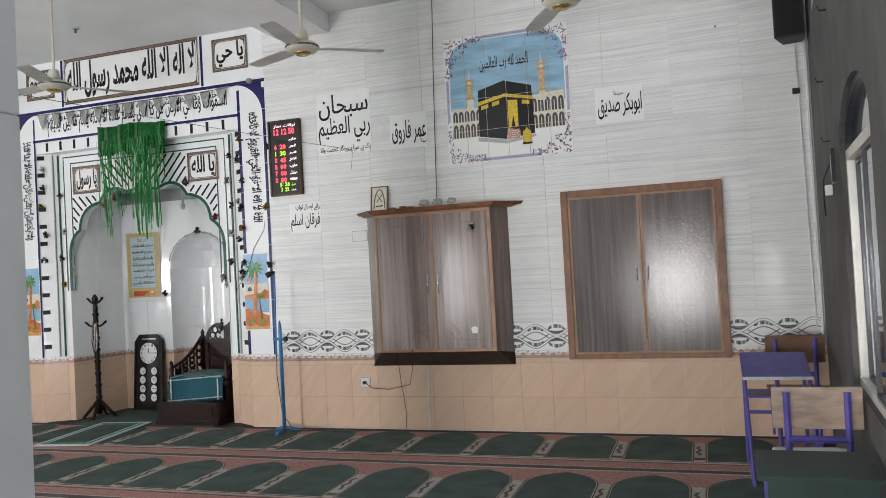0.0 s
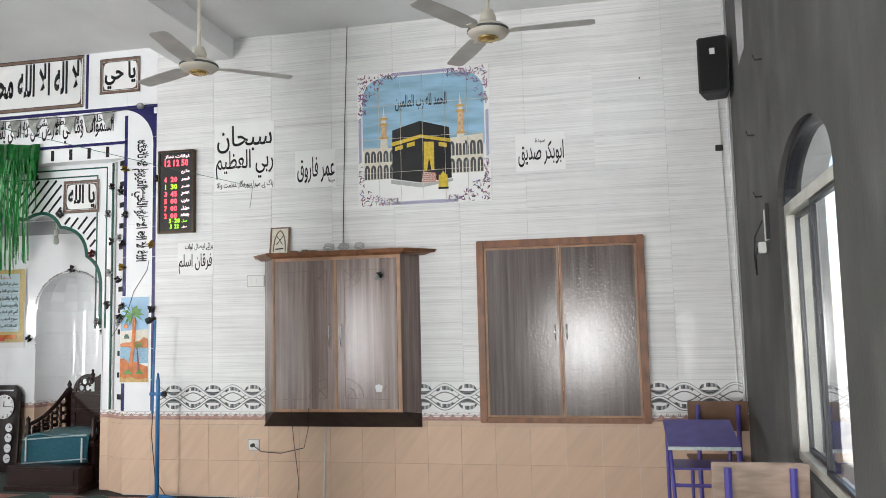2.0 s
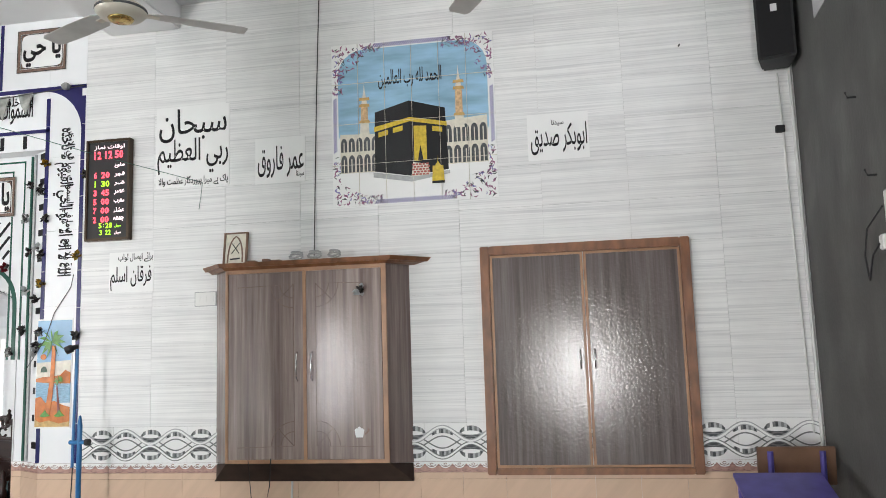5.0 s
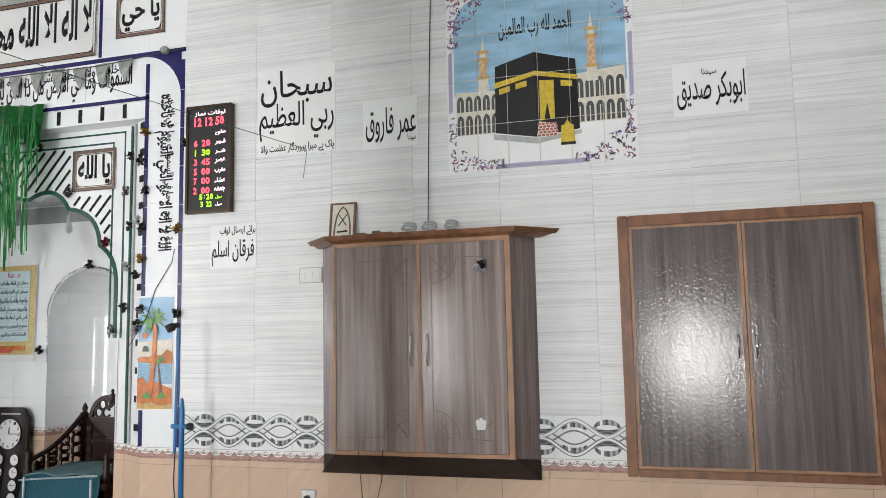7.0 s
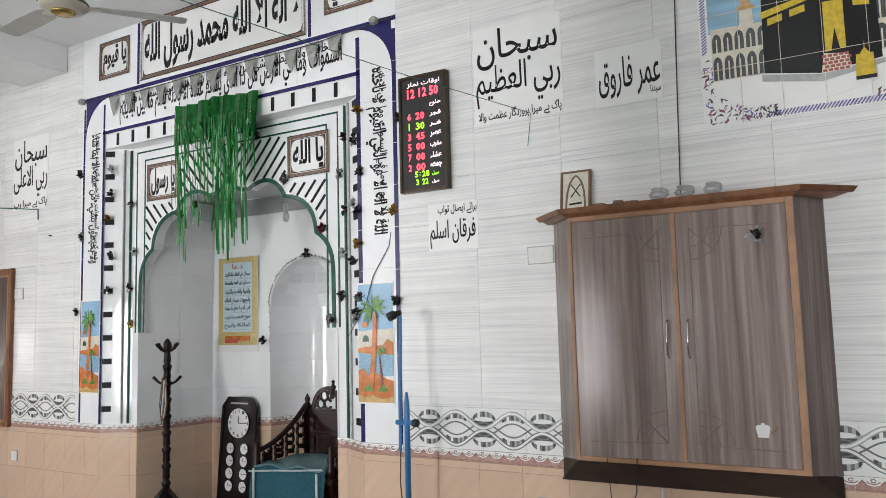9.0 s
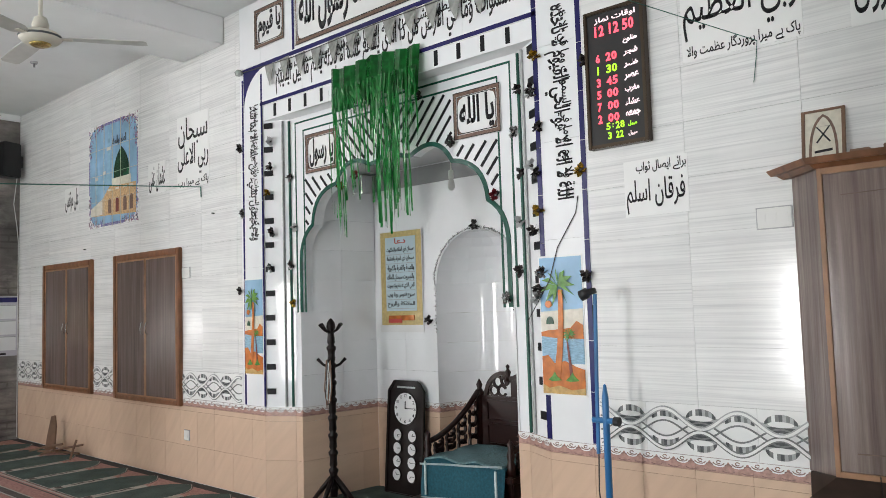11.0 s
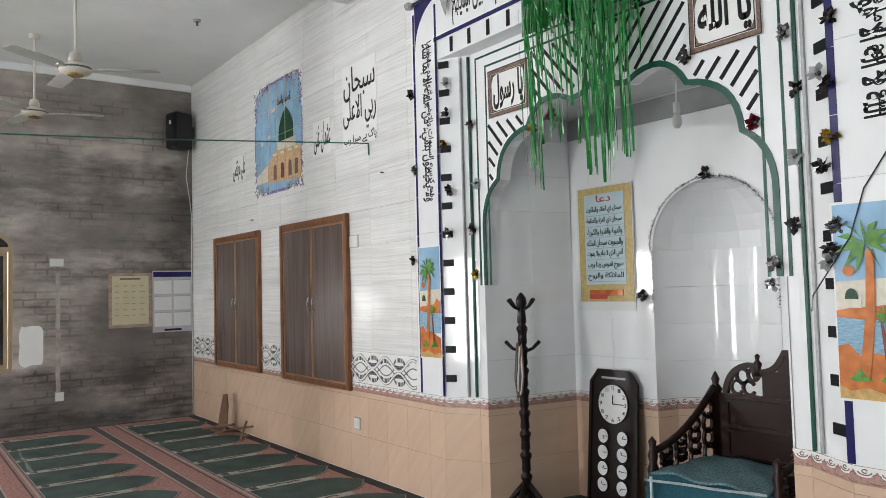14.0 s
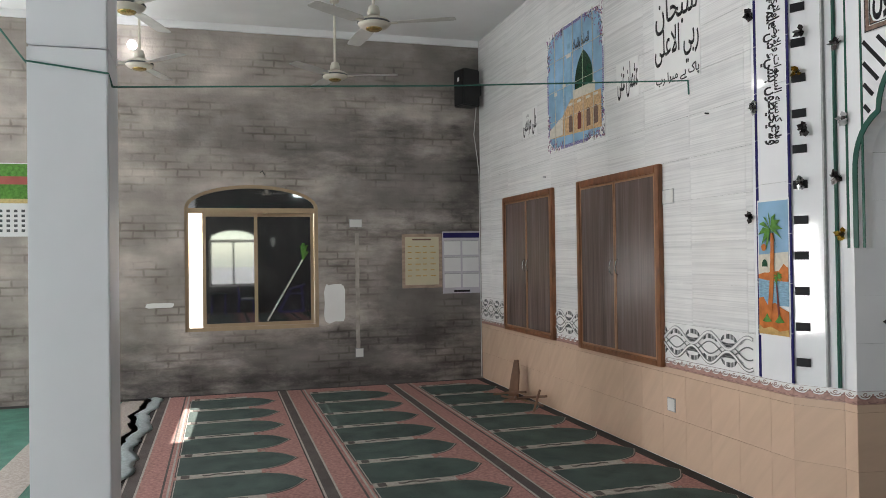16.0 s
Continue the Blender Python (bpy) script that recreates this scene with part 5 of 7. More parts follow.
for a, b, v0, v1 in ((0.29, 0.35, 0.405, 0.418), (0.38, 0.44, 0.425, 0.437), (0.62, 0.68, 0.42, 0.41)):
    K([(a, v0), (b, v1), (b, v1 + 0.03), (a, v0 + 0.03)], 0.0104, YGOLD, "painted_band")
K([(0.507, 0.245), (0.584, 0.25), (0.584, 0.455), (0.507, 0.46)], 0.0104, YGOLD, "painted_door")
K([(0.53, 0.25), (0.562, 0.25), (0.546, 0.34)], 0.012, BLACK, "painted_door")
K([(0.487, 0.155), (0.60, 0.16), (0.59, 0.225), (0.50, 0.24)], 0.0121, CREAMP, "painted_steps")
for r in range(5):
    for k in range(5):
        a = 0.493 + k * 0.021 + (r % 2) * 0.008
        K([(a, 0.16 + r * 0.015), (a + 0.016, 0.16 + r * 0.015), (a + 0.016, 0.171 + r * 0.015), (a, 0.171 + r * 0.015)], 0.0137, BRICKP, "painted_brick")
K([(0.255, 0.165), (0.487, 0.125), (0.72, 0.16), (0.72, 0.18), (0.487, 0.155), (0.255, 0.195)], 0.0104, SILVER, "painted_plinth")
K([(0.612, 0.12), (0.685, 0.12), (0.68, 0.21), (0.617, 0.21)], 0.0137, YGOLD, "painted_shrine")
K([(0.612, 0.105), (0.687, 0.105), (0.687, 0.12), (0.612, 0.12)], 0.0137, BLACK, "painted_shrine")
K([(0.63, 0.21), (0.667, 0.21), (0.65, 0.235), (0.649, 0.27), (0.647, 0.235)], 0.0137, YGOLD, "painted_shrine")
part("lettering", letters("الحمد لله رب العالمين", KX0 + 0.37, KX0 + 0.86, KZ0 + 0.89, KZ0 + 1.04, W - 0.0075, 0.01), INK, t)
joints(t, KX0, KX1, KZ0, KZ1, 6, 4)

t = thing("mosque_mural", 0, 0, 0, "square tile mural of a green-domed mosque under blue sky", "mural")
KX0, KX1, KZ0, KZ1 = -11.92, -10.685, 2.575, 3.79
part("panel", box(KX0, KX1, W - 0.0035, W, KZ0, KZ1), WHITEP, t)
mural_border(t, KX0, KX1, KZ0, KZ1, 9)
K([((x - KX0) / (KX1 - KX0), (z - KZ0) / (KZ1 - KZ0)) for x, z in clipped(KX0 + 0.04, KX1 - 0.04, KZ0 + 0.04, KZ1 - 0.04, 0.16)], 0.0036, SKYB2, "painted_sky")
K([(0.05, 0.12), (0.95, 0.08), (0.95, 0.36), (0.45, 0.38), (0.3, 0.27), (0.05, 0.19)], 0.0052, PEACHP, "painted_building", "peach mosque front")
K([(0.05, 0.12), (0.3, 0.12), (0.3, 0.27), (0.05, 0.19)], 0.0068, CREAMP, "painted_building")
K([(0.5, 0.37), (0.86, 0.36), (0.86, 0.44), (0.5, 0.44)], 0.0068, CREAMP, "painted_drum")
K([(0.53, 0.44)] + bez((0.53, 0.44), (0.52, 0.62), (0.68, 0.72), 8) + bez((0.68, 0.72), (0.84, 0.62), (0.83, 0.44), 8)[1:], 0.0068, DOMEG, "painted_dome", "dark green dome")
for u, a, b, w in ((0.43, 0.4, 0.92, 0.03), (0.18, 0.32, 0.66, 0.02), (0.34, 0.35, 0.7, 0.02)):
    K([(u - w, a), (u + w, a), (u + w * 0.7, b - 0.08), (u, b), (u - w * 0.7, b - 0.08)], 0.0072, SKYB, "painted_minaret")
    K([(u - w * 1.3, b - 0.2), (u + w * 1.3, b - 0.2), (u + w * 1.3, b - 0.17), (u - w * 1.3, b - 0.17)], 0.009, CREAMP, "painted_balcony")
for u in (0.45, 0.6, 0.75, 0.87):
    K([(u - 0.03, 0.12), (u + 0.03, 0.12)] + arc(u, 0.22, 0.03, 0.04, 0, 180, 6), 0.0085, MAROON if u == 0.6 else BROWNP, "painted_arch")
    K([(u - 0.035, 0.33), (u + 0.035, 0.33), (u + 0.035, 0.35), (u - 0.035, 0.35)], 0.0085, CREAMP, "painted_band")
part("lettering", letters("الصلوة والسلام", KX0 + 0.6, KX0 + 0.95, KZ0 + 0.88, KZ0 + 1.02, W - 0.0075, 0.01), INK, t)
joints(t, KX0, KX1, KZ0, KZ1, 6, 4)

for px0, px1 in ((-8.70, -8.435), (-5.5, -5.2)):
    t = thing("palm_tile_panel", 0, 0, 0, "tall tile panel painted with palm, sea and orange rocks", "mural", "palm tile panels")
    KX0, KX1, KZ0, KZ1 = px0, px1, 1.012, 1.84
    part("panel", box(px0 - 0.008, px1 + 0.008, W - 0.0035, W, KZ0 - 0.012, KZ1 + 0.012), WHITEP, t)
    K([(0, 0.4), (1, 0.4), (1, 1), (0, 1)], 0.0036, SKYB2, "painted_sky")
    K([(0, 0.45), (1, 0.45), (1, 0.62), (0, 0.6)], 0.0052, CREAMP, "painted_haze")
    K([(0, 0.22), (1, 0.22), (1, 0.42), (0, 0.42)], 0.0068, SEA, "painted_sea")
    K([(0.0, 0.42), (0.35, 0.405), (1, 0.40), (1, 0.5), (0.85, 0.53), (0.7, 0.48), (0.45, 0.47), (0.2, 0.465), (0.0, 0.45)], 0.0085, ORANGE, "painted_shore")
    K([(0, 0), (1, 0), (1, 0.18), (0.8, 0.2), (0.55, 0.24), (0.3, 0.22), (0.15, 0.28), (0, 0.27)], 0.0085, ORANGE, "painted_rock")
    K([(0, 0), (1, 0), (1, 0.05), (0.7, 0.03), (0.4, 0.06), (0.15, 0.04), (0, 0.07)], 0.0102, OCHRE, "painted_rock")
    K([(0.08, 0.465), (0.36, 0.465), (0.36, 0.51), (0.08, 0.51)], 0.0102, CREAMP, "painted_shrine")
    K([(0.13, 0.51), (0.32, 0.51)] + arc(0.225, 0.52, 0.09, 0.045, 0, 180, 8), 0.0102, DOMEG, "painted_dome")
    K(arc(0.2, 0.655, 0.085, 0.027, 0, 345, 14), 0.0102, ORANGE, "painted_sun")
    K(bez((0.24, 0.1), (0.42, 0.3), (0.45, 0.76), 8) + bez((0.55, 0.76), (0.58, 0.4), (0.42, 0.1), 8), 0.0119, ORANGE, "painted_trunk")
    K([(0.66, 0.12), (0.74, 0.12), (0.63, 0.4), (0.6, 0.4)], 0.0119, MAROON, "painted_trunk")
    for (cx, cz, s) in ((0.45, 0.79, 1.0), (0.68, 0.43, 0.38)):
        for k, ang in enumerate((-60, -25, 5, 35, 65, 95, 125, 155, 190, 225, 250)):
            dx, dz = 0.42 * s * math.cos(radians(ang)), 0.14 * s * math.sin(radians(ang))
            K([(cx, cz), (cx + dx * 0.5 - 0.03 * s, cz + dz * 0.5 + 0.03 * s), (cx + dx, cz + dz - 0.015 * s), (cx + dx * 0.5 + 0.03 * s, cz + dz * 0.5 - 0.012 * s)], 0.0136 + 0.0002 * k, LEAF, "painted_frond")
    for cx in (0.3, 0.72):
        K([(cx - 0.16, 0.1), (cx - 0.05, 0.09), (cx + 0.16, 0.1), (cx + 0.05, 0.13), (cx, 0.16), (cx - 0.06, 0.13)], 0.0138, LEAF, "painted_bush")


# ---- foil decorations round the prayer niche ----
def foil_flower(x, y, z, material, r=0.035, seed=0):
    rnd = random.Random(seed)
    bm = bmesh.new()
    for k in range(14):
        a, b = rnd.uniform(0, 2 * math.pi), rnd.uniform(-0.5, 1.2)
        d = Vector((math.cos(a) * math.cos(b), -abs(math.sin(b)) * 0.8 - 0.1, math.sin(a) * math.cos(b))).normalized()
        u = d.orthogonal().normalized()
        q = r * rnd.uniform(0.7, 1.15)
        vs = [bm.verts.new(p) for p in (Vector((0, 0, 0)), d * q * 0.6 + u * q * 0.33, d * q, d * q * 0.6 - u * q * 0.33)]
        bm.faces.new(vs)
    t = thing("foil_flower", x, y, z, material.name.split("_")[0].replace("dark", "dark silver") + " foil flower stuck on the niche frame", "decoration", "foil flowers")
    part("petal_rosette", bm, material, t)
    part("centre", lathe([(0.0, -0.004), (r * 0.3, 0.0), (r * 0.22, 0.012), (0.0, 0.016)], 8, m=Matrix.Rotation(radians(90), 4, "X")), FOILDARK, t)


FLOWERS = [(-8.73, W - 0.005, (3.05, 2.45, 1.75)), (-8.34, 8.14, (3.05, 2.83, 2.6, 2.25, 1.93)), (-8.15, 8.235, (2.72, 2.28, 1.95, 1.62)), (-5.72, 8.235, (2.98, 2.7, 2.42, 2.1, 1.78)),
           (-5.50, 8.11, (3.12, 2.92, 2.88, 2.66, 2.43, 2.38, 2.14, 2.02, 1.75, 1.66, 1.6)), (-5.15, W - 0.005, (3.0, 2.35, 1.72))]
k = 0
for fx, fy, zs in FLOWERS:
    for z in zs:
        foil_flower(fx + 0.03 * math.sin(k * 2.3), fy - 0.005, z, (FOILDARK, FOIL, FOILDARK, SILVER, FOILDARK, FOILGOLD)[k % 6], 0.05, k)
        k += 1
for fx, fy, z, mm in ((-7.32, 8.23, 2.62, FOILRED), (-7.5, 8.23, 2.56, FOILGOLD), (-6.3, 8.23, 2.73, FOILDARK), (-6.6, 8.23, 3.12, FOILDARK), (-6.76, 9.02, 2.22, FOILDARK), (-7.3, 9.02, 1.44, FOILDARK), (-5.92, 8.23, 2.3, FOILRED), (-5.84, 8.22, 1.6, FOIL), (-6.33, 9.01, 1.5, FOIL)):
    foil_flower(fx, fy, z, mm, 0.05, k)
    k += 1

bm = bmesh.new()
rnd = random.Random(5)
gpath = [(-7.22, z) for z in (1.33, 1.45, 1.6, 1.75)] + arc(-6.76, 1.75, 0.47, 0.45, 175, 5, 24) + [(-6.30, z) for z in (1.72, 1.6, 1.48, 1.36)]
for (ax, az), (bx_, bz) in zip(gpath, gpath[1:]):
    for j in range(22):
        f = rnd.random()
        c = Vector((ax + (bx_ - ax) * f, 9.022, az + (bz - az) * f))
        d = Vector((rnd.uniform(-1, 1), rnd.uniform(-1, 0.1), rnd.uniform(-1, 1))).normalized() * rnd.uniform(0.012, 0.026)
        u = d.orthogonal().normalized() * 0.003
        bm.faces.new([bm.verts.new(p) for p in (c + u, c + d, c - u)])
tagged(link_mesh("tinsel_garland", bm, FOIL), "silver tinsel garland round the inner arch", "decoration")

t = thing("pennant_string", 0, 0, 0, "row of pale see-through pennants under the navy border", "decoration")
part("string", tube([(-8.72, W - 0.02, 3.74), (-7.9, W - 0.03, 3.70), (-6.9, W - 0.035, 3.71), (-5.9, W - 0.03, 3.70), (-5.14, W - 0.02, 3.75)], 0.004), WIRE, t)
for k in range(13):
    x = -8.25 + k * 0.215
    z = 3.715 + 0.01 * math.sin(k * 1.7)
    bm = bmesh.new()
    pts = [(x - 0.07, W - 0.028, z), (x + 0.07, W - 0.03, z + 0.004), (x + 0.055, W - 0.045, z - 0.08), (x + 0.01, W - 0.032, z - 0.2 - 0.03 * math.sin(k * 3.1)), (x - 0.05, W - 0.024, z - 0.09)]
    bm.faces.new([bm.verts.new(p) for p in pts])
    bmesh.ops.solidify(bm, geom=bm.faces[:], thickness=0.0015)
    part("pennant", bm, PENNANT, t)
part("knot", lathe([(0, -0.03), (0.03, -0.02), (0.04, 0.01), (0.02, 0.03), (0, 0.03)], 8, m=Matrix.Translation((-8.72, W - 0.03, 3.74))), PENNANT, t)
part("knot", lathe([(0, -0.03), (0.03, -0.02), (0.04, 0.01), (0.02, 0.03), (0, 0.03)], 8, m=Matrix.Translation((-5.3, W - 0.03, 3.75))), PENNANT, t)

t = thing("fringe_curtain", 0, 0, 0, "shiny green foil fringe curtain hung before the arch", "decoration")
rnd = random.Random(11)
yf = W - 0.05
bm = bmesh.new()
cols = 22
top_row, low_row = [], []
for i in range(cols + 1):
    f = i / cols
    yy = yf - 0.02 * math.sin(i * 1.9) - 0.01 * rnd.random()
    top_row.append(bm.verts.new((-7.39 + f * 0.96, yy, 3.465 - 0.012 * math.sin(f * 9) - 0.02 * f)))
    low_row.append(bm.verts.new((-7.38 + f * 0.93, yy - 0.015, 3.13 + 0.05 * rnd.uniform(-1, 1) - 0.06 * abs(f - 0.5))))
for i in range(cols):
    bm.faces.new((top_row[i], low_row[i], low_row[i + 1], top_row[i + 1]))
bmesh.ops.solidify(bm, geom=bm.faces[:], thickness=0.002)
part("heading", bm, GREENFOIL, t)
for i in range(135):
    f = rnd.random()
    x = -7.385 + f * 0.945
    w = rnd.uniform(0.004, 0.018)
    length = rnd.uniform(0.15, 0.5) if rnd.random() < 0.8 else rnd.uniform(0.5, 0.95)
    if f < 0.22 or 0.55 < f < 0.95:
        length = rnd.uniform(0.85, 1.22) if rnd.random() < 0.6 else rnd.uniform(0.2, 0.7)
    pull = (0.5 - f) * 0.2 * (1 if 0.22 < f < 0.55 else 0.1)
    ph, am = rnd.uniform(0, 6), rnd.uniform(0.003, 0.012)
    y0 = yf - 0.02 - rnd.uniform(0, 0.05)
    bm = bmesh.new()
    prev = None
    for j in range(9):
        q = j / 8
        cx, z, tw = x + pull * q + am * math.sin(ph + 5 * q), 3.28 - length * q, 0.8 * math.sin(ph + 7 * q)
        a = bm.verts.new((cx - w / 2 * math.cos(tw), y0 - w / 2 * math.sin(tw), z))
        b = bm.verts.new((cx + w / 2 * math.cos(tw), y0 + w / 2 * math.sin(tw), z))
        if prev:
            bm.faces.new((prev[0], prev[1], b, a))
        prev = (a, b)
    part("foil_strip", bm, GREENFOIL, t)

# ---- inside the prayer niche ----
t = thing("prayer_poster", 0, 0, 0, "yellow-bordered blue poster with lines of writing", "poster")
part("sheet", box(-7.905, -7.365, 9.022, 9.026, 1.335, 2.25), PAPER, t)
part("border", box(-7.885, -7.375, 9.0185, 9.0215, 1.40, 2.24), YELLOW, t)
part("field", box(-7.82, -7.44, 9.015, 9.018, 1.525, 2.19), PAPERB, t)
part("title", letters("دعا", -7.7, -7.56, 2.13, 2.18, 9.0125, 0.01), REDP, t)
for k, text in enumerate(("سبحان ذي الملك والملكوت", "سبحان ذي العزة والعظمة", "والهيبة والقدرة والكبرياء", "والجبروت سبحان الملك", "الحي الذي لا ينام ولا يموت", "سبوح قدوس ربنا ورب", "الملائكة والروح")):
    part("lettering", letters(text, -7.80, -7.46, 2.04 - k * 0.081, 2.1 - k * 0.081, 9.0125, 0.01), INK, t)
    part("rule", box(-7.81, -7.45, 9.0125, 9.0148, 2.03 - k * 0.081, 2.034 - k * 0.081), SILVER, t)
part("footer", box(-7.79, -7.47, 9.0125, 9.0182, 1.44, 1.485), ORANGE, t)
part("footer", box(-7.79, -7.62, 9.009, 9.012, 1.42, 1.455), REDP, t)

t = thing("standing_clock", -7.55, 8.94, FZ, "dark wooden clock board with one large and eight small dials", "clock")
out = [(-0.215, -0.088), (0.215, -0.088), (0.205, 0.79), (0.14, 0.87), (-0.14, 0.87), (-0.205, 0.79)]
lean = pose(0, 0, 0.09, -4)
part("board", turned(prism(out, -0.03, 0.0), lean), DARKWOOD, t)
part("moulding", turned(ribbon(out, 0.025, -0.042, closed=True, thick=0.012), lean), DARKWOOD, t)


def dial(cx, cz, r, parent, hour):
    d = part("dial", turned(prism(arc(cx, cz, r, r, 0, 348, 24), -0.034, -0.0305), lean), PAPER, parent, "white clock dial")
    part("rim", turned(ribbon(arc(cx, cz, r, r, 0, 348, 24), 0.008, -0.04, closed=True, thick=0.008), lean), DARKWOOD, d)
    bm = ribbon([(cx, cz), (cx + r * 0.7, cz + 0.02 * r)], max(0.004, r * 0.05), -0.0375)
    ribbon([(cx, cz), (cx + r * 0.45 * math.cos(hour), cz + r * 0.45 * math.sin(hour))], max(0.005, r * 0.07), -0.0395, bm)
    part("hand_pointer", turned(bm, lean), INK, d)
    if r > 0.1:
        for k in range(12):
            a = radians(90 - 30 * k)
            part("numeral", turned(letters(str(12 if k == 0 else k), cx + 0.8 * r * math.cos(a) - 0.012, cx + 0.8 * r * math.cos(a) + 0.012, cz + 0.8 * r * math.sin(a) - 0.014, cz + 0.8 * r * math.sin(a) + 0.014, -0.0365, 0.004, False), lean), DARKGREY, d)


dial(0, 0.64, 0.14, t, 1.57)
for r in range(4):
    for s in (-1, 1):
        dial(s * 0.088, 0.41 - r * 0.113, 0.053, t, r + s)
part("plaque_text", turned(box(-0.11, 0.11, -0.034, -0.0305, 0.815, 0.83), lean), SILVER, t)

t = thing("coat_stand", -7.83, 8.365, FZ, "dark turned-wood coat stand with two tiers of pegs", "coat stand")
beads = [(0.0, 0.06), (0.036, 0.06)]
z = 0.1
while z < 1.4:
    beads += [(0.032, z), (0.041, z + 0.02), (0.041, z + 0.035), (0.024, z + 0.055), (0.034, z + 0.075), (0.03, z + 0.12)]
    z += 0.145
part("post", lathe(beads + [(0.024, 1.43), (0.04, 1.46), (0.034, 1.5), (0.014, 1.53), (0.0, 1.54)], 12), DARKWOOD, t, "", True)
for z, off in ((1.44, 0), (1.15, 40)):
    for k in range(4):
        a = radians(off + 90 * k)
        part("peg", tube([(0.02 * math.cos(a), 0.02 * math.sin(a), z - 0.02), (0.07 * math.cos(a), 0.07 * math.sin(a), z), (0.12 * math.cos(a), 0.12 * math.sin(a), z + 0.05)], [0.012, 0.011, 0.014], 8), DARKWOOD, t, "", True)
for k in range(4):
    a = radians(20 + 90 * k)
    part("foot", tube([(0.02 * math.cos(a), 0.02 * math.sin(a), 0.22), (0.1 * math.cos(a), 0.1 * math.sin(a), 0.13), (0.2 * math.cos(a), 0.2 * math.sin(a), 0.018)], [0.02, 0.022, 0.018], 8), DARKWOOD, t, "", True)
t2 = thing("hanging_beads", -7.78, 8.295, 0.70, "strings of prayer beads hanging on the coat stand", "beads")
for k in range(4):
    part("bead_string", tube([(0.02 * k - 0.03, -0.005 * k, 0.44), (0.02 * k - 0.05, -0.01 - 0.005 * k, 0.2 - 0.04 * k), (0.02 * k - 0.02, -0.012 - 0.005 * k, 0.05 + 0.02 * k), (0.02 * k, -0.01 - 0.005 * k, 0.22), (0.02 * k - 0.025, -0.005 * k, 0.44)], 0.005), (BROWNPLY, DARKGREY, PALECLOTH, BROWNPLY)[k], t2)

t = thing("pulpit_chair", -6.30, 8.28, FZ, "carved mahogany pulpit chair with a teal cloth on its seat", "chair")
part("plinth", box(-0.45, 0.40, -0.22, 0.7, 0.0, 0.06, 0.008), MAHOGANY, t)
part("base", box(-0.40, 0.38, 0.03, 0.69, 0.06, 0.42, 0.008), MAHOGANY, t)
for a, b in ((-0.36, -0.02), (0.02, 0.34)):
    part("base_panel", box(a, b, 0.018, 0.03, 0.12, 0.36, 0.006), MAHOGANY, t)
part("footstep", box(-0.44, 0.39, -0.2, 0.02, 0.06, 0.25, 0.01), MAHOGANY, t)
part("footstep_panel", box(-0.38, 0.33, -0.21, -0.2, 0.09, 0.22, 0.004), MAHOGANY, t)
part("seat", box(-0.43, 0.40, -0.01, 0.70, 0.42, 0.47, 0.01), MAHOGANY, t)
for x in (-0.40, 0.36):
    part("front_post", lathe([(0.0, 0.47), (0.03, 0.47), (0.035, 0.52), (0.022, 0.56), (0.03, 0.6), (0.018, 0.64), (0.024, 0.68), (0.0, 0.71)], 12, m=Matrix.Translation((x, 0.04, 0))), MAHOGANY, t, "", True)
    rail = bez((0.04, 0.62), (0.35, 0.66), (0.64, 0.93), 8)
    arm = part("arm_rail", tube([(x, y, z) for y, z in rail], 0.022, 8), MAHOGANY, t, "", True)
    for k in range(4):
        y = 0.16 + k * 0.135
        top = 0.60 + 0.34 * ((y - 0.04) / 0.64) ** 1.5
        bm = bmesh.new()
        for j in range(4):
            zc = 0.5 + (top - 0.5) * (j + 0.5) / 4
            ribbon(arc(0, 0, 0.045, (top - 0.5) / 8 + 0.012, 20 + 60 * j, 320 + 60 * j, 9), 0.018, 0, turned(bm, Matrix.Identity(4)) if False else bm, thick=0.02)
            for v in bm.verts:
                if v.tag is False:
                    v.co = Vector((x + v.co.y - 0.01, y + v.co.x, zc + v.co.z))
                    v.tag = True
        part("carved_scroll", bm, MAHOGANY, arm)
    part("back_post", lathe([(0.0, 0.47), (0.035, 0.47), (0.032, 0.9), (0.04, 0.92), (0.018, 0.95), (0.026, 0.98), (0.012, 1.01), (0.0, 1.03)], 12, m=Matrix.Translation((x, 0.66, 0))), MAHOGANY, t, "", True)
part("back_panel", box(-0.37, 0.33, 0.64, 0.68, 0.47, 0.9, 0.006), MAHOGANY, t)
for z0, z1 in ((0.53, 0.68), (0.71, 0.86)):
    part("back_moulding", ribbon([(-0.30, z0), (0.26, z0), (0.26, z1), (-0.30, z1)], 0.02, 0.628, closed=True, thick=0.012), MAHOGANY, t)
crest = [(-0.33, 1.0)] + bez((-0.33, 1.0), (-0.30, 1.17), (-0.14, 1.18), 8) + [(-0.12, 1.1), (-0.08, 1.14)] + bez((-0.08, 1.14), (0.02, 1.15), (0.06, 1.26), 6) + [(0.16, 1.26)] + bez((0.16, 1.26), (0.2, 1.14), (0.33, 1.0), 6)
part("crest", ribbon([(x, z - 0.1) for x, z in crest], 0.035, 0.645, thick=0.03), MAHOGANY, t)
part("crest_panel", prism([(-0.08, 0.9), (-0.08, 1.03), (0.02, 1.05), (0.06, 1.15), (0.16, 1.15), (0.22, 1.02), (0.30, 0.9)], 0.65, 0.67), MAHOGANY, t)
bm = bmesh.new()
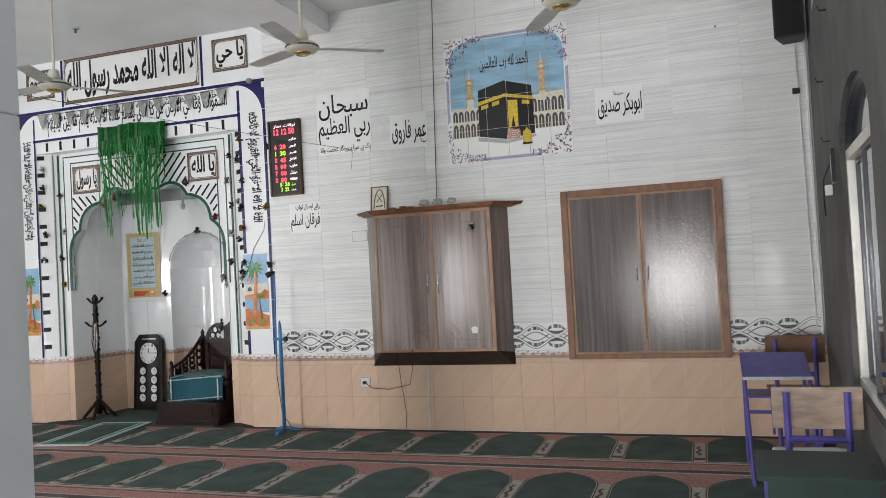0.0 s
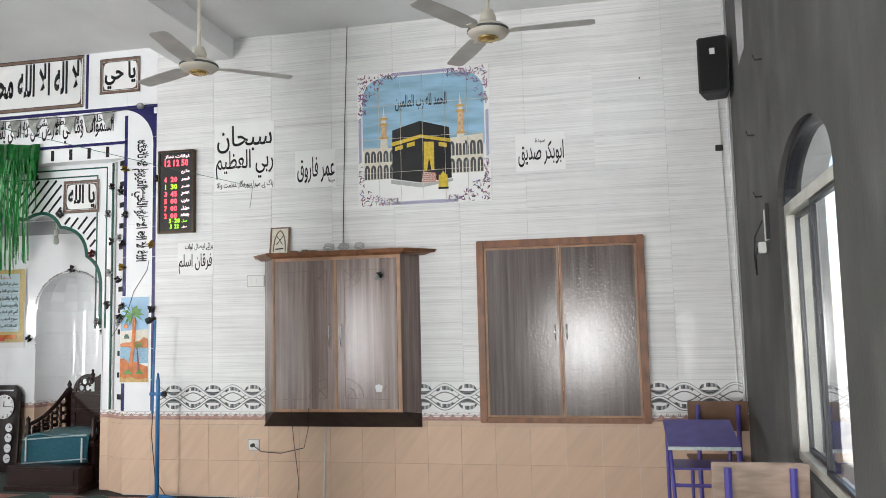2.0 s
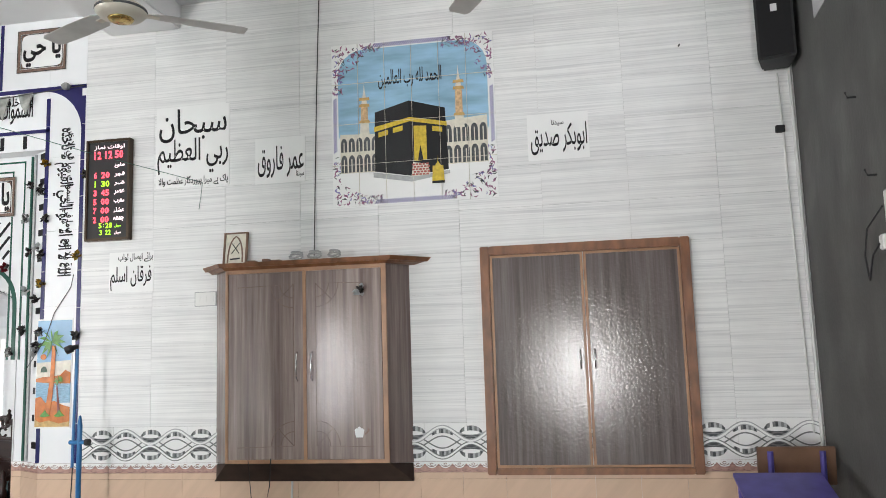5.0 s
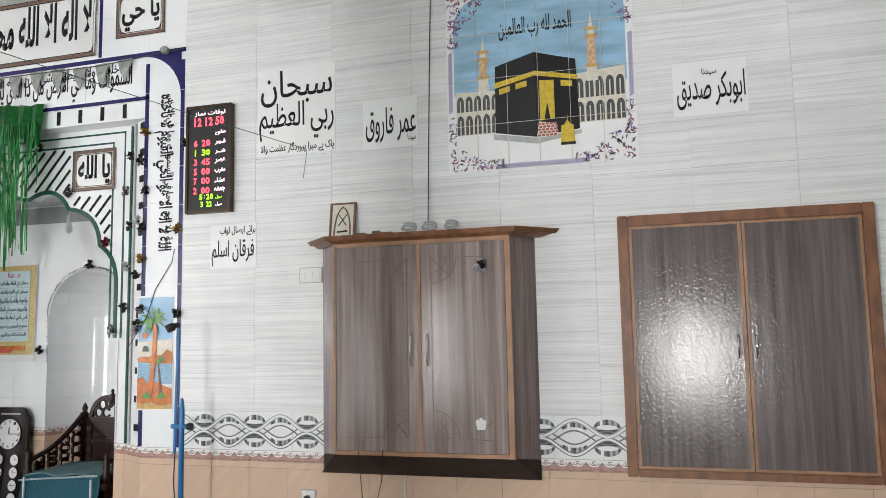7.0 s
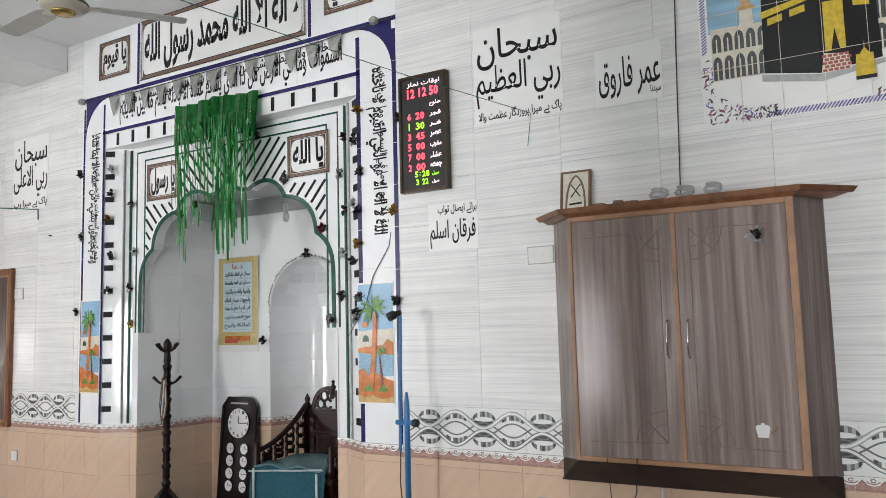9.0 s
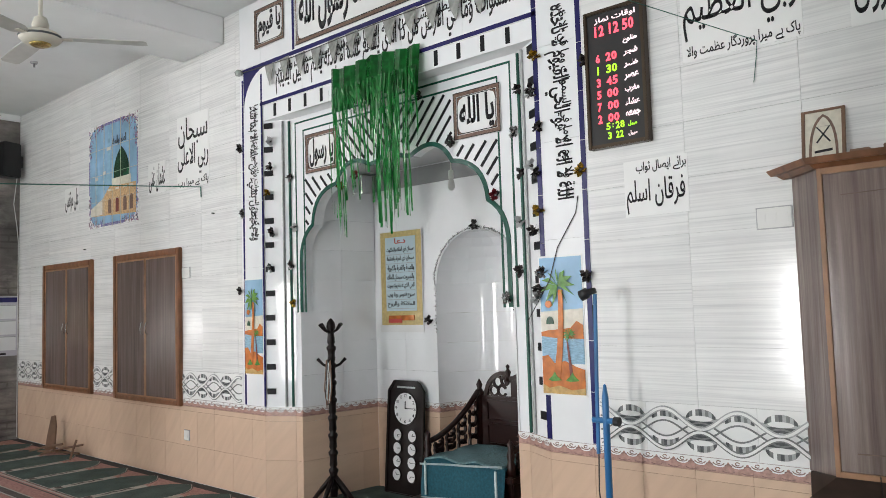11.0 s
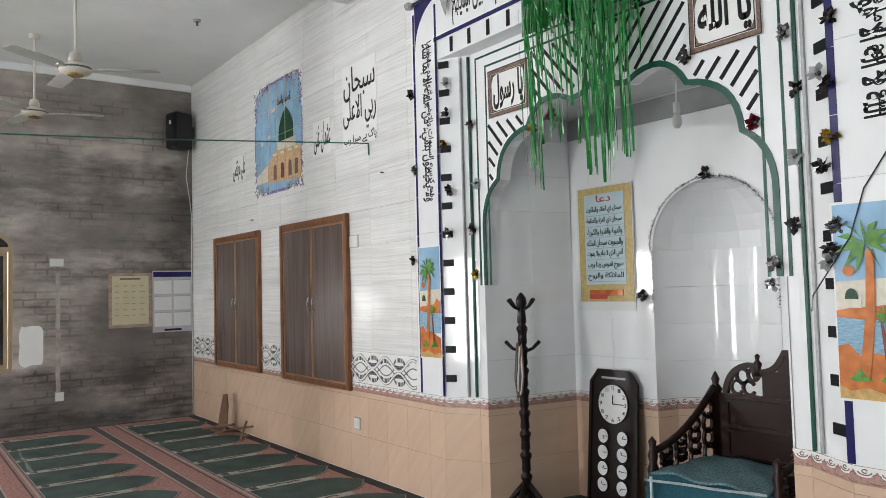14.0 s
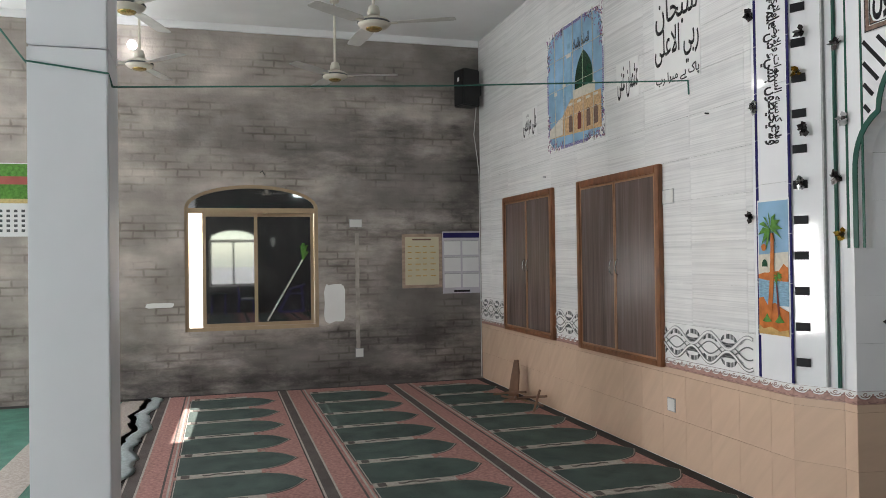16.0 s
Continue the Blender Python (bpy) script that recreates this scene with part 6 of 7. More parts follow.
for cx, cz, r in ((-0.25, 1.04, 0.04), (-0.17, 1.04, 0.04), (-0.21, 1.11, 0.042), (-0.14, 1.12, 0.035)):
    ribbon(arc(cx, cz - 0.1, r, r, 30, 330, 10), 0.016, 0.65, bm, thick=0.02)
part("carved_scroll", bm, MAHOGANY, t)
part("finial", lathe([(0.0, 1.12), (0.03, 1.12), (0.018, 1.16), (0.026, 1.19), (0.01, 1.21), (0.016, 1.235), (0.0, 1.25)], 10, m=Matrix.Translation((-0.11, 0.66, -0.1))), MAHOGANY, t, "", True)

t = thing("seat_cloth", -6.30, 8.28, FZ + 0.47, "folded teal cloth with pale border laid over the chair seat", "cloth")
bm = bmesh.new()
bmesh.ops.create_grid(bm, x_segments=24, y_segments=24, size=0.5)
for v in bm.verts:
    u, w = v.co.x, v.co.y + 0.5
    x = u * 0.74 - 0.02
    s = w * 0.98
    if s < 0.26:
        v.co = Vector((x, -0.035 - 0.012 * math.sin(u * 9) - 0.01 * math.sin(s * 20), -0.22 + s * 0.98 + 0.03 * math.sin(u * 2.1)))
    else:
        v.co = Vector((x, (s - 0.26) * 0.86 - 0.03, 0.055 + 0.012 * math.sin(u * 14 + s * 8) * math.cos(s * 11)))
bmesh.ops.solidify(bm, geom=bm.faces[:], thickness=0.02)
part("cloth", bm, TEAL, t, "", True)
bm = bmesh.new()
bmesh.ops.create_grid(bm, x_segments=24, y_segments=20, size=0.5)
for v in bm.verts:
    u, s = v.co.x, 0.27 + (v.co.y + 0.5) * 0.7
    v.co = Vector((u * 0.7 - 0.02, (s - 0.26) * 0.86 - 0.03, 0.062 + 0.012 * math.sin(u * 14 + s * 8) * math.cos(s * 11)))
bmesh.ops.solidify(bm, geom=bm.faces[:], thickness=0.01)
part("folded_layer", bm, CLOTHTOP, t, "paler speckled folded layer", True)
for z, h in ((-0.2, 0.012), (0.035, 0.014)):
    bm = bmesh.new()
    xs = [-0.38 + i * 0.73 / 16 for i in range(17)]
    lo = [bm.verts.new((x, -0.060 - 0.012 * math.sin((x + 0.02) / 0.74 * 9), z + 0.03 * math.sin((x + 0.02) / 0.74 * 2.1))) for x in xs]
    hi = [bm.verts.new((v.co.x, v.co.y, v.co.z + h)) for v in lo]
    for i in range(16):
        bm.faces.new((lo[i], lo[i + 1], hi[i + 1], hi[i]))
    bmesh.ops.solidify(bm, geom=bm.faces[:], thickness=-0.004)
    part("pale_stripe", bm, PALECLOTH, t)

for x in (-0.34, 0.30):
    part("pale_stripe", box(x, x + 0.014, -0.072, -0.058, -0.2, 0.04, 0.002), PALECLOTH, t)

t = thing("prayer_mat", -7.14, 7.56, FZ + 0.008, "small green prayer mat with pale patterned border", "mat")
t.rotation_euler = (0, 0, radians(8))
part("mat_base", box(-0.33, 0.33, -0.58, 0.58, -0.001, 0.008, 0.003), PALECLOTH, t)
part("mat_band", box(-0.285, 0.285, -0.52, 0.52, 0.008, 0.0095), SAGE, t)
part("mat_field", box(-0.2, 0.2, -0.44, 0.40, 0.0095, 0.0125), CARPETG, t)
for a, b, c, d in ((-0.245, -0.23, -0.48, 0.48), (0.23, 0.245, -0.48, 0.48)):
    part("mat_line", box(a, b, c, d, 0.0095, 0.0118), PALECLOTH, t)
tagged(link_mesh("niche_mat", box(-8.0, -5.95, 8.05, 9.0, FZ - 0.008, FZ + 0.004), CARPETG), "dark green mat covering the niche floor", "carpet")

t = thing("bulb_holder", -6.73, 8.71, 2.64, "white hanging bulb holder with unlit bulb", "lamp")
part("socket", lathe([(0, 0.16), (0.03, 0.16), (0.03, 0.14), (0.006, 0.13), (0.006, 0.0), (0.022, -0.01), (0.022, -0.07), (0, -0.07)], 12), WHITEPLASTIC, t)
part("bulb", lathe([(0, -0.07), (0.015, -0.07), (0.028, -0.11), (0.03, -0.14), (0.018, -0.165), (0, -0.17)], 14), WHITEPLASTIC, t, "", True)

# ---- on the front wall ----
t = thing("prayer_time_clock", 0, 0, 0, "tall black digital clock with glowing red and green rows", "clock")
cx0, cx1, cz0, cz1, cy = -5.085, -4.70, 2.45, 3.27, W - 0.05
part("case", box(cx0 + 0.02, cx1 - 0.02, cy + 0.006, W, cz0 + 0.02, cz1 - 0.02), BLACKPLASTIC, t)
for q in ((cx0, cx0 + 0.022, cz0, cz1), (cx1 - 0.022, cx1, cz0, cz1), (cx0 + 0.022, cx1 - 0.022, cz0, cz0 + 0.022), (cx0 + 0.022, cx1 - 0.022, cz1 - 0.022, cz1)):
    part("bezel", box(q[0], q[1], cy - 0.004, W, q[2], q[3], 0.003), mat("bronze_bezel", (0.06, 0.04, 0.025), 0.3, metal=0.6) if "bronze_bezel" not in bpy.data.materials else bpy.data.materials["bronze_bezel"], t)
ly = cy + 0.002


def digits(text, x0, x1, z0, z1, material):
    w = (x1 - x0) / len(text)
    for k, ch in enumerate(text):
        if ch == ":":
            for f in (0.25, 0.65):
                part("colon_dot", box(x0 + (k + 0.4) * w, x0 + (k + 0.6) * w, ly, ly + 0.002, z0 + (z1 - z0) * f, z0 + (z1 - z0) * f + 0.006), material, t)
        elif ch != " ":
            a, b = (0.3, 0.6) if ch == "1" else (0.06, 0.94)
            part("digit", letters(ch, x0 + (k + a) * w, x0 + (k + b) * w, z0, z1, ly, 0.03, False), material, t)


part("title_line", letters("اوقات نماز", cx0 + 0.07, cx1 - 0.05, cz1 - 0.085, cz1 - 0.045, ly, 0.02), LEDPINK, t)
for text, a in (("12", 0.06), ("12", 0.155), ("50", 0.25)):
    digits(text, cx0 + a, cx0 + a + 0.075, cz1 - 0.16, cz1 - 0.095, LEDRED)
rows = (("6", "20"), ("1", "30"), ("3", "45"), ("5", "00"), ("7", "00"), ("2", "00"))
for k, (h, mi) in enumerate(rows):
    z = cz1 - 0.315 - k * 0.072
    mm = LEDGREEN if k == 1 else LEDRED
    digits(h, cx0 + 0.07, cx0 + 0.1, z, z + 0.05, mm)
    digits(mi, cx0 + 0.135, cx0 + 0.21, z, z + 0.05, mm)
for k, text in enumerate(("طلوع", "فجر", "ظہر", "عصر", "مغرب", "عشاء", "جمعہ")):
    z = cz1 - 0.243 - k * 0.072
    part("row_name", letters(text, cx0 + 0.25, cx1 - 0.045, z + 0.004, z + 0.046, ly, 0.035), LEDPINK, t)
for text, a, b, z in (("5:28", 0.12, 0.24, 0.10), ("3 22", 0.13, 0.23, 0.045)):
    digits(text, cx0 + a, cx0 + b, cz0 + z, cz0 + z + 0.042, LEDGREEN)
    part("row_name", letters("مبیل", cx0 + 0.26, cx1 - 0.07, cz0 + z, cz0 + z + 0.03, ly, 0.02), LEDPINK if z < 0.06 else LEDGREEN, t)


def switch_plate(x, z, w, h, label, rockers=1, m=None):
    t = thing("switch_plate", 0, 0, 0, label, "switch", "switch plates")

    def place(b):
        return on_wall(b, m) if m is not None else turned(b, Matrix.Translation((0, W, 0)))
    part("plate", place(box(x - w / 2, x + w / 2, -0.012, 0, z - h / 2, z + h / 2, 0.003)), WHITEPLASTIC, t)
    # grey rim added in place of the shadow line round the plate
    part("backing", place(box(x - w / 2 - 0.006, x + w / 2 + 0.006, -0.008, 0, z - h / 2 - 0.006, z + h / 2 + 0.006)), SILVER, t)
    for k in range(rockers):
        c = x - w / 2 + w * (k + 0.5) / rockers
        part("rocker", place(box(c - w / rockers * 0.28, c + w / rockers * 0.28, -0.016, -0.0121, z - h * 0.25, z + h * 0.25, 0.0015)), WHITEPLASTIC, t)
    return t


switch_plate(-4.07, 1.957, 0.165, 0.10, "white switch plate with a row of switches", 3)
switch_plate(-4.09, 0.425, 0.10, 0.09, "white socket plate with a plug in it", 1)
switch_plate(-9.715, 1.96, 0.14, 0.10, "white switch plate beside the cupboard", 2)
switch_plate(-9.717, 0.376, 0.09, 0.09, "white socket plate low on the tiles", 1)
switch_plate(6.455, 1.965, 0.15, 0.09, "white switch plate on bare cement", 2, ML)
switch_plate(6.485, 0.345, 0.09, 0.10, "white socket plate on bare cement", 1, ML)


def cable(name, pts, r, material, label):
    return tagged(link_mesh(name, tube(pts, r), material), label, "cable")


cable("cable", [(-3.13, W - 0.005, ZC), (-3.16, W - 0.008, 3.5), (-3.18, W - 0.005, 2.8), (-3.19, W - 0.02, 2.2)], 0.004, WIRE, "thin dark cable hanging down the tiles")
cable("cable", [(-3.62, 7.872, 0.78), (-3.62, 7.93, 0.5), (-3.63, 8.07, 0.1), (-3.64, 8.06, FZ + 0.01)], 0.003, WIRE, "thin dark cable hanging below the cabinet")
cable("cable", [(-3.45, 7.872, 0.79), (-3.47, 7.9, 0.6), (-3.55, 8.0, 0.42), (-3.8, 8.05, 0.36), (-4.0, 8.07, 0.37), (-4.08, 8.08, 0.42)], 0.004, WIRE, "black flex looping to the socket")
cable("cable", [(-4.09, 8.09, 0.38), (-4.02, 8.08, 0.2), (-4.05, 8.06, FZ + 0.02)], 0.0025, WHITEWIRE, "thin pale cable down the dado")
cable("cable", [(-3.38, W - 0.004, 0.61), (-3.39, W - 0.004, 0.3), (-3.40, W - 0.004, FZ)], 0.009, WHITEWIRE, "white conduit down the dado")
cable("plug", [(-4.09, 8.10, 0.425), (-4.09, 8.06, 0.425)], 0.018, BLACKPLASTIC, "black plug in the low socket")
cable("cord", [(-4.65, 4.272, 2.80), (-4.5, 5.5, 2.82), (-4.3, 7.0, 2.85), (-4.10, W - 0.01, 2.87)], 0.002, CORD, "green cord stretched from pillar to wall")
cable("cord", [(-4.10, W - 0.012, 2.87), (-4.11, W - 0.01, 2.78), (-4.13, W - 0.006, 2.66)], 0.002, CORD, "loose green cord end on the wall")
cable("cord", [(-9.0, 4.28, 2.455), (-9.2, 6.2, 2.60), (-9.42, W - 0.01, 2.78)], 0.005, CORD, "green cord stretched from pillar to wall")
cable("cord", [(-9.42, W - 0.012, 2.78), (-9.42, W - 0.008, 2.68)], 0.006, CORD, "loose green cord end on the wall")
cable("cord", [(-9.28, 3.885, 2.53), (-8.864, 3.884, 2.54), (-8.864, 4.276, 2.495), (-9.0, 4.276, 2.455)], 0.005, CORD, "green cord tied round the pillar")
cable("cord", [(-8.862, 3.883, 2.54), (-8.8, 3.6, 2.94), (-8.6, 2.9, 3.7), (-8.5, 2.6, ZC - 0.01)], 0.005, CORD, "green cord running back from the pillar")
cable("cable", [(0.19, W - 0.02, 3.35), (0.2, W - 0.01, 2.9), (0.21, W - 0.008, 2.0), (0.225, W - 0.006, 0.9)], 0.006, WHITEWIRE, "grey cable down the room's corner")
cable("conduit", [(0.272, W - 0.012, ZC), (0.272, W - 0.012, 0.72)], 0.012, WHITEWIRE, "pale plaster edge down the corner")
cable("cable", [(-13.9, 8.0, 3.45), (-13.95, 7.98, 3.1), (-14.03, 8.05, 2.8), (-14.06, 8.08, 2.6), (-14.06, 8.08, FZ + 0.02)], 0.006, WHITEWIRE, "pale cable hanging from the loudspeaker")
cable("cable", [(-5.2, W - 0.006, 2.2), (-5.22, W - 0.006, 2.1), (-5.36, W - 0.006, 1.9), (-5.42, W - 0.018, 1.7), (-5.6, 8.1, 1.45), (-5.62, 8.12, 1.38)], 0.003, WIRE, "thin wire draped over the niche frame")
for hx, hz in ((-0.45, 3.62), (-12.0, 2.35), (-9.2, 2.5)):
    tagged(link_mesh("nail", tube([(hx, W, hz), (hx, W - 0.03, hz)], 0.006), WIRE), "dark nail in a wall tile", "nail")
tagged(link_mesh("clip", box(0.15, 0.21, W - 0.03, W, 2.93, 2.98, 0.003), BLACKPLASTIC), "small black box on the corner cable", "box")

# things on the hanging cabinet
t = thing("framed_picture", -3.81, 8.06, 2.192, "small framed geometric print leaning on the wall", "picture")
lean = pose(0, 0, 0, -8)
part("frame", turned(ribbon([(-0.09, 0.01), (0.09, 0.01), (0.09, 0.26), (-0.09, 0.26)], 0.018, -0.012, closed=True, thick=0.014), lean), BROWNPLY, t)
part("print", turned(box(-0.085, 0.085, -0.004, 0.0, 0.012, 0.258), lean), CREAMP, t)
part("printed_arch", turned(ribbon(bez((-0.06, 0.03), (-0.06, 0.2), (0.0, 0.235), 6) + bez((0.0, 0.235), (0.06, 0.2), (0.06, 0.03), 6)[1:], 0.012, -0.007), lean), BROWNP, t)
part("printed_star", turned(ribbon([(-0.03, 0.1), (0.03, 0.18), (-0.03, 0.18), (0.03, 0.1)], 0.008, -0.007), lean), INK, t)
part("printed_line", turned(ribbon([(-0.04, 0.055), (0.04, 0.06)], 0.012, -0.007), lean), INK, t)
for cx, r in ((-3.27, 0.05), (-3.13, 0.05), (-2.98, 0.045)):
    tagged(link_mesh("coiled_flex", tube([(cx + r * math.cos(a * 0.6), 7.93 + 0.3 * r * math.sin(a * 0.9), 2.192 + 0.028 + 0.02 * math.sin(a * 0.6) + 0.001 * a) for a in range(26)], 0.006), SILVER), "coil of grey flex on the cabinet top", "cable")
for cx, w, h in ((-3.62, 0.08, 0.018), (-3.5, 0.05, 0.025), (-3.42, 0.07, 0.015)):
    tagged(link_mesh("small_box", box(cx - w / 2, cx + w / 2, 7.9, 7.96, 2.193, 2.193 + h, 0.003), BROWNPLY), "small dark oddment lying on the cabinet", "box")
foil_flower(-2.775, 7.877, 1.965, SILVER, 0.062, 77)
foil_flower(-2.775, 7.868, 1.96, FOILDARK, 0.035, 78)
t = thing("cup_sticker", 0, 0, 0, "small white cup-shaped sticker on the cabinet door", "sticker")
part("cup", prism([(-2.825, 0.93), (-2.775, 0.93), (-2.765, 0.98), (-2.775, 0.992), (-2.825, 0.992), (-2.835, 0.98)], 7.8825, 7.885), PAPER, t)
part("lid_knob", prism(arc(-2.80, 0.996, 0.01, 0.008, 0, 330, 8), 7.8825, 7.885), PAPER, t)
part("handle_print", ribbon([(-2.76, 0.95), (-2.73, 0.98), (-2.74, 0.99)], 0.012, 7.8825), BROWNP, t)

# ---- microphone stand ----
t = thing("microphone_stand", -4.91, 7.82, FZ, "blue painted microphone stand with a side rod and microphone", "stand")
part("tube", lathe([(0, 0.05), (0.02, 0.05), (0.018, 1.1), (0.008, 1.17), (0, 1.175)], 12), BLUEPAINT, t, "", True)
for k in range(3):
    a = radians(30 + 120 * k)
    part("foot", tube([(0, 0, 0.06), (0.08 * math.cos(a), 0.08 * math.sin(a), 0.045), (0.17 * math.cos(a), 0.17 * math.sin(a), 0.012)], 0.016, 8), BLUEPAINT, t, "", True)
part("clamp", tube([(-0.08, 0.0, 0.98), (0.05, 0.0, 0.98)], 0.016, 8), BLUEPAINT, t)
part("knob", lathe([(0, 0), (0.025, 0), (0.025, 0.03), (0, 0.03)], 10, m=Matrix.Translation((0.05, 0, 0.98)) @ Matrix.Rotation(radians(90), 4, "Y")), BLACKPLASTIC, t)
part("side_rod", tube([(-0.055, 0.0, 0.8), (-0.05, 0.0, 1.1), (-0.035, 0.0, 1.66)], 0.011, 8), BLUEPAINT, t)
mic = part("microphone", tube([(-0.03, 0.0, 1.68), (-0.07, -0.01, 1.67), (-0.075, -0.01, 1.668), (-0.115, -0.02, 1.65)], [0.016, 0.02, 0.03, 0.03], 10), BLACKPLASTIC, t, "black microphone head", True)
part("cable", tube([(-0.06, 0.012, 1.6), (-0.05, 0.015, 1.1), (-0.07, 0.015, 0.6), (-0.03, 0.02, 0.2), (0.05, 0.1, 0.01)], 0.004), WIRE, t)
cable("floor_cable", [(-4.84, 7.85, FZ + 0.012), (-4.6, 7.92, FZ + 0.012), (-4.3, 7.88, FZ + 0.012), (-4.0, 7.95, FZ + 0.012)], 0.006, WIRE, "black cable lying along the carpet edge")

# ---- loudspeakers ----


def loudspeaker(x, y, z, turn, label):
    t = thing("loudspeaker", x, y, z, label, "loudspeaker", "wall loudspeakers")
    bm = bmesh.new()
    w, d, h = 0.12, 0.13, 0.235
    pts = [(-w, -d), (w, -d), (w * 0.75, d), (-w * 0.75, d)]
    a, b = [bm.verts.new((p, q, -h)) for p, q in pts], [bm.verts.new((p, q, h)) for p, q in pts]
    bm.faces.new(a[::-1])
    bm.faces.new(b)
    for i in range(4):
        bm.faces.new((a[i], a[(i + 1) % 4], b[(i + 1) % 4], b[i]))
    bmesh.ops.bevel(bm, geom=bm.edges[:], offset=0.012, segments=2, affect="EDGES")
    part("cabinet_body", bm, BLACKPLASTIC, t)
    part("grille", box(-0.103, 0.103, -d - 0.008, -d - 0.0005, -0.218, 0.218, 0.003), mat("grille_cloth", (0.008, 0.008, 0.009), 0.9) if "grille_cloth" not in bpy.data.materials else bpy.data.materials["grille_cloth"], t)
    part("badge", box(-0.02, 0.02, -d - 0.012, -d - 0.0082, 0.08, 0.13), PAPER, t, "small pale badge")
    part("bracket", box(-0.03, 0.03, d, d + 0.06, -0.08, 0.08), DARKALU, t)
    t.rotation_euler = (0, 0, radians(turn))
    return t


loudspeaker(0.145, 7.9, 3.59, -12, "black cloth-fronted loudspeaker fixed in the wall corner")
loudspeaker(XL + 0.2, 7.89, 3.68, 15, "black cloth-fronted loudspeaker fixed in the wall corner")

# ---- on the cement walls ----


def wall_sheet(name, u0, u1, z0, z1, material, label, category):
    t = thing(name, 0, 0, 0, label, category)
    part("sheet", on_wall(box(u0, u1, -0.006, 0, z0, z1), ML), material, t)
    return t


def add(t, name, u0, u1, z0, z1, d, material):
    part(name, on_wall(box(u0, u1, -d - 0.0018, -d, z0, z1), ML), material, t)


t = wall_sheet("notice_board", 7.045, 7.572, 1.135, 1.83, RAWPLY, "cream framed notice with faint lines of writing", "notice")
add(t, "field", 7.085, 7.532, 1.175, 1.79, 0.0062, PAPERY)
add(t, "heading_bar", 7.18, 7.43, 1.745, 1.765, 0.0082, BROWNP)
for r in range(6):
    for c in range(4):
        add(t, "writing_bar", 7.12 + c * 0.1, 7.12 + c * 0.1 + 0.05 + 0.02 * ((r * c) % 2), 1.66 - r * 0.075, 1.672 - r * 0.075, 0.0082, OCHRE)
t = wall_sheet("printed_calendar", 7.582, 8.095, 1.055, 1.857, PAPERL, "lilac printed calendar sheet with a dark heading", "calendar")
add(t, "heading_bar", 7.592, 8.085, 1.775, 1.842, 0.0062, NAVY)
add(t, "footer_bar", 7.73, 7.95, 1.07, 1.097, 0.0062, INK)
for c in (7.605, 7.852):
    for r in range(3):
        add(t, "month_block", c, c + 0.22, 1.13 + r * 0.212, 1.13 + r * 0.212 + 0.19, 0.0062, PAPER)
        add(t, "month_heading", c, c + 0.22, 1.305 + r * 0.212, 1.318 + r * 0.212, 0.0084, SILVER)
t = wall_sheet("wall_calendar", 2.35, 2.93, 1.82, 2.64, PAPER, "wall calendar with a green landscape and date grid", "calendar")
add(t, "landscape", 2.36, 2.92, 2.24, 2.63, 0.0062, LEAF)
add(t, "landscape_band", 2.36, 2.92, 2.40, 2.49, 0.0082, BRICKP)
add(t, "landscape_band", 2.36, 2.92, 2.19, 2.24, 0.0062, YELLOW)
for r in range(5):
    for c in range(7):
        add(t, "date_mark", 2.4 + c * 0.075, 2.435 + c * 0.075, 1.87 + r * 0.055, 1.90 + r * 0.055, 0.0062, DARKGREY)
chase = [(6.47 + 0.004 * math.sin(k * 1.7), 0.40 + k * 0.08) for k in range(19)]
tagged(link_mesh("chase_patch", on_wall(ribbon(chase, 0.05, -0.0015, thick=0.0012), ML), DAMPP), "pale plastered cable chase between the plates", "patch", kind="structure")
rnd = random.Random(3)
for nm, u0, u1, z0, z1 in (("plaster_patch", 6.05, 6.32, 0.725, 1.22), ("plaster_patch", 3.98, 4.3, 0.975, 1.035)):
    c, d = (u0 + u1) / 2, (z0 + z1) / 2
    pts = [(c + (u1 - u0) / 2 * math.copysign(abs(math.cos(a)) ** 0.4, math.cos(a)) * rnd.uniform(0.88, 1.05), d + (z1 - z0) / 2 * math.copysign(abs(math.sin(a)) ** 0.4, math.sin(a)) * rnd.uniform(0.9, 1.04)) for a in (i * math.pi / 12 for i in range(24))]
    tagged(link_mesh(nm, on_wall(prism(pts, -0.004, 0), ML), WHITEP), "white filler patch smeared on bare cement", "patch", kind="structure")
t = thing("broom", 0, 0, 0, "pale-handled broom with a green head leaning in the window", "broom")
part("stick", on_wall(tube([(5.37, 0.025, 0.78), (5.80, 0.028, 1.52)], 0.009, 8), ML), mat("pale_stick", (0.5, 0.5, 0.46), 0.5), t)
bm = bmesh.new()
for k in range(26):
    a = rnd.uniform(-0.6, 0.6)
    r = rnd.uniform(0.12, 0.22)
    tube([(5.80, 0.028, 1.52), (5.80 + r * 0.5 * math.sin(0.35 + a), 0.028 + rnd.uniform(-0.02, 0.012), 1.52 + r * math.cos(0.35 + a))], [0.014, 0.012], 4, bm)
part("head", on_wall(bm, ML), LEAF, t, "green bristle head")
for u, z in ((5.3, 2.58),):
    tagged(link_mesh("nail", on_wall(tube([(u, 0, z), (u + 0.02, -0.03, z + 0.02), (u + 0.05, -0.035, z - 0.03)], 0.006), ML), WIRE), "bent dark nail in the cement", "nail")
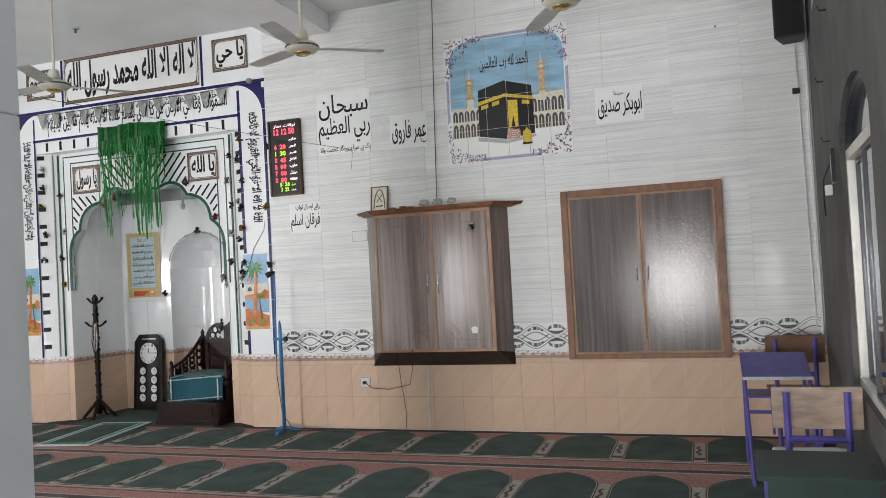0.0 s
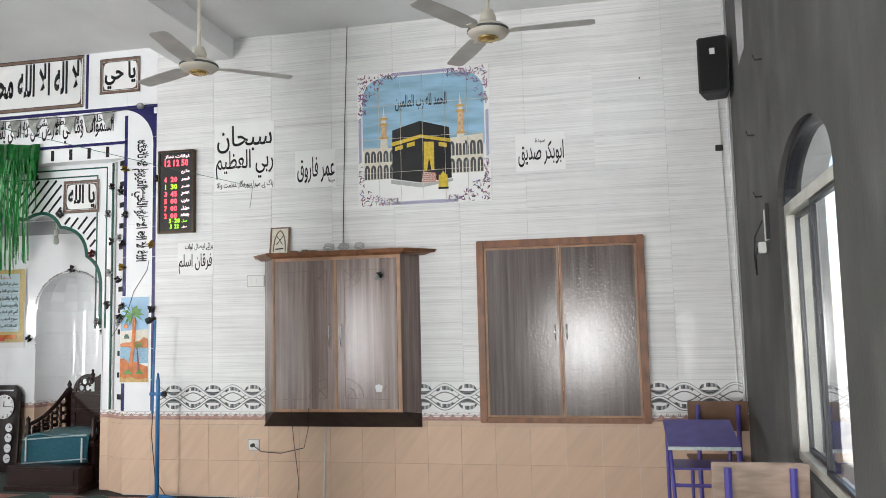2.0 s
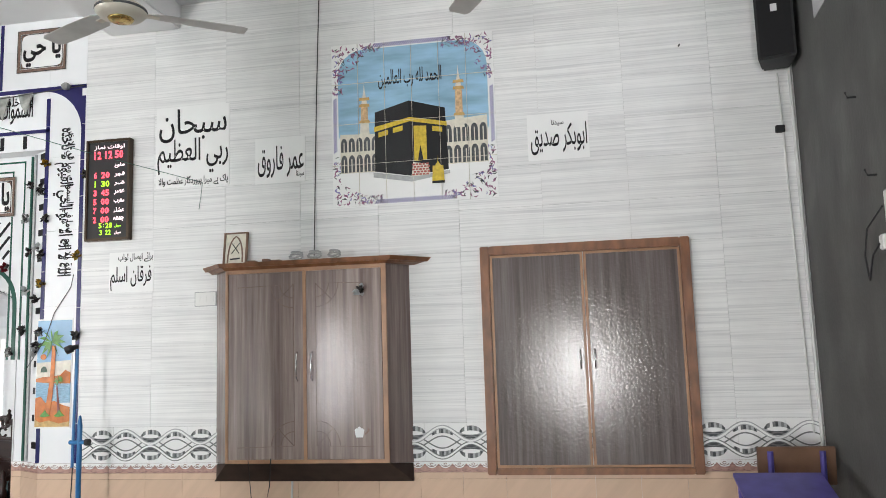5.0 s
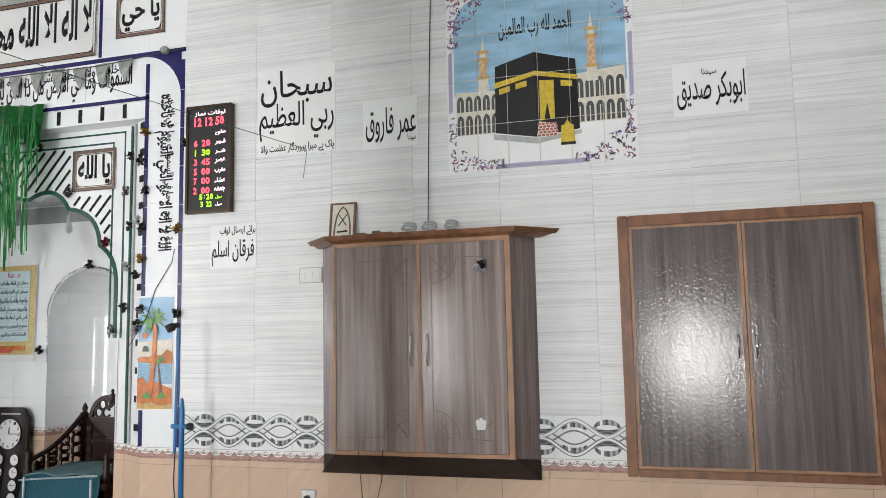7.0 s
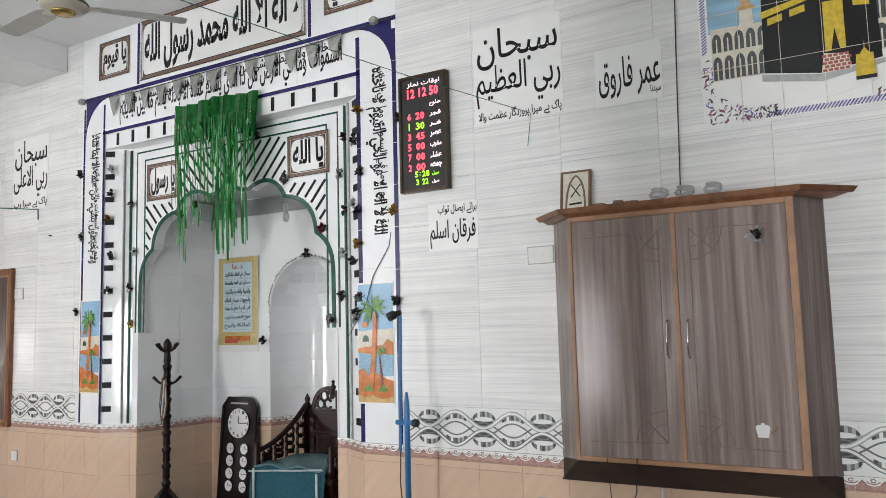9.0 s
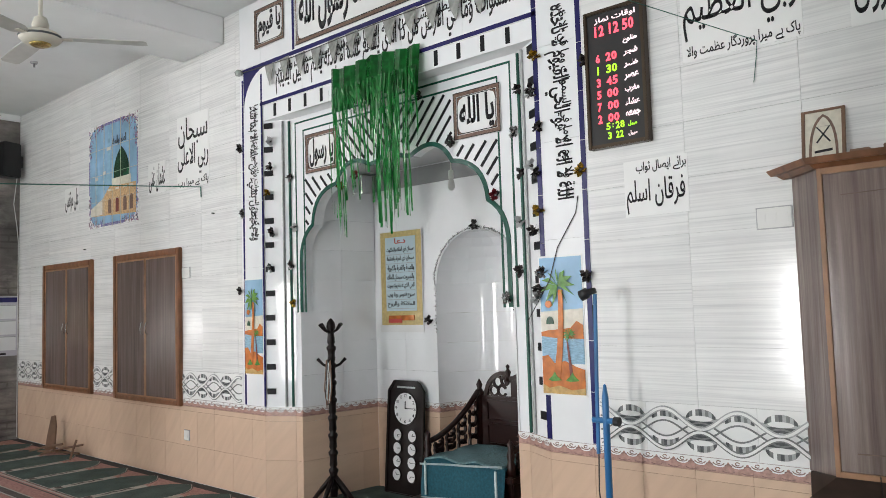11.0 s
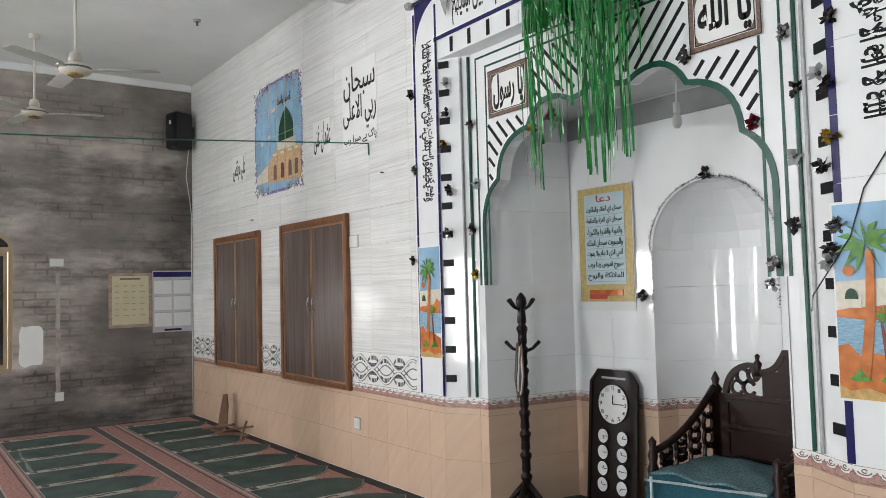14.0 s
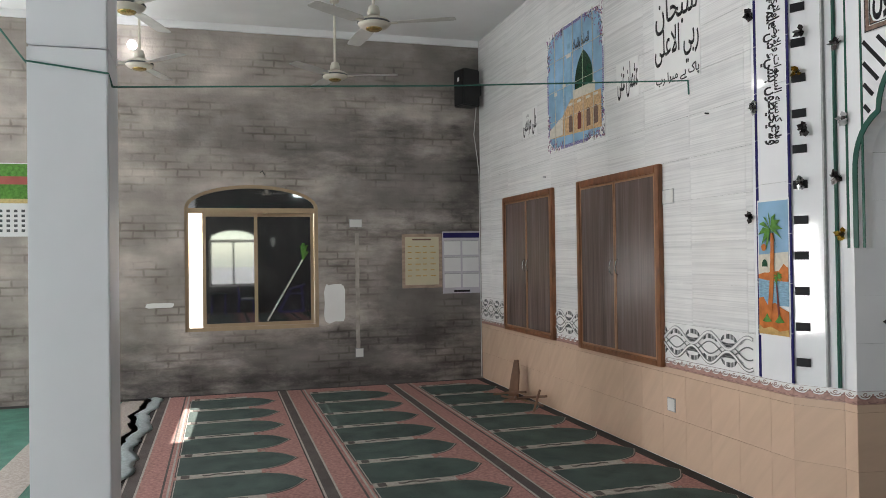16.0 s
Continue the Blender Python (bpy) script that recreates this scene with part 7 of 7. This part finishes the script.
for u, z in ((6.75, 2.75), (6.2, 3.1), (5.15, 3.35), (5.2, 3.18), (6.55, 2.3)):
    tagged(link_mesh("nail", on_wall(tube([(u, 0, z), (u, -0.04, z), (u, -0.05, z + 0.03)], 0.006), MR), WIRE), "bent dark nail in the cement", "nail")
t = switch_plate(6.38, 2.1, 0.13, 0.2, "white switch board with a plug on bare cement", 1, MR)
part("dark_back", on_wall(box(6.28, 6.315, -0.02, 0, 2.0, 2.22), MR), BLACKPLASTIC, t)
part("plug", on_wall(box(6.35, 6.41, -0.06, -0.0165, 1.92, 1.99, 0.005), MR), WHITEPLASTIC, t)
cable("cable", [(0.12, 6.40, 1.95), (0.13, 6.52, 1.91), (0.155, 6.66, 1.80), (0.15, 6.68, 1.92), (0.15, 6.62, 2.05), (0.165, 6.45, 2.13)], 0.005, WIRE, "black flex looped at the switch board")
t = thing("lit_bulb", XL + 0.03, 3.88, 4.0, "glowing white bulb on a wall holder", "lamp")
part("socket", lathe([(0, 0), (0.03, 0), (0.025, 0.05), (0, 0.05)], 10, m=Matrix.Rotation(radians(90), 4, "Y")), WHITEPLASTIC, t)
part("bulb", lathe([(0, 0.05), (0.025, 0.05), (0.05, 0.1), (0.05, 0.14), (0.02, 0.17), (0, 0.175)], 12, m=Matrix.Rotation(radians(90), 4, "Y")), TUBE, t, "glowing glass bulb", True)
for hx, hy in ((-6.88, 7.25), (-11.55, 7.35), (-12.6, 5.6), (-2.2, 7.4), (-10.6, 4.9)):
    t = thing("ceiling_point", hx, hy, ZC, "small grey ceiling hook plate", "hook", "ceiling hooks")
    part("plate", lathe([(0, 0), (0.04, 0), (0.035, -0.02), (0, -0.02)], 12), SILVER, t)
    part("stub", lathe([(0, -0.02), (0.012, -0.02), (0.012, -0.06), (0, -0.06)], 8), DARKGREY, t)

# ---- floor things ----
t = thing("book_rest", -12.55, 7.93, FZ, "broken dark wooden book rest lying by the wall", "book rest")
part("board", turned(prism([(-0.08, 0.0), (0.09, 0.0), (0.08, 0.3), (0.04, 0.43), (-0.02, 0.42), (-0.06, 0.2)], -0.02, 0.0), pose(0, 0, 0.004, -6, 0, 14)), BROWNPLY, t)
for p, q in (((-0.1, -0.1, 0.02), (0.75, 0.02, 0.06)), ((0.15, -0.16, 0.02), (0.8, 0.04, 0.16)), ((0.78, -0.09, 0.015), (0.66, 0.03, 0.2)), ((0.0, 0.02, 0.02), (0.5, -0.18, 0.09)), ((-0.25, -0.14, 0.015), (0.35, 0.0, 0.13))):
    part("stick", tube([p, tuple((Vector(p) + Vector(q)) / 2 + Vector((0, 0, 0.01))), q], 0.014, 6), BROWNPLY, t)

# ---- school desks by the window ----


def school_desk(x, y, label, top_mat=PURPLE):
    """Desk for one with a sloped top; y is the foot of its front legs."""
    t = thing("school_desk", x, y, FZ, label, "desk", "school desks")
    bm = box(-0.235, 0.235, 0.0, 0.46, -0.011, 0.011, 0.003)
    part("desktop", turned(bm, Matrix.Translation((0, 0.33, 0.70)) @ Matrix.Rotation(radians(16), 4, "X")), top_mat, t)
    part("desktop_edge", turned(box(-0.236, 0.236, -0.004, 0.002, -0.012, 0.012), Matrix.Translation((0, 0.33, 0.70)) @ Matrix.Rotation(radians(16), 4, "X")), PALECLOTH, t)
    for s in (-1, 1):
        part("leg", tube([(s * 0.21, 0.0, 0.012), (s * 0.215, 0.18, 0.35), (s * 0.22, 0.36, 0.69)], 0.013, 8), PURPLE, t)
        part("leg", tube([(s * 0.215, 0.72, 0.012), (s * 0.215, 0.7, 0.4), (s * 0.215, 0.68, 0.78)], 0.013, 8), PURPLE, t)
        part("foot_rail", tube([(s * 0.21, -0.02, 0.013), (s * 0.215, 0.74, 0.013)], 0.013, 8), PURPLE, t)
    part("stretcher", tube([(-0.215, 0.25, 0.47), (0.215, 0.25, 0.47)], 0.012, 8), PURPLE, t)
    part("shelf", box(-0.2, 0.2, 0.36, 0.68, 0.55, 0.565), PURPLE, t)
    return t


def school_chair(x, y, label, back=RAWPLY, seat=PALECLOTH, tall=0.88):
    t = thing("school_chair", x, y, FZ, label, "chair", "school chairs")
    part("backrest", turned(box(-0.225, 0.225, -0.011, 0.011, -0.115, 0.115, 0.004), Matrix.Translation((0, 0, tall - 0.11)) @ Matrix.Rotation(radians(6), 4, "X")), back, t)
    part("seat", box(-0.21, 0.21, 0.06, 0.44, 0.43, 0.45, 0.005), seat, t)
    for s in (-1, 1):
        part("back_post", tube([(s * 0.15, -0.02, 0.012), (s * 0.15, 0.0, 0.45), (s * 0.15, -0.022, tall - 0.02)], 0.018, 8), PURPLE, t)
        part("leg", tube([(s * 0.17, 0.42, 0.012), (s * 0.17, 0.40, 0.43)], 0.015, 8), PURPLE, t)
        part("side_rail", tube([(s * 0.15, 0.0, 0.42), (s * 0.17, 0.40, 0.42)], 0.013, 8), PURPLE, t)
    part("back_brace", tube([(-0.15, -0.005, 0.6), (0.15, -0.005, 0.6)], 0.02, 8), PURPLE, t)
    return t


school_desk(-0.21, 6.52, "purple metal school desk with a sloped top")
school_chair(-0.13, 5.36, "purple school chair with a scuffed plywood back")
school_chair(0.0, 7.7, "purple school chair with a brown plywood back", BROWNPLY, BROWNPLY, 0.92)
t = thing("low_desk", -0.225, 4.76, FZ, "low dark green desk with purple legs by the window", "desk")
part("desktop", box(-0.26, 0.26, -0.24, 0.26, 0.595, 0.62, 0.005), GREENTOP, t)
part("desk_panel", box(-0.22, 0.24, -0.2, -0.18, 0.3, 0.595), GREENTOP, t)
for sx in (-0.2, 0.22):
    for sy in (-0.18, 0.2):
        part("leg", tube([(sx, sy, 0.0), (sx, sy, 0.6)], 0.015, 8), PURPLE, t)
t = thing("book_stack", -0.17, 5.58, FZ + 0.45, "pale folded papers lying on the chair seat", "papers")
part("sheet", turned(box(-0.16, 0.2, -0.12, 0.14, 0.0, 0.02, 0.004), pose(0, 0, 0.0, 0, 0, 6)), PAPER, t)
